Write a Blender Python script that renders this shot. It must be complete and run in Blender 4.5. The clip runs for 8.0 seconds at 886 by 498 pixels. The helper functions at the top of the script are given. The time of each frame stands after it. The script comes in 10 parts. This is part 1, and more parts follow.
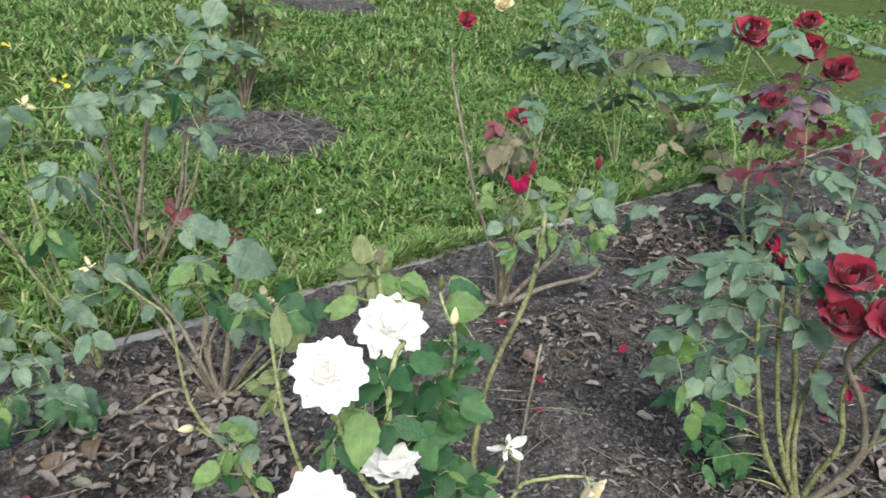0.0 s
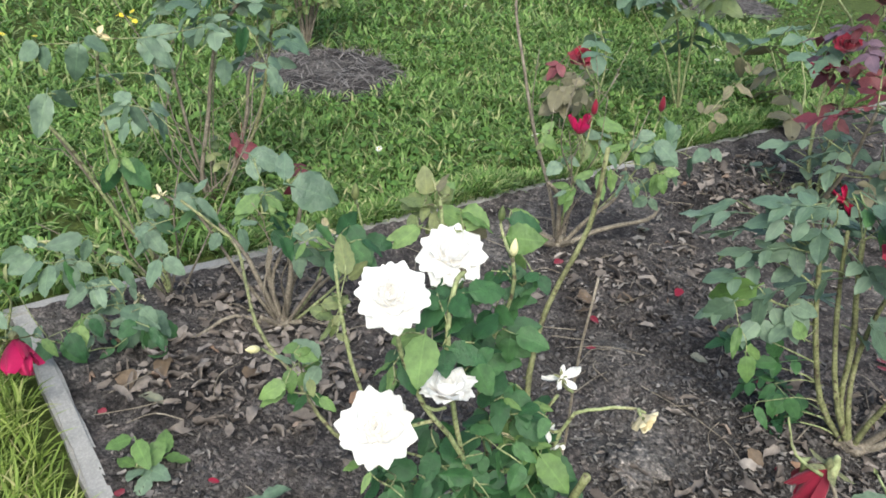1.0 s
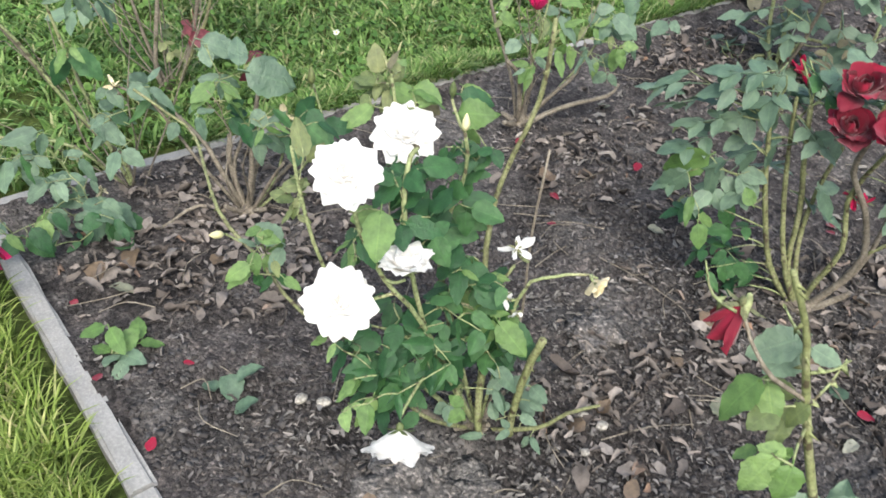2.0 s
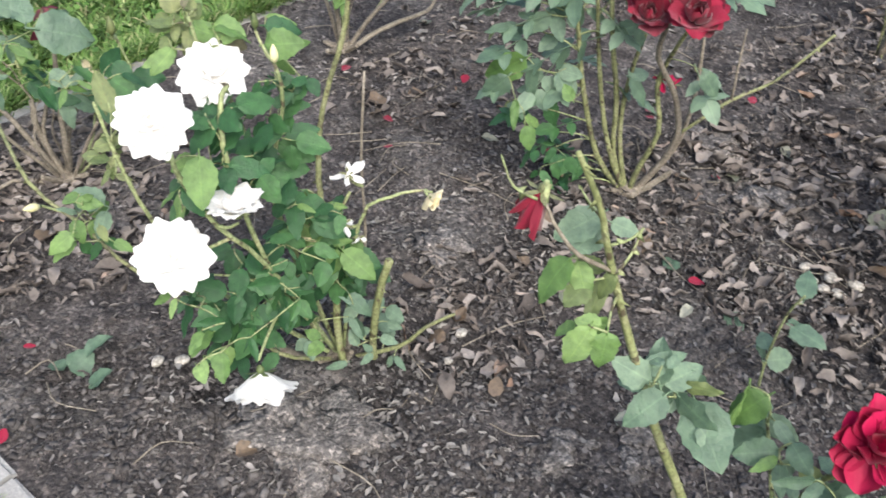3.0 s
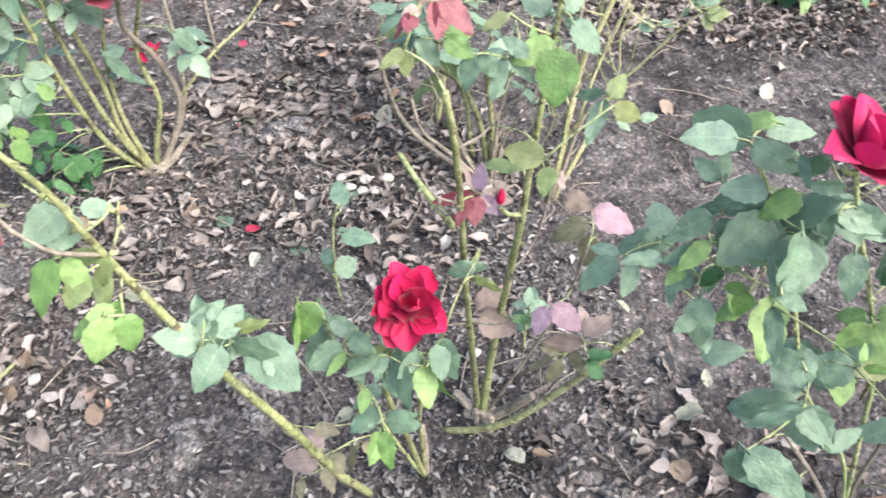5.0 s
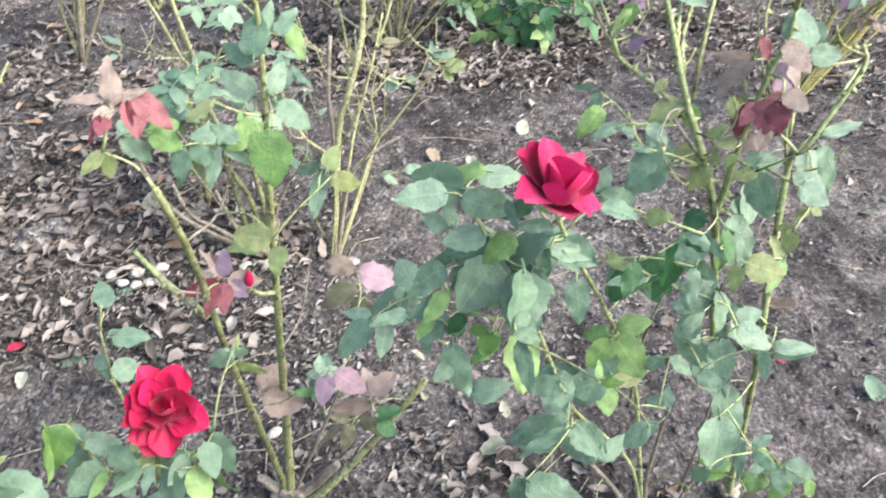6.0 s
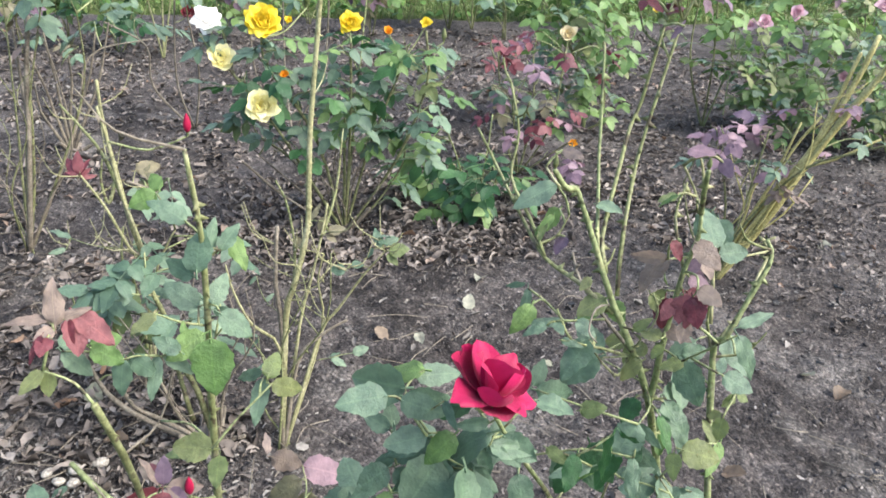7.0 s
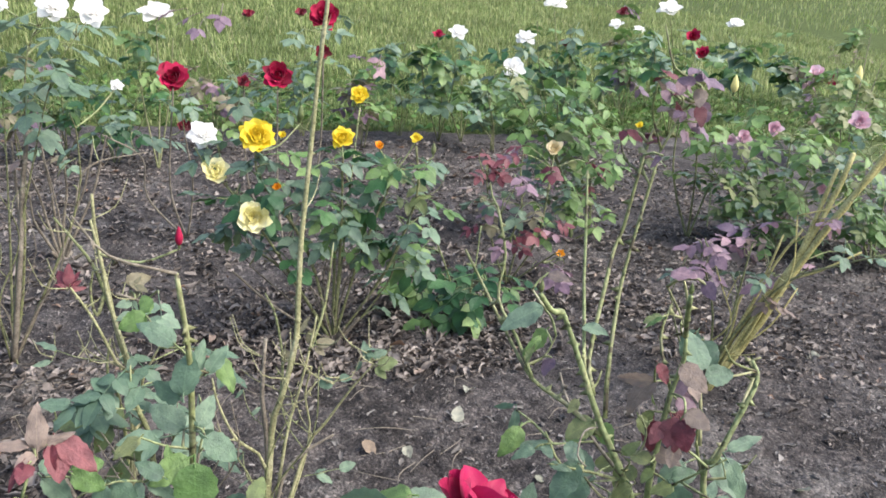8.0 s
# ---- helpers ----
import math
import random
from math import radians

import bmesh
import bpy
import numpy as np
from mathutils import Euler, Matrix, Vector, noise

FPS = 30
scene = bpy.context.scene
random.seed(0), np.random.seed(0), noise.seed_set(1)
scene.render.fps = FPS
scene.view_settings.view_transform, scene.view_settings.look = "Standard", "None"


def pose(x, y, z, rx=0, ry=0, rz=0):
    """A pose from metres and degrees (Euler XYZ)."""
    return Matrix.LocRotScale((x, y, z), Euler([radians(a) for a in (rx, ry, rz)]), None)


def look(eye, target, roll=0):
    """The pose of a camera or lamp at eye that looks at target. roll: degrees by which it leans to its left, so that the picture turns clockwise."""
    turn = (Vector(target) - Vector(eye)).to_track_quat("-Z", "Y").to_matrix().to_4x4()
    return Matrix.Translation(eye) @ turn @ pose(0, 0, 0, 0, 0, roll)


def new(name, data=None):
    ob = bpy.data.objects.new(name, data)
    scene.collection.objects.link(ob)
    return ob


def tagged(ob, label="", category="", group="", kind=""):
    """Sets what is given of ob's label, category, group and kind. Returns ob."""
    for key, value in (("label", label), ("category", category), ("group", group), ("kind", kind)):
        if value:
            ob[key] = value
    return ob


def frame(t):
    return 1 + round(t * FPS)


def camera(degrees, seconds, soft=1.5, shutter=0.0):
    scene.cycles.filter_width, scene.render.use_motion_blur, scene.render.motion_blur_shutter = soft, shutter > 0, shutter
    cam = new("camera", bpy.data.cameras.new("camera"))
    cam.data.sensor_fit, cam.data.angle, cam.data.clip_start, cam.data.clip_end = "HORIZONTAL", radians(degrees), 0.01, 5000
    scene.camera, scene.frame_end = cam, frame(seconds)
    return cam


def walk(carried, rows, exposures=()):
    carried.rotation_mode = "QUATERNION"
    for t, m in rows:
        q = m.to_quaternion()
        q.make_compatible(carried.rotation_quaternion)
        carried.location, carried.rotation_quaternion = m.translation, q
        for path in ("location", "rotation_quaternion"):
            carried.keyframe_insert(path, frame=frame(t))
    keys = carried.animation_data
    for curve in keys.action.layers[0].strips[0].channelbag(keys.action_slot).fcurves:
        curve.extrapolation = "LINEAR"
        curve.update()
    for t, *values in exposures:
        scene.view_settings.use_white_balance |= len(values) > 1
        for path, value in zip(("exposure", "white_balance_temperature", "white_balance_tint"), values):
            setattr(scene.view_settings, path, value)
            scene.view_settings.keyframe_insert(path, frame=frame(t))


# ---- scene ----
cam = camera(57.0, 8.0, soft=1.6, shutter=0.2)
PATH = [
    (0, (-0.158, -1.923, 1.229), (1.042, -0.563, 0.386), 5.4),
    (0.5, (-0.176, -1.928, 1.224), (0.931, -0.523, 0.328), 4.9),
    (1, (-0.185, -1.942, 1.22), (0.881, -0.557, 0.247), 5.2),
    (1.2, (-0.188, -1.949, 1.22), (0.87, -0.593, 0.2), 5.7),
    (2.3, (-0.182, -2.002, 1.221), (0.879, -0.855, -0.028), 3.6),
    (2.5, (-0.175, -2.011, 1.221), (0.929, -0.929, -0.048), 3.6),
    (3, (-0.164, -2.025, 1.22), (1.05, -1.121, -0.087), 3.6),
    (3.5, (-0.149, -2.045, 1.221), (1.184, -1.349, -0.097), 3.6),
    (4, (-0.143, -2.06, 1.221), (1.288, -1.607, -0.101), 3.7),
    (4.2, (-0.144, -2.066, 1.222), (1.307, -1.691, -0.102), 3.5),
    (5.3, (-0.143, -2.136, 1.217), (1.356, -2.269, -0.1), 5.0),
    (5.5, (-0.142, -2.154, 1.222), (1.354, -2.367, -0.088), 5.0),
    (6, (-0.143, -2.185, 1.24), (1.407, -2.621, 0.053), 4.7),
    (6.5, (-0.147, -2.195, 1.265), (1.506, -2.744, 0.282), 4.3),
    (7, (-0.151, -2.195, 1.285), (1.573, -2.771, 0.451), 4.1),
    (7.5, (-0.154, -2.194, 1.297), (1.619, -2.79, 0.589), 4.2),
    (8, (-0.155, -2.194, 1.304), (1.655, -2.806, 0.713), 4.3),
]
EXPOSURES = [(0, 1.09, 6500, 4), (1.2, 1.14, 6500, 4), (2.5, 1.36, 6500, 8), (3.5, 1.46, 6500, 10), (4.2, 2.18, 6500, 14), (5.5, 2.26, 6500, 9), (6.5, 2.05, 6500, 8), (7.0, 1.73, 6500, 8), (8.0, 1.46, 6500, 10)]
walk(cam, [(t, look(eye, target, roll)) for t, eye, target, roll in PATH], EXPOSURES)

# ---- light: a dull, even sky with a broad soft sun behind thin cloud ----
SUN_ELEVATION, SUN_AZIMUTH = 48.0, 215.0
world = bpy.data.worlds.new("overcast_sky")
scene.world = world
world.use_nodes = True
wn = world.node_tree.nodes
sky = wn.new("ShaderNodeTexSky")
sky.sky_type, sky.sun_disc = "NISHITA", False
sky.sun_elevation, sky.sun_rotation = radians(SUN_ELEVATION), radians(SUN_AZIMUTH)
sky.air_density, sky.dust_density, sky.ozone_density = 1.0, 4.0, 1.0
world.node_tree.links.new(sky.outputs[0], wn["Background"].inputs[0])
wn["Background"].inputs[1].default_value = 0.15
sun = new("sun", bpy.data.lights.new("sun", "SUN"))
sun.data.energy, sun.data.angle, sun.data.color = 1.6, radians(40), (0.98, 0.98, 0.98)
az, el = radians(SUN_AZIMUTH), radians(SUN_ELEVATION)
sun.matrix_world = look((0, 0, 0), (-math.sin(az) * math.cos(el), -math.cos(az) * math.cos(el), -math.sin(el)))
sun.location = (-3, -4, 8)

# ---- materials ----


def tree(name, rough=0.6, spec=0.35):
    m = bpy.data.materials.new(name)
    m.use_nodes = True
    b = m.node_tree.nodes["Principled BSDF"]
    b.inputs["Roughness"].default_value = rough
    b.inputs["Specular IOR Level"].default_value = spec
    return m, m.node_tree.nodes, m.node_tree.links, b


def ramp(nt, fac, stops):
    r = nt.nodes.new("ShaderNodeValToRGB")
    while len(r.color_ramp.elements) < len(stops):
        r.color_ramp.elements.new(0.5)
    for e, (p, c) in zip(r.color_ramp.elements, stops):
        e.position, e.color = p, (*c, 1)
    nt.links.new(fac, r.inputs[0])
    return r.outputs[0]


def noise_tex(nt, scale, detail=4, rough=0.6, coords="Object", offset=None):
    tc = nt.nodes.new("ShaderNodeTexCoord")
    n = nt.nodes.new("ShaderNodeTexNoise")
    n.inputs["Scale"].default_value, n.inputs["Detail"].default_value, n.inputs["Roughness"].default_value = scale, detail, rough
    src = tc.outputs[coords]
    if offset is not None:
        add = nt.nodes.new("ShaderNodeVectorMath")
        add.operation = "ADD"
        nt.links.new(src, add.inputs[0])
        nt.links.new(offset, add.inputs[1])
        src = add.outputs[0]
    nt.links.new(src, n.inputs["Vector"])
    return n.outputs["Fac"]


def blend(nt, a, b, fac, mode="MIX"):
    m = nt.nodes.new("ShaderNodeMix")
    m.data_type, m.blend_type = "RGBA", mode
    for sock, v in ((m.inputs[0], fac), (m.inputs[6], a), (m.inputs[7], b)):
        if isinstance(v, (int, float)):
            sock.default_value = v
        elif isinstance(v, tuple):
            sock.default_value = (*v, 1)
        else:
            nt.links.new(v, sock)
    return m.outputs[2]


def bump(nt, height, strength, dist, bsdf):
    b = nt.nodes.new("ShaderNodeBump")
    b.inputs["Strength"].default_value, b.inputs["Distance"].default_value = strength, dist
    nt.links.new(height, b.inputs["Height"])
    nt.links.new(b.outputs[0], bsdf.inputs["Normal"])


def see_through(m, colour, share):
    nt = m.node_tree
    out, b = nt.nodes["Material Output"], nt.nodes["Principled BSDF"]
    tr = nt.nodes.new("ShaderNodeBsdfTranslucent")
    nt.links.new(colour, tr.inputs[0])
    mix = nt.nodes.new("ShaderNodeMixShader")
    mix.inputs[0].default_value = share
    nt.links.new(b.outputs[0], mix.inputs[1])
    nt.links.new(tr.outputs[0], mix.inputs[2])
    nt.links.new(mix.outputs[0], out.inputs[0])


def leaf_material(name, low, mid, high, spots=(0.10, 0.07, 0.03), spot_share=0.66, rough=0.45):
    m, n, l, b = tree(name, rough, 0.5)
    nt = m.node_tree
    info = n.new("ShaderNodeObjectInfo")
    base = ramp(nt, info.outputs["Random"], ((0.0, low), (0.5, mid), (1.0, high)))
    big = ramp(nt, noise_tex(nt, 4.0, 3, offset=info.outputs["Location"]), ((0.3, (0.72, 0.74, 0.72)), (0.7, (1.25, 1.25, 1.1))))
    col = blend(nt, base, big, 1.0, "MULTIPLY")
    fine = noise_tex(nt, 14.0, 5, 0.65, offset=info.outputs["Location"])
    blot = ramp(nt, fine, ((spot_share, (0, 0, 0)), (spot_share + 0.06, (1, 1, 1))))
    col = blend(nt, col, spots, blot)
    # midrib and side veins, from the blade's own coordinates
    uv = n.new("ShaderNodeUVMap")
    uv.uv_map = "blade"
    sep = n.new("ShaderNodeSeparateXYZ")
    l.new(uv.outputs[0], sep.inputs[0])

    def calc(op, a, c):
        k = n.new("ShaderNodeMath")
        k.operation = op
        for sock, v in zip(k.inputs, (a, c)):
            if isinstance(v, (int, float)):
                sock.default_value = v
            else:
                l.new(v, sock)
        return k.outputs[0]

    off = calc("ABSOLUTE", calc("SUBTRACT", sep.outputs[0], 0.5), 0.0)
    rib = ramp(nt, off, ((0.015, (0.55, 0.55, 0.55)), (0.045, (0, 0, 0))))
    side = calc("SINE", calc("MULTIPLY", calc("SUBTRACT", sep.outputs[1], calc("MULTIPLY", off, 0.55)), 48.0), 0.0)
    veins = ramp(nt, side, ((0.86, (0, 0, 0)), (1.0, (0.10, 0.10, 0.10))))
    marks = blend(nt, rib, veins, 1.0, "ADD")
    col = blend(nt, col, blend(nt, col, (1.35, 1.35, 1.25), 1.0, "MULTIPLY"), marks)
    l.new(col, b.inputs["Base Color"])
    bump(nt, fine, 0.3, 0.02, b)
    see_through(m, col, 0.32)
    return m


def petal_material(name, low, high, rough=0.6, share=0.25, sheen=0.0):
    m, n, l, b = tree(name, rough, 0.25)
    nt = m.node_tree
    info = n.new("ShaderNodeObjectInfo")
    base = ramp(nt, info.outputs["Random"], ((0.0, low), (1.0, high)))
    veins = ramp(nt, noise_tex(nt, 6.0, 4), ((0.3, (0.86, 0.85, 0.85)), (0.7, (1.06, 1.06, 1.06))))
    col = blend(nt, base, veins, 1.0, "MULTIPLY")
    l.new(col, b.inputs["Base Color"])
    b.inputs["Sheen Weight"].default_value = sheen
    bump(nt, noise_tex(nt, 25.0, 3), 0.15, 0.02, b)
    see_through(m, col, share)
    return m


def bark_material(name, stops, rough=0.65, spots=0.0):
    m, n, l, b = tree(name, rough, 0.3)
    nt = m.node_tree
    col = ramp(nt, noise_tex(nt, 22.0, 5, 0.65), stops)
    fine = ramp(nt, noise_tex(nt, 160.0, 3, 0.6), ((0.35, (0.6, 0.58, 0.55)), (0.62, (1.15, 1.15, 1.15))))
    col = blend(nt, col, fine, 1.0, "MULTIPLY")
    if spots:
        dark = ramp(nt, noise_tex(nt, 75.0, 2, 0.5), ((0.585, (0, 0, 0)), (0.65, (spots, spots, spots))))
        col = blend(nt, col, (0.045, 0.03, 0.022), dark)
        scar = ramp(nt, noise_tex(nt, 30.0, 3, 0.6), ((0.60, (0, 0, 0)), (0.70, (0.6, 0.6, 0.6))))
        col = blend(nt, col, (0.17, 0.145, 0.115), scar)
    l.new(col, b.inputs["Base Color"])
    bump(nt, noise_tex(nt, 120.0, 4), 0.5, 0.003, b)
    return m


def island_material(name, stops, scale=30.0, rough=0.8, share=0.0, depth=0.002):
    m, n, l, b = tree(name, rough, 0.25)
    nt = m.node_tree
    geo = n.new("ShaderNodeNewGeometry")
    col = ramp(nt, geo.outputs["Random Per Island"], stops)
    fine = noise_tex(nt, scale, 4, 0.65)
    col = blend(nt, col, ramp(nt, fine, ((0.3, (0.65, 0.65, 0.65)), (0.7, (1.25, 1.25, 1.25)))), 1.0, "MULTIPLY")
    l.new(col, b.inputs["Base Color"])
    bump(nt, fine, 0.4, depth, b)
    if share:
        see_through(m, col, share)
    return m


LEAF = {
    "g": leaf_material("leaf_blue_green", (0.085, 0.142, 0.100), (0.120, 0.188, 0.134), (0.162, 0.234, 0.172), (0.145, 0.143, 0.060), 0.70, 0.41),
    "d": leaf_material("leaf_deep_green", (0.020, 0.070, 0.028), (0.032, 0.098, 0.037), (0.058, 0.140, 0.050), (0.050, 0.085, 0.022), 0.74, 0.46),
    "y": leaf_material("leaf_yellow_green", (0.110, 0.150, 0.060), (0.145, 0.180, 0.075), (0.190, 0.210, 0.098), (0.15, 0.085, 0.03), 0.64),
    "r": leaf_material("leaf_wine_red", (0.092, 0.016, 0.028), (0.150, 0.032, 0.048), (0.21, 0.070, 0.084), (0.10, 0.03, 0.04), 0.70),
    "b": leaf_material("leaf_bronze", (0.165, 0.125, 0.112), (0.215, 0.160, 0.148), (0.265, 0.205, 0.195), (0.14, 0.055, 0.05), 0.68),
    "k": leaf_material("leaf_dull_khaki", (0.11, 0.105, 0.065), (0.155, 0.14, 0.09), (0.20, 0.175, 0.12), (0.12, 0.06, 0.04), 0.66),
    "n": leaf_material("leaf_fresh_green", (0.078, 0.150, 0.044), (0.112, 0.198, 0.062), (0.165, 0.255, 0.092), (0.149, 0.150, 0.045), 0.69),
    "p": leaf_material("leaf_purple", (0.140, 0.095, 0.154), (0.210, 0.135, 0.196), (0.280, 0.176, 0.224), (0.112, 0.054, 0.098), 0.68),
}
PETAL = {
    "white": petal_material("petal_white", (0.90, 0.89, 0.86), (0.94, 0.93, 0.91), 0.55, 0.5),
    "cream": petal_material("petal_cream", (0.62, 0.52, 0.30), (0.75, 0.68, 0.48), 0.7, 0.25),
    "red": petal_material("petal_crimson", (0.19, 0.002, 0.022), (0.47, 0.005, 0.068), 0.6, 0.15, 0.06),
    "cerise": petal_material("petal_cerise", (0.26, 0.004, 0.045), (0.46, 0.009, 0.095), 0.5, 0.25, 0.1),
    "dark": petal_material("petal_dark_red", (0.085, 0.002, 0.010), (0.25, 0.004, 0.028), 0.65, 0.12, 0.2),
    "yellow": petal_material("petal_yellow", (0.76, 0.58, 0.03), (0.85, 0.72, 0.09), 0.55, 0.35),
    "lemon": petal_material("petal_lemon", (0.84, 0.79, 0.38), (0.90, 0.86, 0.56), 0.55, 0.4),
    "orange": petal_material("petal_orange", (0.75, 0.30, 0.02), (0.82, 0.40, 0.03), 0.55, 0.3),
    "pink": petal_material("petal_pink", (0.66, 0.40, 0.48), (0.78, 0.58, 0.64), 0.55, 0.3),
}
CANE = {
    "g": bark_material("cane_green", ((0.3, (0.142, 0.173, 0.079)), (0.55, (0.238, 0.276, 0.133)), (0.75, (0.333, 0.309, 0.181))), 0.65, 0.85),
    "o": bark_material("cane_olive", ((0.3, (0.085, 0.086, 0.048)), (0.5, (0.165, 0.180, 0.082)), (0.72, (0.250, 0.255, 0.145))), 0.65, 0.85),
    "w": bark_material("cane_brown", ((0.3, (0.095, 0.081, 0.064)), (0.55, (0.185, 0.162, 0.128)), (0.75, (0.285, 0.256, 0.208)))),
    "s": bark_material("cane_yellow_straw", ((0.3, (0.185, 0.187, 0.095)), (0.5, (0.270, 0.268, 0.145)), (0.72, (0.36, 0.35, 0.225))), 0.6),
    "l": bark_material("cane_light_straw", ((0.3, (0.29, 0.265, 0.105)), (0.5, (0.40, 0.365, 0.150)), (0.72, (0.50, 0.46, 0.225))), 0.6),
    "y": bark_material("cane_straw", ((0.3, (0.125, 0.142, 0.060)), (0.5, (0.190, 0.210, 0.095)), (0.72, (0.26, 0.262, 0.155))), 0.6, 0.85),
}


def cells(nt, scale, low, high):
    """Each crumb of the surface a shade of its own."""
    tc = nt.nodes.new("ShaderNodeTexCoord")
    v = nt.nodes.new("ShaderNodeTexVoronoi")
    v.inputs["Scale"].default_value = scale
    v.inputs["Randomness"].default_value = 1.0
    nt.links.new(tc.outputs["Object"], v.inputs["Vector"])
    one = nt.nodes.new("ShaderNodeSeparateColor")
    nt.links.new(v.outputs["Color"], one.inputs[0])
    shade = ramp(nt, one.outputs[0], ((0.0, (low, low, low)), (0.7, (1.0, 1.0, 1.0)), (1.0, (high, high * 0.97, high * 0.94))))
    return shade, v.outputs["Distance"]


def ground_material(name, stops, patch, grain=90.0, rough=0.95, relief=0.012, damp=0.0, crumbs=0.0, grit=1.0):
    m, n, l, b = tree(name, rough, 0.12)
    nt = m.node_tree
    large = noise_tex(nt, 2.2, 5, 0.65)
    fine = noise_tex(nt, grain, 6, 0.7)
    mid = noise_tex(nt, 14.0, 6, 0.7)
    col = ramp(nt, mid, stops)
    lo, hi = 1 - 0.65 * grit, 1 + 0.9 * grit
    col = blend(nt, col, ramp(nt, fine, ((0.25, (lo, lo, lo)), (0.5, (0.95, 0.95, 0.95)), (0.72, (hi, hi * 0.98, hi * 0.95)))), 1.0, "MULTIPLY")
    if damp:
        wet = noise_tex(nt, 3.4, 4, 0.6)
        col = blend(nt, col, ramp(nt, wet, ((0.36, (damp, damp, damp)), (0.55, (1.0, 1.0, 1.0)))), 1.0, "MULTIPLY")
    dusty = blend(nt, patch, ramp(nt, fine, ((0.3, (1 - 0.4 * grit, 1 - 0.4 * grit, 1 - 0.4 * grit)), (0.7, (1 + 0.4 * grit, 1 + 0.4 * grit, 1 + 0.4 * grit)))), 1.0, "MULTIPLY")
    col = blend(nt, col, dusty, ramp(nt, large, ((0.54, (0, 0, 0)), (0.68, (0.75, 0.75, 0.75)))))
    height = blend(nt, fine, mid, 0.35)
    if crumbs:
        small, near = cells(nt, crumbs, 0.55, 1.9)
        big, _ = cells(nt, crumbs * 0.45, 0.7, 1.35)
        col = blend(nt, blend(nt, col, small, 0.8, "MULTIPLY"), big, 0.8, "MULTIPLY")
        height = blend(nt, height, near, 0.4, "SUBTRACT")
    l.new(col, b.inputs["Base Color"])
    bump(nt, height, 1.0, relief, b)
    return m


SOIL = ground_material("soil", ((0.3, (0.034, 0.031, 0.031)), (0.52, (0.077, 0.070, 0.068)), (0.72, (0.132, 0.121, 0.116))), (0.150, 0.142, 0.134), 110.0, damp=0.45, crumbs=120.0)
TURF = ground_material("turf", ((0.3, (0.026, 0.037, 0.010)), (0.52, (0.050, 0.070, 0.018)), (0.72, (0.078, 0.094, 0.032))), (0.064, 0.085, 0.028), 60.0)
CONCRETE = ground_material("concrete", ((0.3, (0.215, 0.212, 0.206)), (0.52, (0.262, 0.258, 0.250)), (0.72, (0.300, 0.296, 0.289))), (0.245, 0.240, 0.228), 160.0, 0.85, 0.002, grit=0.35)

# ---- plan of the bed: its corner, the way along its long kerb and along its short kerb ----
CORNER = Vector((0.0, 0.0, 0.0))
LONG = Vector((1.0, 0.0, 0.0))
SHORT = Vector((0.0, -1.0, 0.0))
BED_LONG, BED_SHORT = 7.60, 9.0


def plan(u, v, z=0.0):
    p = CORNER + LONG * u + SHORT * v
    return Vector((p.x, p.y, z))


def lumps(x, y):
    """Height of the dug soil."""
    a = noise.noise((x * 2.1, y * 2.1, 3.0)) * 0.020
    b = noise.noise((x * 7.0, y * 7.0, 8.0)) * 0.016
    c = abs(noise.noise((x * 19.0, y * 19.0, 1.0))) * 0.018
    d = noise.noise((x * 47.0, y * 47.0, 6.0)) * 0.006
    bank = 0.014 * (math.exp(-max(0.0, x) / 0.09) + 1.9 * math.exp(-max(0.0, -y) / 0.07))
    return a + b + c + d - 0.006 + bank


def mesh_of(name, verts, faces, material, smooth=False):
    me = bpy.data.meshes.new(name)
    me.from_pydata(verts, [], faces)
    if material:
        me.materials.append(material)
    if smooth:
        me.polygons.foreach_set("use_smooth", [True] * len(me.polygons))
    me.update()
    return me


def mesh_np(name, co, quads, tris, material, smooth=False):
    """A mesh from arrays: vertices (n, 3), four-sided and three-sided faces."""
    me = bpy.data.meshes.new(name)
    nq, ntri = len(quads), len(tris)
    me.vertices.add(len(co))
    me.vertices.foreach_set("co", np.asarray(co, dtype=np.float32).ravel())
    me.loops.add(4 * nq + 3 * ntri)
    idx = np.concatenate([np.asarray(quads, dtype=np.int32).ravel(), np.asarray(tris, dtype=np.int32).ravel()])
    me.loops.foreach_set("vertex_index", idx)
    me.polygons.add(nq + ntri)
    starts = np.concatenate([np.arange(nq) * 4, 4 * nq + np.arange(ntri) * 3]).astype(np.int32)
    me.polygons.foreach_set("loop_start", starts)
    if smooth:
        me.polygons.foreach_set("use_smooth", np.ones(nq + ntri, dtype=bool))
    me.materials.append(material)
    me.update(calc_edges=True)
    me.validate()
    return me


def part(name, me, parent, label="", matrix=None):
    ob = new(name, me)
    ob.parent = parent
    if matrix is not None:
        ob.matrix_basis = matrix
    if label:
        ob["label"] = label
    return ob


# ---- the ground sheet, the bed and its kerb ----
def spaced(lo, hi, near_lo, near_hi, step, grow=1.35):
    mid = list(np.arange(near_lo, near_hi + 1e-6, step))
    out, s, x = [], step, near_hi
    while x < hi:
        s *= grow
        x = min(hi, x + s)
        out.append(x)
    low, s, x = [], step, near_lo
    while x > lo:
        s *= grow
        x = max(lo, x - s)
        low.append(x)
    return low[::-1] + mid + out


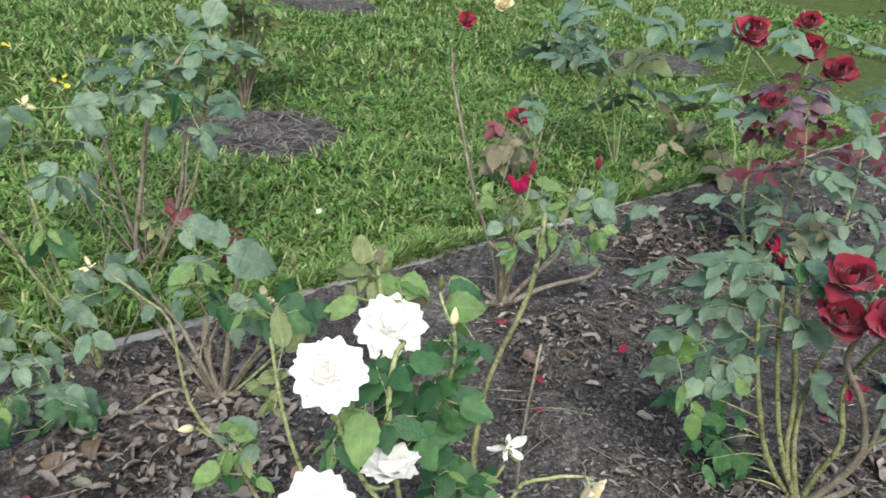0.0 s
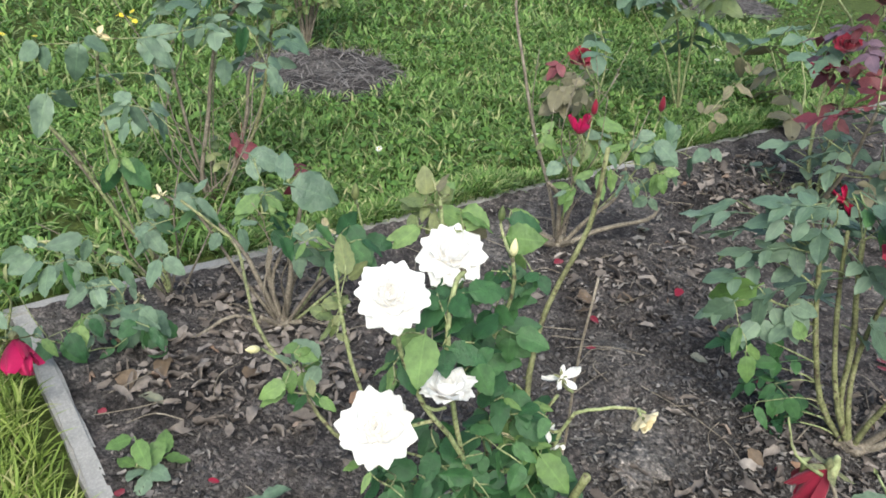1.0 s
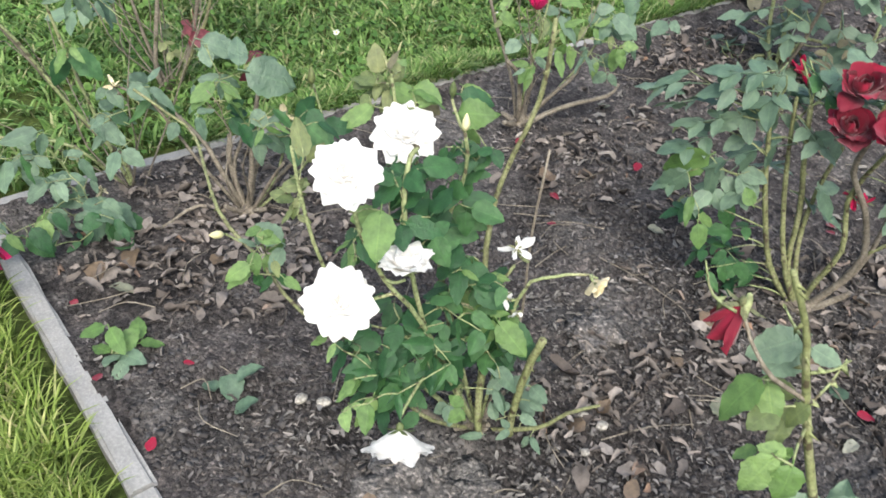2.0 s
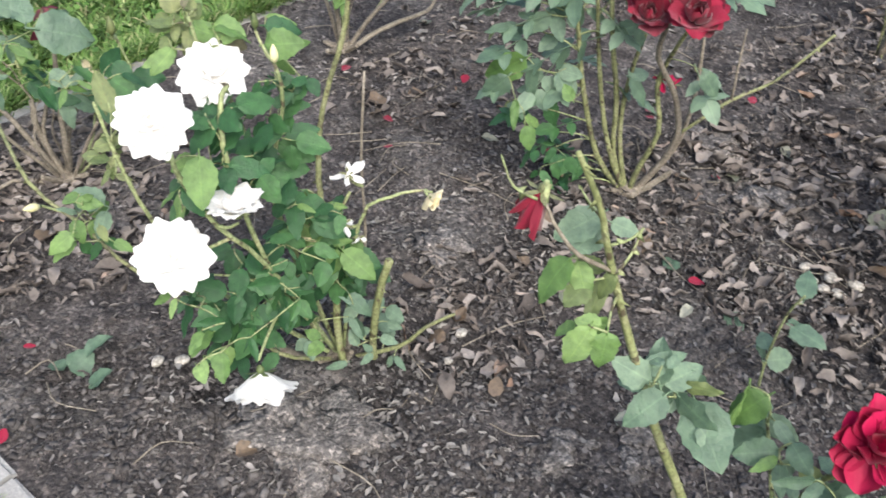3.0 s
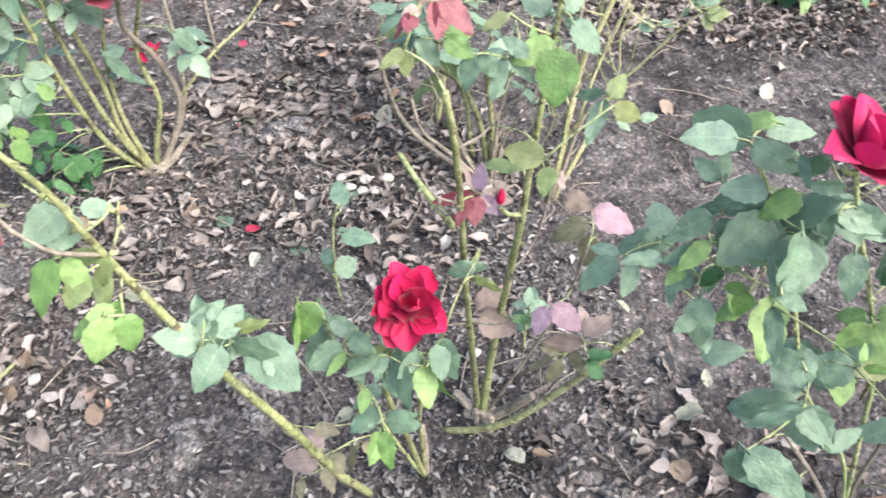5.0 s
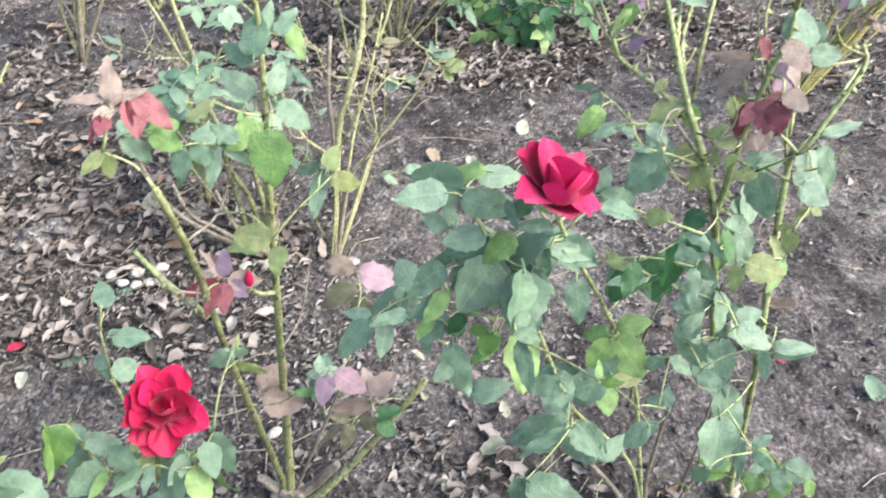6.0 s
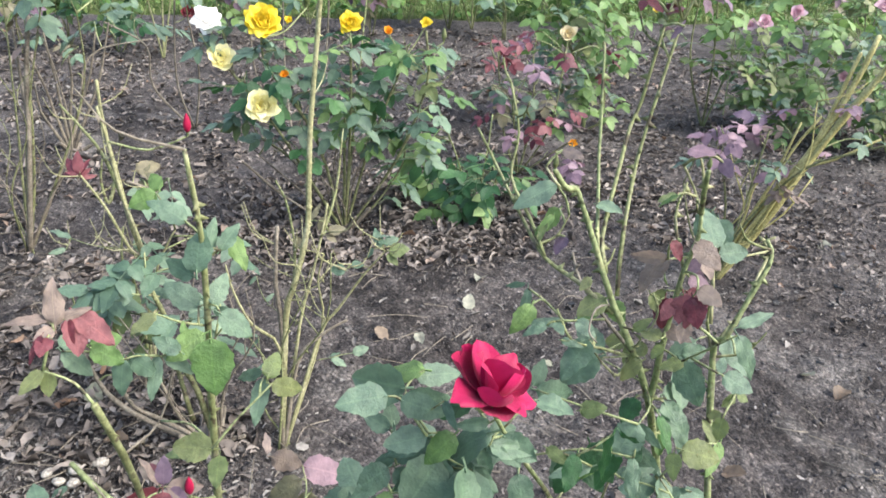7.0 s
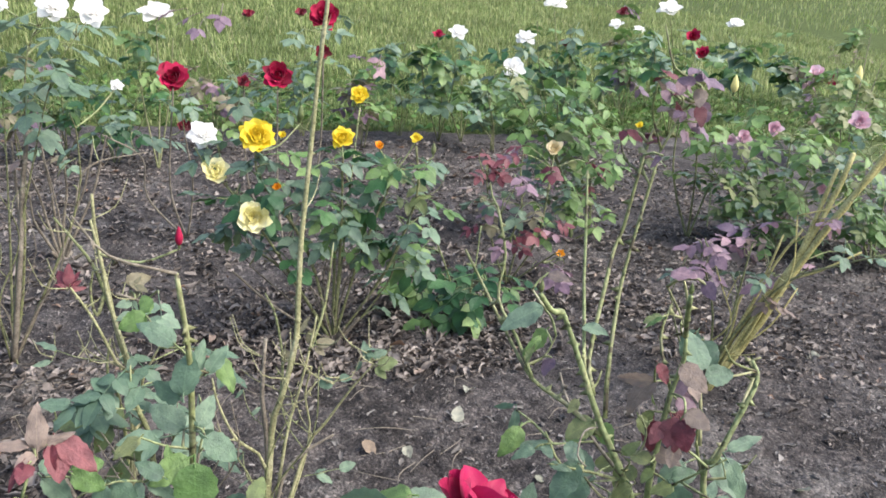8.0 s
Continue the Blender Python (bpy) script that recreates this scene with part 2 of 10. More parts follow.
def sheet(name, us, vs, height, material):
    co = []
    for u in us:
        for v in vs:
            p = plan(u, v)
            co.append((p.x, p.y, height(p.x, p.y, u, v)))
    w = len(vs)
    i = np.arange((len(us) - 1) * (w - 1))
    a = (i // (w - 1)) * w + i % (w - 1)
    return new(name, mesh_np(name, co, np.stack([a, a + w, a + w + 1, a + 1], 1), np.zeros((0, 3)), material, True))


def turf_height(x, y, u, v):
    if 0.02 < u < BED_LONG and 0.02 < v < BED_SHORT:
        return -0.12
    rise = 0.10 * max(0.0, min(x - 11.0, 90.0)) + 0.05 * max(0.0, min(y - 12.0, 90.0))
    return noise.noise((x * 0.9, y * 0.9, 5.0)) * 0.02 - 0.012 + rise


ground = sheet("ground", spaced(-900, 900, -3, 13, 0.15), spaced(-900, 900, -9, 10, 0.15), turf_height, TURF)
tagged(ground, "grassy earth of a park lawn reaching the horizon", "ground", kind="structure")
bed = sheet("bed_soil", spaced(0.02, BED_LONG, 0.02, 2.5, 0.0125, 1.04), spaced(0.02, BED_SHORT, 0.02, 3.8, 0.0125, 1.04), lambda x, y, u, v: lumps(x, y), SOIL)
tagged(bed, "dark crumbly dug soil of a rose bed", "soil", kind="structure")


def kerb_stone(length, seed):
    rnd = random.Random(seed)
    bm = bmesh.new()
    bmesh.ops.create_cube(bm, size=1.0)
    bmesh.ops.scale(bm, vec=(length, 0.047, 0.16), verts=bm.verts)
    bmesh.ops.subdivide_edges(bm, edges=[e for e in bm.edges if abs(e.verts[0].co.x - e.verts[1].co.x) > 0.1], cuts=14)
    bmesh.ops.bevel(bm, geom=[e for e in bm.edges if e.verts[0].co.z > 0 and e.verts[1].co.z > 0 and abs(e.verts[0].co.y - e.verts[1].co.y) < 1e-4], offset=0.006, segments=2, affect="EDGES")
    for v in bm.verts:
        v.co.y += rnd.uniform(-1, 1) * 0.0022
        v.co.z += rnd.uniform(-1, 1) * 0.0018
    me = bpy.data.meshes.new("kerb_stone")
    bm.to_mesh(me)
    bm.free()
    me.materials.append(CONCRETE)
    return me


def kerb_run(start, way, total, seed):
    run = tagged(new("kerb"), "grey weathered concrete edging kerb round the bed", "kerb", kind="structure")
    run.location = start
    length = 1.0
    ang = math.atan2(way.y, way.x)
    rnd = random.Random(seed)
    me = [kerb_stone(length - 0.006, seed + i) for i in range(3)]
    s = 0.0
    while s < total - 0.2:
        c = way * (s + length / 2)
        part("kerb_stone", me[rnd.randrange(3)], run, "", pose(c.x, c.y, -0.060 + rnd.uniform(-0.004, 0.004), rnd.uniform(-0.8, 0.8), rnd.uniform(-0.3, 0.3), math.degrees(ang) + rnd.uniform(-0.4, 0.4)))
        s += length
    return run


kerb_run(plan(-0.036, -0.007, -0.008), LONG, 7.7, 3)
kerb_run(plan(0.006, 0.026), SHORT, 9.0, 9)

# ---- parts of a rose bush ----


def leaflet(n, width, fold, droop, rnd, teeth):
    """One toothed oval leaflet of length 1 along +y."""
    verts, faces = [], []
    for i in range(n + 1):
        t = i / n
        w = width * (math.sin(math.pi * min(1, t ** 0.78)) ** 0.70) * (1.0 - 0.18 * t)
        if teeth and 0 < i < n:
            w *= 1.0 + (0.06 if i % 2 else -0.05)
        z = -droop * t * t
        for k in (-1, -0.5, 0, 0.5, 1):
            verts.append((k * w, t, z + fold * (abs(k) * w) - 0.10 * (k * w) ** 2 / max(width, 1e-3) + (0.03 * math.sin(t * 13 + k * 3 + fold * 20) if abs(k) == 1 else 0)))
    for i in range(n):
        for k in range(4):
            a = i * 5 + k
            faces.append((a, a + 1, a + 6, a + 5))
    return verts, faces


def leaf_mesh(pairs, n, seed, wide=0.345):
    """A compound rose leaf of length 1 along +y: a stalk, side leaflets in pairs and one at the tip."""
    rnd = random.Random(seed)
    verts, faces, uvs = [], [], []

    def put(m, vs, fs, across=5):
        o = len(verts)
        verts.extend(tuple(m @ Vector(v)) for v in vs)
        uvs.extend((0.25 * (i % 5), v[1]) if across == 5 else (0.5, 0.5) for i, v in enumerate(vs))
        faces.extend(tuple(o + k for k in f) for f in fs)

    bend = rnd.uniform(0.12, 0.35)
    spine = lambda y: Vector((0, y, -bend * y * y))
    spots = [(0.62, 0, 0.46)] if pairs else [(0.12, 0, 0.92)]
    for p in range(pairs):
        y = 0.58 - 0.27 * p
        for s in (-1, 1):
            spots.append((y + rnd.uniform(-0.02, 0.02), s * rnd.uniform(52, 72), rnd.uniform(0.34, 0.43) * (1 - 0.12 * p)))
    for y, ang, size in spots:
        vs, fs = leaflet(n, (wide if pairs else 0.345) * rnd.uniform(0.82, 1.12), rnd.uniform(0.04, 0.34), rnd.uniform(0.0, 0.32), rnd, n > 5)
        p = spine(y)
        m = pose(p.x, p.y, p.z, rnd.uniform(-22, 4), rnd.uniform(-18, 18), -ang + rnd.uniform(-10, 10))
        put(m @ Matrix.Diagonal((size, size, size, 1)), vs, fs)
    r = 0.011 if pairs else 0.02
    ring = []
    for k in range(4):
        y = (0.66 if pairs else 0.2) * k / 3
        p = spine(y)
        ring.append([(p.x + r * c, p.y, p.z + r * s) for c, s in ((1, 0), (-0.5, 0.87), (-0.5, -0.87))])
    vs = [v for q in ring for v in q]
    fs = [(3 * k + j, 3 * k + (j + 1) % 3, 3 * k + 3 + (j + 1) % 3, 3 * k + 3 + j) for k in range(3) for j in range(3)]
    put(Matrix.Identity(4), vs, fs, 1)
    me = mesh_of("leaf", verts, faces, None, True)
    layer = me.uv_layers.new(name="blade")
    for loop in me.loops:
        layer.data[loop.index].uv = uvs[loop.vertex_index]
    return me


LEAVES = {}
for kind, pairs, n in (("near", 2, 7), ("far", 2, 4), ("three", 1, 8), ("one", 0, 10)):
    for s in range(5):
        base_me = leaf_mesh(pairs, n, 40 + s)
        for key, mat in LEAF.items():
            me = base_me.copy()
            me.materials.append(mat)
            LEAVES[kind, s, key] = me


def tube(points, r0, r1, sides=7, thorns=0, seed=0):
    """A tapering cane through control points, with slight knees and thorns."""
    rnd = random.Random(seed)
    pts = [Vector(p) for p in points]
    if len(pts) == 2:
        mid = (pts[0] + pts[1]) / 2 + Vector((rnd.uniform(-1, 1), rnd.uniform(-1, 1), 0)) * (pts[1] - pts[0]).length * 0.04
        pts = [pts[0], mid, pts[1]]
    line = []
    ext = [pts[0] * 2 - pts[1]] + pts + [pts[-1] * 2 - pts[-2]]
    for i in range(1, len(ext) - 2):
        a, b, c, d = ext[i - 1:i + 3]
        steps = max(3, min(9, int((c - b).length / 0.045)))
        for k in range(steps):
            t = k / steps
            line.append(0.5 * ((2 * b) + (c - a) * t + (2 * a - 5 * b + 4 * c - d) * t * t + (3 * b - a - 3 * c + d) * t ** 3))
    line.append(pts[-1])
    verts, faces = [], []
    n = len(line)
    side = Vector((1, 0, 0))
    frames = []
    for i, p in enumerate(line):
        d = (line[min(i + 1, n - 1)] - line[max(i - 1, 0)]).normalized()
        side = (side - d * side.dot(d))
        side = side.normalized() if side.length > 1e-4 else d.orthogonal().normalized()
        up = d.cross(side)
        t = i / (n - 1)
        r = (r0 + (r1 - r0) * t) * (1 + rnd.uniform(-0.05, 0.05) + (0.05 if i % 5 == 2 else 0))
        p = p + side * rnd.uniform(-0.14, 0.14) * r + up * rnd.uniform(-0.14, 0.14) * r
        frames.append((p, d, side, up, r))
        for k in range(sides):
            a = 2 * math.pi * k / sides
            verts.append(p + (side * math.cos(a) + up * math.sin(a)) * r)
    for i in range(n - 1):
        for k in range(sides):
            a, b = i * sides + k, i * sides + (k + 1) % sides
            faces.append((a, b, b + sides, a + sides))
    faces.append(tuple(range(sides))[::-1])
    verts.append(line[-1] + frames[-1][1] * r1 * 0.7)
    for k in range(sides):
        faces.append(((n - 1) * sides + k, (n - 1) * sides + (k + 1) % sides, len(verts) - 1))
    for _ in range(thorns):
        i = rnd.randrange(1, n - 1)
        p, d, s1, u1, r = frames[i]
        a = rnd.uniform(0, 6.283)
        out = s1 * math.cos(a) + u1 * math.sin(a)
        across = d.cross(out)
        o = len(verts)
        root = p + out * r * 0.8 + d * rnd.uniform(-0.01, 0.01)
        h = rnd.uniform(0.006, 0.010)
        verts += [root + d * 0.0035, root - d * 0.0035, root + across * 0.0016, root - across * 0.0016, root + out * h - d * 0.002]
        faces += [(o, o + 2, o + 4), (o + 2, o + 1, o + 4), (o + 1, o + 3, o + 4), (o + 3, o, o + 4)]
    return [tuple(v) for v in verts], faces, line


def petal_mesh(n, width, cup, curl, point, seed):
    """One petal of length 1 along +z, hollow towards -x, its rim rolled outwards."""
    rnd = random.Random(seed)
    verts, faces = [], []
    for i in range(n + 1):
        t = i / n
        w = width * (0.28 + 0.72 * math.sin(min(1.0, t * 1.15) * math.pi / 2)) * (1 - (t ** 5) * (0.45 + point))
        for j in range(n + 1):
            k = 2 * j / n - 1
            z = t * (1 - 0.10 * k * k * t) + point * 0.15 * (1 - abs(k)) * t ** 4
            x = -cup * (1 - (2 * t - 1) ** 2) * -0.25 - cup * (k * k) * w * 0.55 + curl * t ** 4 * 0.55 + rnd.uniform(-1, 1) * 0.015 * t + (0.06 if width < 0.4 else 0.035) * math.sin(k * 4.5 + seed * 2) * t * t
            verts.append((x, k * w, z))
    for i in range(n):
        for j in range(n):
            a = i * (n + 1) + j
            faces.append((a, a + 1, a + n + 2, a + n + 1))
    return mesh_of("petal", verts, faces, None, True)


PETALS = {}
for colour in PETAL:
    for s in range(4):
        for lod, n in (("near", 6), ("far", 3)):
            for shape, width, cup, curl, point in (("inner", 0.42, 0.9, 0.12, 0.0), ("outer", 0.50, 0.45, 0.75, 0.22), ("limp", 0.34, 0.5, 0.2, 0.1), ("round", 0.56, 0.7, 0.42, 0.02), ("strap", 0.47, 1.0, 0.5, 0.04)):
                me = petal_mesh(n, width, cup, curl, point, s)
                me.materials.append(PETAL[colour])
                PETALS[colour, lod, shape, s] = me


def bud_mesh():
    verts, faces = [], []
    prof = ((0.0, 0.0), (0.10, 0.05), (0.20, 0.16), (0.26, 0.34), (0.24, 0.55), (0.15, 0.80), (0.03, 1.0))
    for r, z in prof:
        for k in range(8):
            a = 2 * math.pi * k / 8 + z * 1.2
            rr = r * (1 + 0.10 * (k % 2))
            verts.append((rr * math.cos(a), rr * math.sin(a), z))
    for i in range(len(prof) - 1):
        for k in range(8):
            a, b = i * 8 + k, i * 8 + (k + 1) % 8
            faces.append((a, b, b + 8, a + 8))
    return verts, faces


def calyx_mesh(length, spread):
    verts, faces = [], []
    for r, z in ((0.03, -0.16), (0.09, -0.10), (0.10, -0.02), (0.07, 0.03)):
        for k in range(8):
            a = 2 * math.pi * k / 8
            verts.append((r * math.cos(a), r * math.sin(a), z))
    for i in range(3):
        for k in range(8):
            a, b = i * 8 + k, i * 8 + (k + 1) % 8
            faces.append((a, b, b + 8, a + 8))
    for k in range(5):
        a = 2 * math.pi * k / 5
        o = len(verts)
        c, s = math.cos(a), math.sin(a)
        for t, w in ((0, 0.05), (0.5, 0.06), (1.0, 0.006)):
            r = 0.08 + spread * t * length
            z = 0.02 + (1 - spread) * t * length - 0.25 * spread * t * t * length
            verts += [(r * c - w * s, r * s + w * c, z), (r * c + w * s, r * s - w * c, z)]
        faces += [(o, o + 1, o + 3, o + 2), (o + 2, o + 3, o + 5, o + 4)]
    return verts, faces


CALYX = mesh_of("calyx", *calyx_mesh(0.42, 0.75), LEAF["y"], True)
CALYX_SHUT = mesh_of("calyx", *calyx_mesh(0.62, 0.22), LEAF["y"], True)
BUDS = {k: mesh_of("bud", *bud_mesh(), PETAL["lemon" if k == "white" else k], True) for k in ("white", "cream", "red", "cerise", "yellow", "orange", "pink", "dark")}
GREEN_BUD = mesh_of("bud", *bud_mesh(), LEAF["y"], True)


def facing(p, way, spin=0.0):
    """A pose at p whose +z looks along way."""
    q = Vector(way).normalized().to_track_quat("Z", "Y")
    return Matrix.Translation(p) @ q.to_matrix().to_4x4() @ Matrix.Rotation(spin, 4, "Z")


LAWN_EDGE = Vector((-0.3, -2.1, 0.6))  # the open lawn by the short kerb, towards which the leaves turn


class Bush:
    """A rose bush: an empty at its foot, canes, leaves and blooms under it."""

    def __init__(self, x, y, label, seed, group="rose bushes in the bed", lod="near", z=0.0):
        self.foot = Vector((x, y, z))
        self.top = tagged(new("rose_bush"), label, "rose bush", group)
        self.top.location = self.foot
        self.rnd = random.Random(seed)
        self.lod = lod
        self.line = []

    def local(self, p):
        return Vector(p) - self.foot

    def cane(self, kind, r0, r1, *points, thorns=0, name="cane", label=""):
        pts = [self.local(p) for p in points]
        vs, fs, line = tube(pts, r0, r1, 7 if self.lod == "near" else 5, thorns, self.rnd.randrange(9999))
        me = mesh_of(name, vs, fs, CANE[kind], True)
        part(name, me, self.top, label)
        self.line += line
        return self

    def crown(self, size=0.035):
        """The knotty foot of an old bush: a buried knob and sawn stubs of past canes."""
        rnd = self.rnd
        bm = bmesh.new()
        bmesh.ops.create_icosphere(bm, subdivisions=3, radius=size * 0.62)
        for v in bm.verts:
            v.co *= 1 + 0.55 * noise.noise(v.co * 45 + self.foot * 7) + 0.25 * noise.noise(v.co * 130 + self.foot * 3)
            v.co.z *= 0.8
        me = bpy.data.meshes.new("crown")
        bm.to_mesh(me)
        bm.free()
        me.materials.append(CANE["w"])
        part("crown", me, self.top, "gnarled woody graft knob")
        for i in range(4):
            a, L = i * 1.57 + rnd.uniform(-0.5, 0.5), size * rnd.uniform(0.9, 2.2)
            d = Vector((math.cos(a), math.sin(a), 0)) * L
            up = Vector((0, 0, L * rnd.uniform(0.2, 1.1)))
            vs, fs, _ = tube([Vector((0, 0, -0.01)), d * 0.5 + up * 0.35, d + up], size * 0.24, size * 0.15, 6, 0, rnd.randrange(9999))
            part("stub", mesh_of("stub", vs, fs, CANE["w"]), self.top, "old sawn cane stub")
        return self

    def thicket(self, kind, count, tall, wide, thick=0.0024, lean=(0.0, 0.0)):
        """Thin old canes fanning up from the foot, kinked and forking."""
        rnd = self.rnd
        for _ in range(count):
            a, q = rnd.uniform(0, 6.283), wide * rnd.uniform(0.25, 1.0)
            h = tall * rnd.uniform(0.45, 1.0)
            end = Vector((math.cos(a) * q + lean[0] * h, math.sin(a) * q + lean[1] * h, h))
            k = lambda: Vector((rnd.uniform(-1, 1), rnd.uniform(-1, 1), 0)) * h * 0.10
            p = [Vector((rnd.uniform(-1, 1), rnd.uniform(-1, 1), 0)) * 0.02 - Vector((0, 0, 0.01)), end * 0.35 + k(), end * 0.68 + k(), end]
            vs, fs, line = tube(p, thick * rnd.uniform(0.8, 1.4), thick * 0.55, 5, 4, rnd.randrange(9999))
            part("cane", mesh_of("cane", vs, fs, CANE[kind], True), self.top)
            self.line += line
            for _ in range(2):
                o = rnd.choice(line[len(line) // 3:])
                L = h * rnd.uniform(0.12, 0.3)
                d = Vector((rnd.uniform(-1, 1), rnd.uniform(-1, 1), rnd.uniform(0.5, 1.4))).normalized() * L
                vs, fs, more = tube([o, o + d * 0.5 + k() * 0.3, o + d], thick * 0.6, thick * 0.4, 4, 2, rnd.randrange(9999))
                part("twig", mesh_of("twig", vs, fs, CANE[kind], True), self.top)
                self.line += more
        return self

    def nearest(self, p, below=True):
        best = min(self.line, key=lambda q: (q - p).length + (max(0, q.z - p.z) * 1.5 if below else 0))
        return best

    def leaf(self, key, size, *points, kind=None):
        """Leaves centred about the given points, each on its stalk from the nearest cane or stalk, turned a little to the open side."""
        rnd = self.rnd
        k = kind or self.lod
        lean = Matrix.Rotation(radians(-24 if k == "one" else -10), 4, "Y")
        todo = sorted((self.local(q) for q in points), key=lambda p: (self.nearest(p) - p).length)
        for p in todo:
            root = self.nearest(p)
            way = p - root
            flat = Vector((way.x, way.y, 0))
            if flat.length < 0.02:
                a = rnd.uniform(0, 6.283)
                flat = Vector((math.cos(a), math.sin(a), 0)) * 0.02
            yaw = math.atan2(flat.y, flat.x) + rnd.uniform(-0.6, 0.6)
            d = Vector((math.cos(yaw), math.sin(yaw), 0))
            L = size * rnd.uniform(0.85, 1.15) * (1.12 if k == "one" else 1.0)
            start = p - d * L * 0.52 + Vector((0, 0, 0.10 * L))
            if (start - root).length > 0.02:
                thick = 0.0011 if k == "one" else 0.0018
                bow = Vector((rnd.uniform(-1, 1), rnd.uniform(-1, 1), rnd.uniform(0, 1.5))) * (start - root).length * 0.12
                vs, fs, line = tube([root, (root + start) / 2 + bow, start], thick * 1.5, thick, 4, 0, rnd.randrange(9999))
                part("stalk", mesh_of("stalk", vs, fs, CANE["g"], True), self.top)
                if k == "one":
                    self.line += line[1:]
            m = Matrix.Translation(start) @ lean @ Matrix.Rotation(yaw - math.pi / 2, 4, "Z") @ Matrix.Rotation(radians(rnd.uniform(-32, 6)), 4, "X") @ Matrix.Rotation(radians(rnd.uniform(-28, 28)), 4, "Y")
            part("leaf", LEAVES[k, rnd.randrange(5), key], self.top, "", m @ Matrix.Diagonal((L, L, L, 1)))
            if k == "one" and rnd.random() < 0.6:
                turn = Matrix.Rotation(rnd.choice((-1, 1)) * rnd.uniform(0.9, 1.5), 4, "Z") @ Matrix.Rotation(rnd.uniform(-0.4, 0.3), 4, "X")
                q = L * rnd.uniform(0.68, 0.88)
                part("leaf", LEAVES[k, rnd.randrange(5), key], self.top, "", m @ turn @ Matrix.Diagonal((q, q, q, 1)))
        return self

    def frond(self, key, *pairs, kind="one", stalk="g", twins=0.6):
        """Leaflets that reach from a base to a tip, their upper faces turned up and to the open side of the bed; twins: the share with a neighbour on the same stalk."""
        rnd = self.rnd
        todo = sorted(((self.local(p[:3]), self.local(p[3:])) for p in pairs), key=lambda q: (self.nearest(q[0]) - q[0]).length)
        for base, tip in todo:
            root = self.nearest(base)
            gap = (base - root).length
            if gap > 0.006:
                bow = Vector((rnd.uniform(-1, 1), rnd.uniform(-1, 1), rnd.uniform(-0.3, 1.2))) * gap * 0.10
                vs, fs, line = tube([root, (root + base) / 2 + bow, base], 0.0015, 0.0010, 4, 0, rnd.randrange(9999))
                part("stalk", mesh_of("stalk", vs, fs, CANE[stalk], True), self.top)
                self.line += line[1:]
            d = tip - base
            L = d.length * 1.15
            d.normalize()
            open_side = (LAWN_EDGE - self.foot - base).normalized() * 0.66
            face = Vector((open_side.x + rnd.uniform(-0.35, 0.35), open_side.y + rnd.uniform(-0.35, 0.35), 0.74 + rnd.uniform(-0.3, 0.3)))
            face = (face - d * face.dot(d)).normalized()
            turn = Matrix((d.cross(face), d, face)).transposed().to_4x4()
            start = base - d * L * 0.13
            wide = rnd.uniform(0.90, 1.18) if rnd.random() < 0.68 else rnd.uniform(0.45, 0.75)
            grow = Matrix.Rotation(rnd.uniform(-0.45, 0.45), 4, "Y") @ Matrix.Diagonal((L * wide, L, L * rnd.uniform(0.8, 1.8), 1))
            part("leaf", LEAVES[kind, rnd.randrange(5), key], self.top, "", Matrix.Translation(start) @ turn @ grow)
            if rnd.random() < twins:
                side = Matrix.Rotation(rnd.choice((-1, 1)) * rnd.uniform(0.9, 1.7), 4, "Z") @ Matrix.Rotation(rnd.uniform(-0.45, 0.1), 4, "X")
                q = rnd.uniform(0.62, 0.9)
                part("leaf", LEAVES[kind, rnd.randrange(5), key], self.top, "", Matrix.Translation(start - face * 0.004) @ turn @ side @ grow @ Matrix.Diagonal((q, q, q, 1)))
        return self

    def shoots(self, kind, count, low=0.35, long=(0.04, 0.12)):
        """Thin side shoots off the canes."""
        rnd = self.rnd
        tall = max(q.z for q in self.line)
        spots = [q for q in self.line if q.z >= low * tall]
        for _ in range(count):
            p = rnd.choice(spots)
            a, L = rnd.uniform(0, 6.283), rnd.uniform(*long)
            d = Vector((math.cos(a), math.sin(a), 0)) * L
            tip = p + d * 0.75 + Vector((0, 0, L * rnd.uniform(0.3, 0.9)))
            vs, fs, line = tube([p, p + d * 0.5 + Vector((0, 0, L * 0.2)), tip], 0.0017, 0.0008, 5, 2, rnd.randrange(9999))
            part("shoot", mesh_of("shoot", vs, fs, CANE[kind], True), self.top)
            self.line += line[2:]
        return self

    def fill(self, keys, size, count, low=0.25, high=1.0, spread=0.09):
        """More leaves up and down the canes."""
        rnd = self.rnd
        tall = max(q.z for q in self.line)
        spots = [q for q in self.line if low * tall <= q.z <= high * tall + 1e-6]
        for _ in range(count):
            q = rnd.choice(spots)
            a = rnd.uniform(0, 6.283)
            r = spread * rnd.uniform(0.5, 1.2)
            self.leaf(rnd.choice(keys), size, self.foot + q + Vector((math.cos(a) * r, math.sin(a) * r, rnd.uniform(-0.02, 0.05))))
        return self

    def stem_to(self, p, way, size):
        base = p - Vector(way).normalized() * size * 0.16
        root = self.nearest(base)
        if (base - root).length > 0.015:
            mid = (root + base) / 2 - Vector(way).normalized() * (base - root).length * 0.15
            vs, fs, _ = tube([root, mid, base], 0.0032, 0.0024, 6, 0, self.rnd.randrange(9999))
            part("stem", mesh_of("stem", vs, fs, CANE["g"], True), self.top)

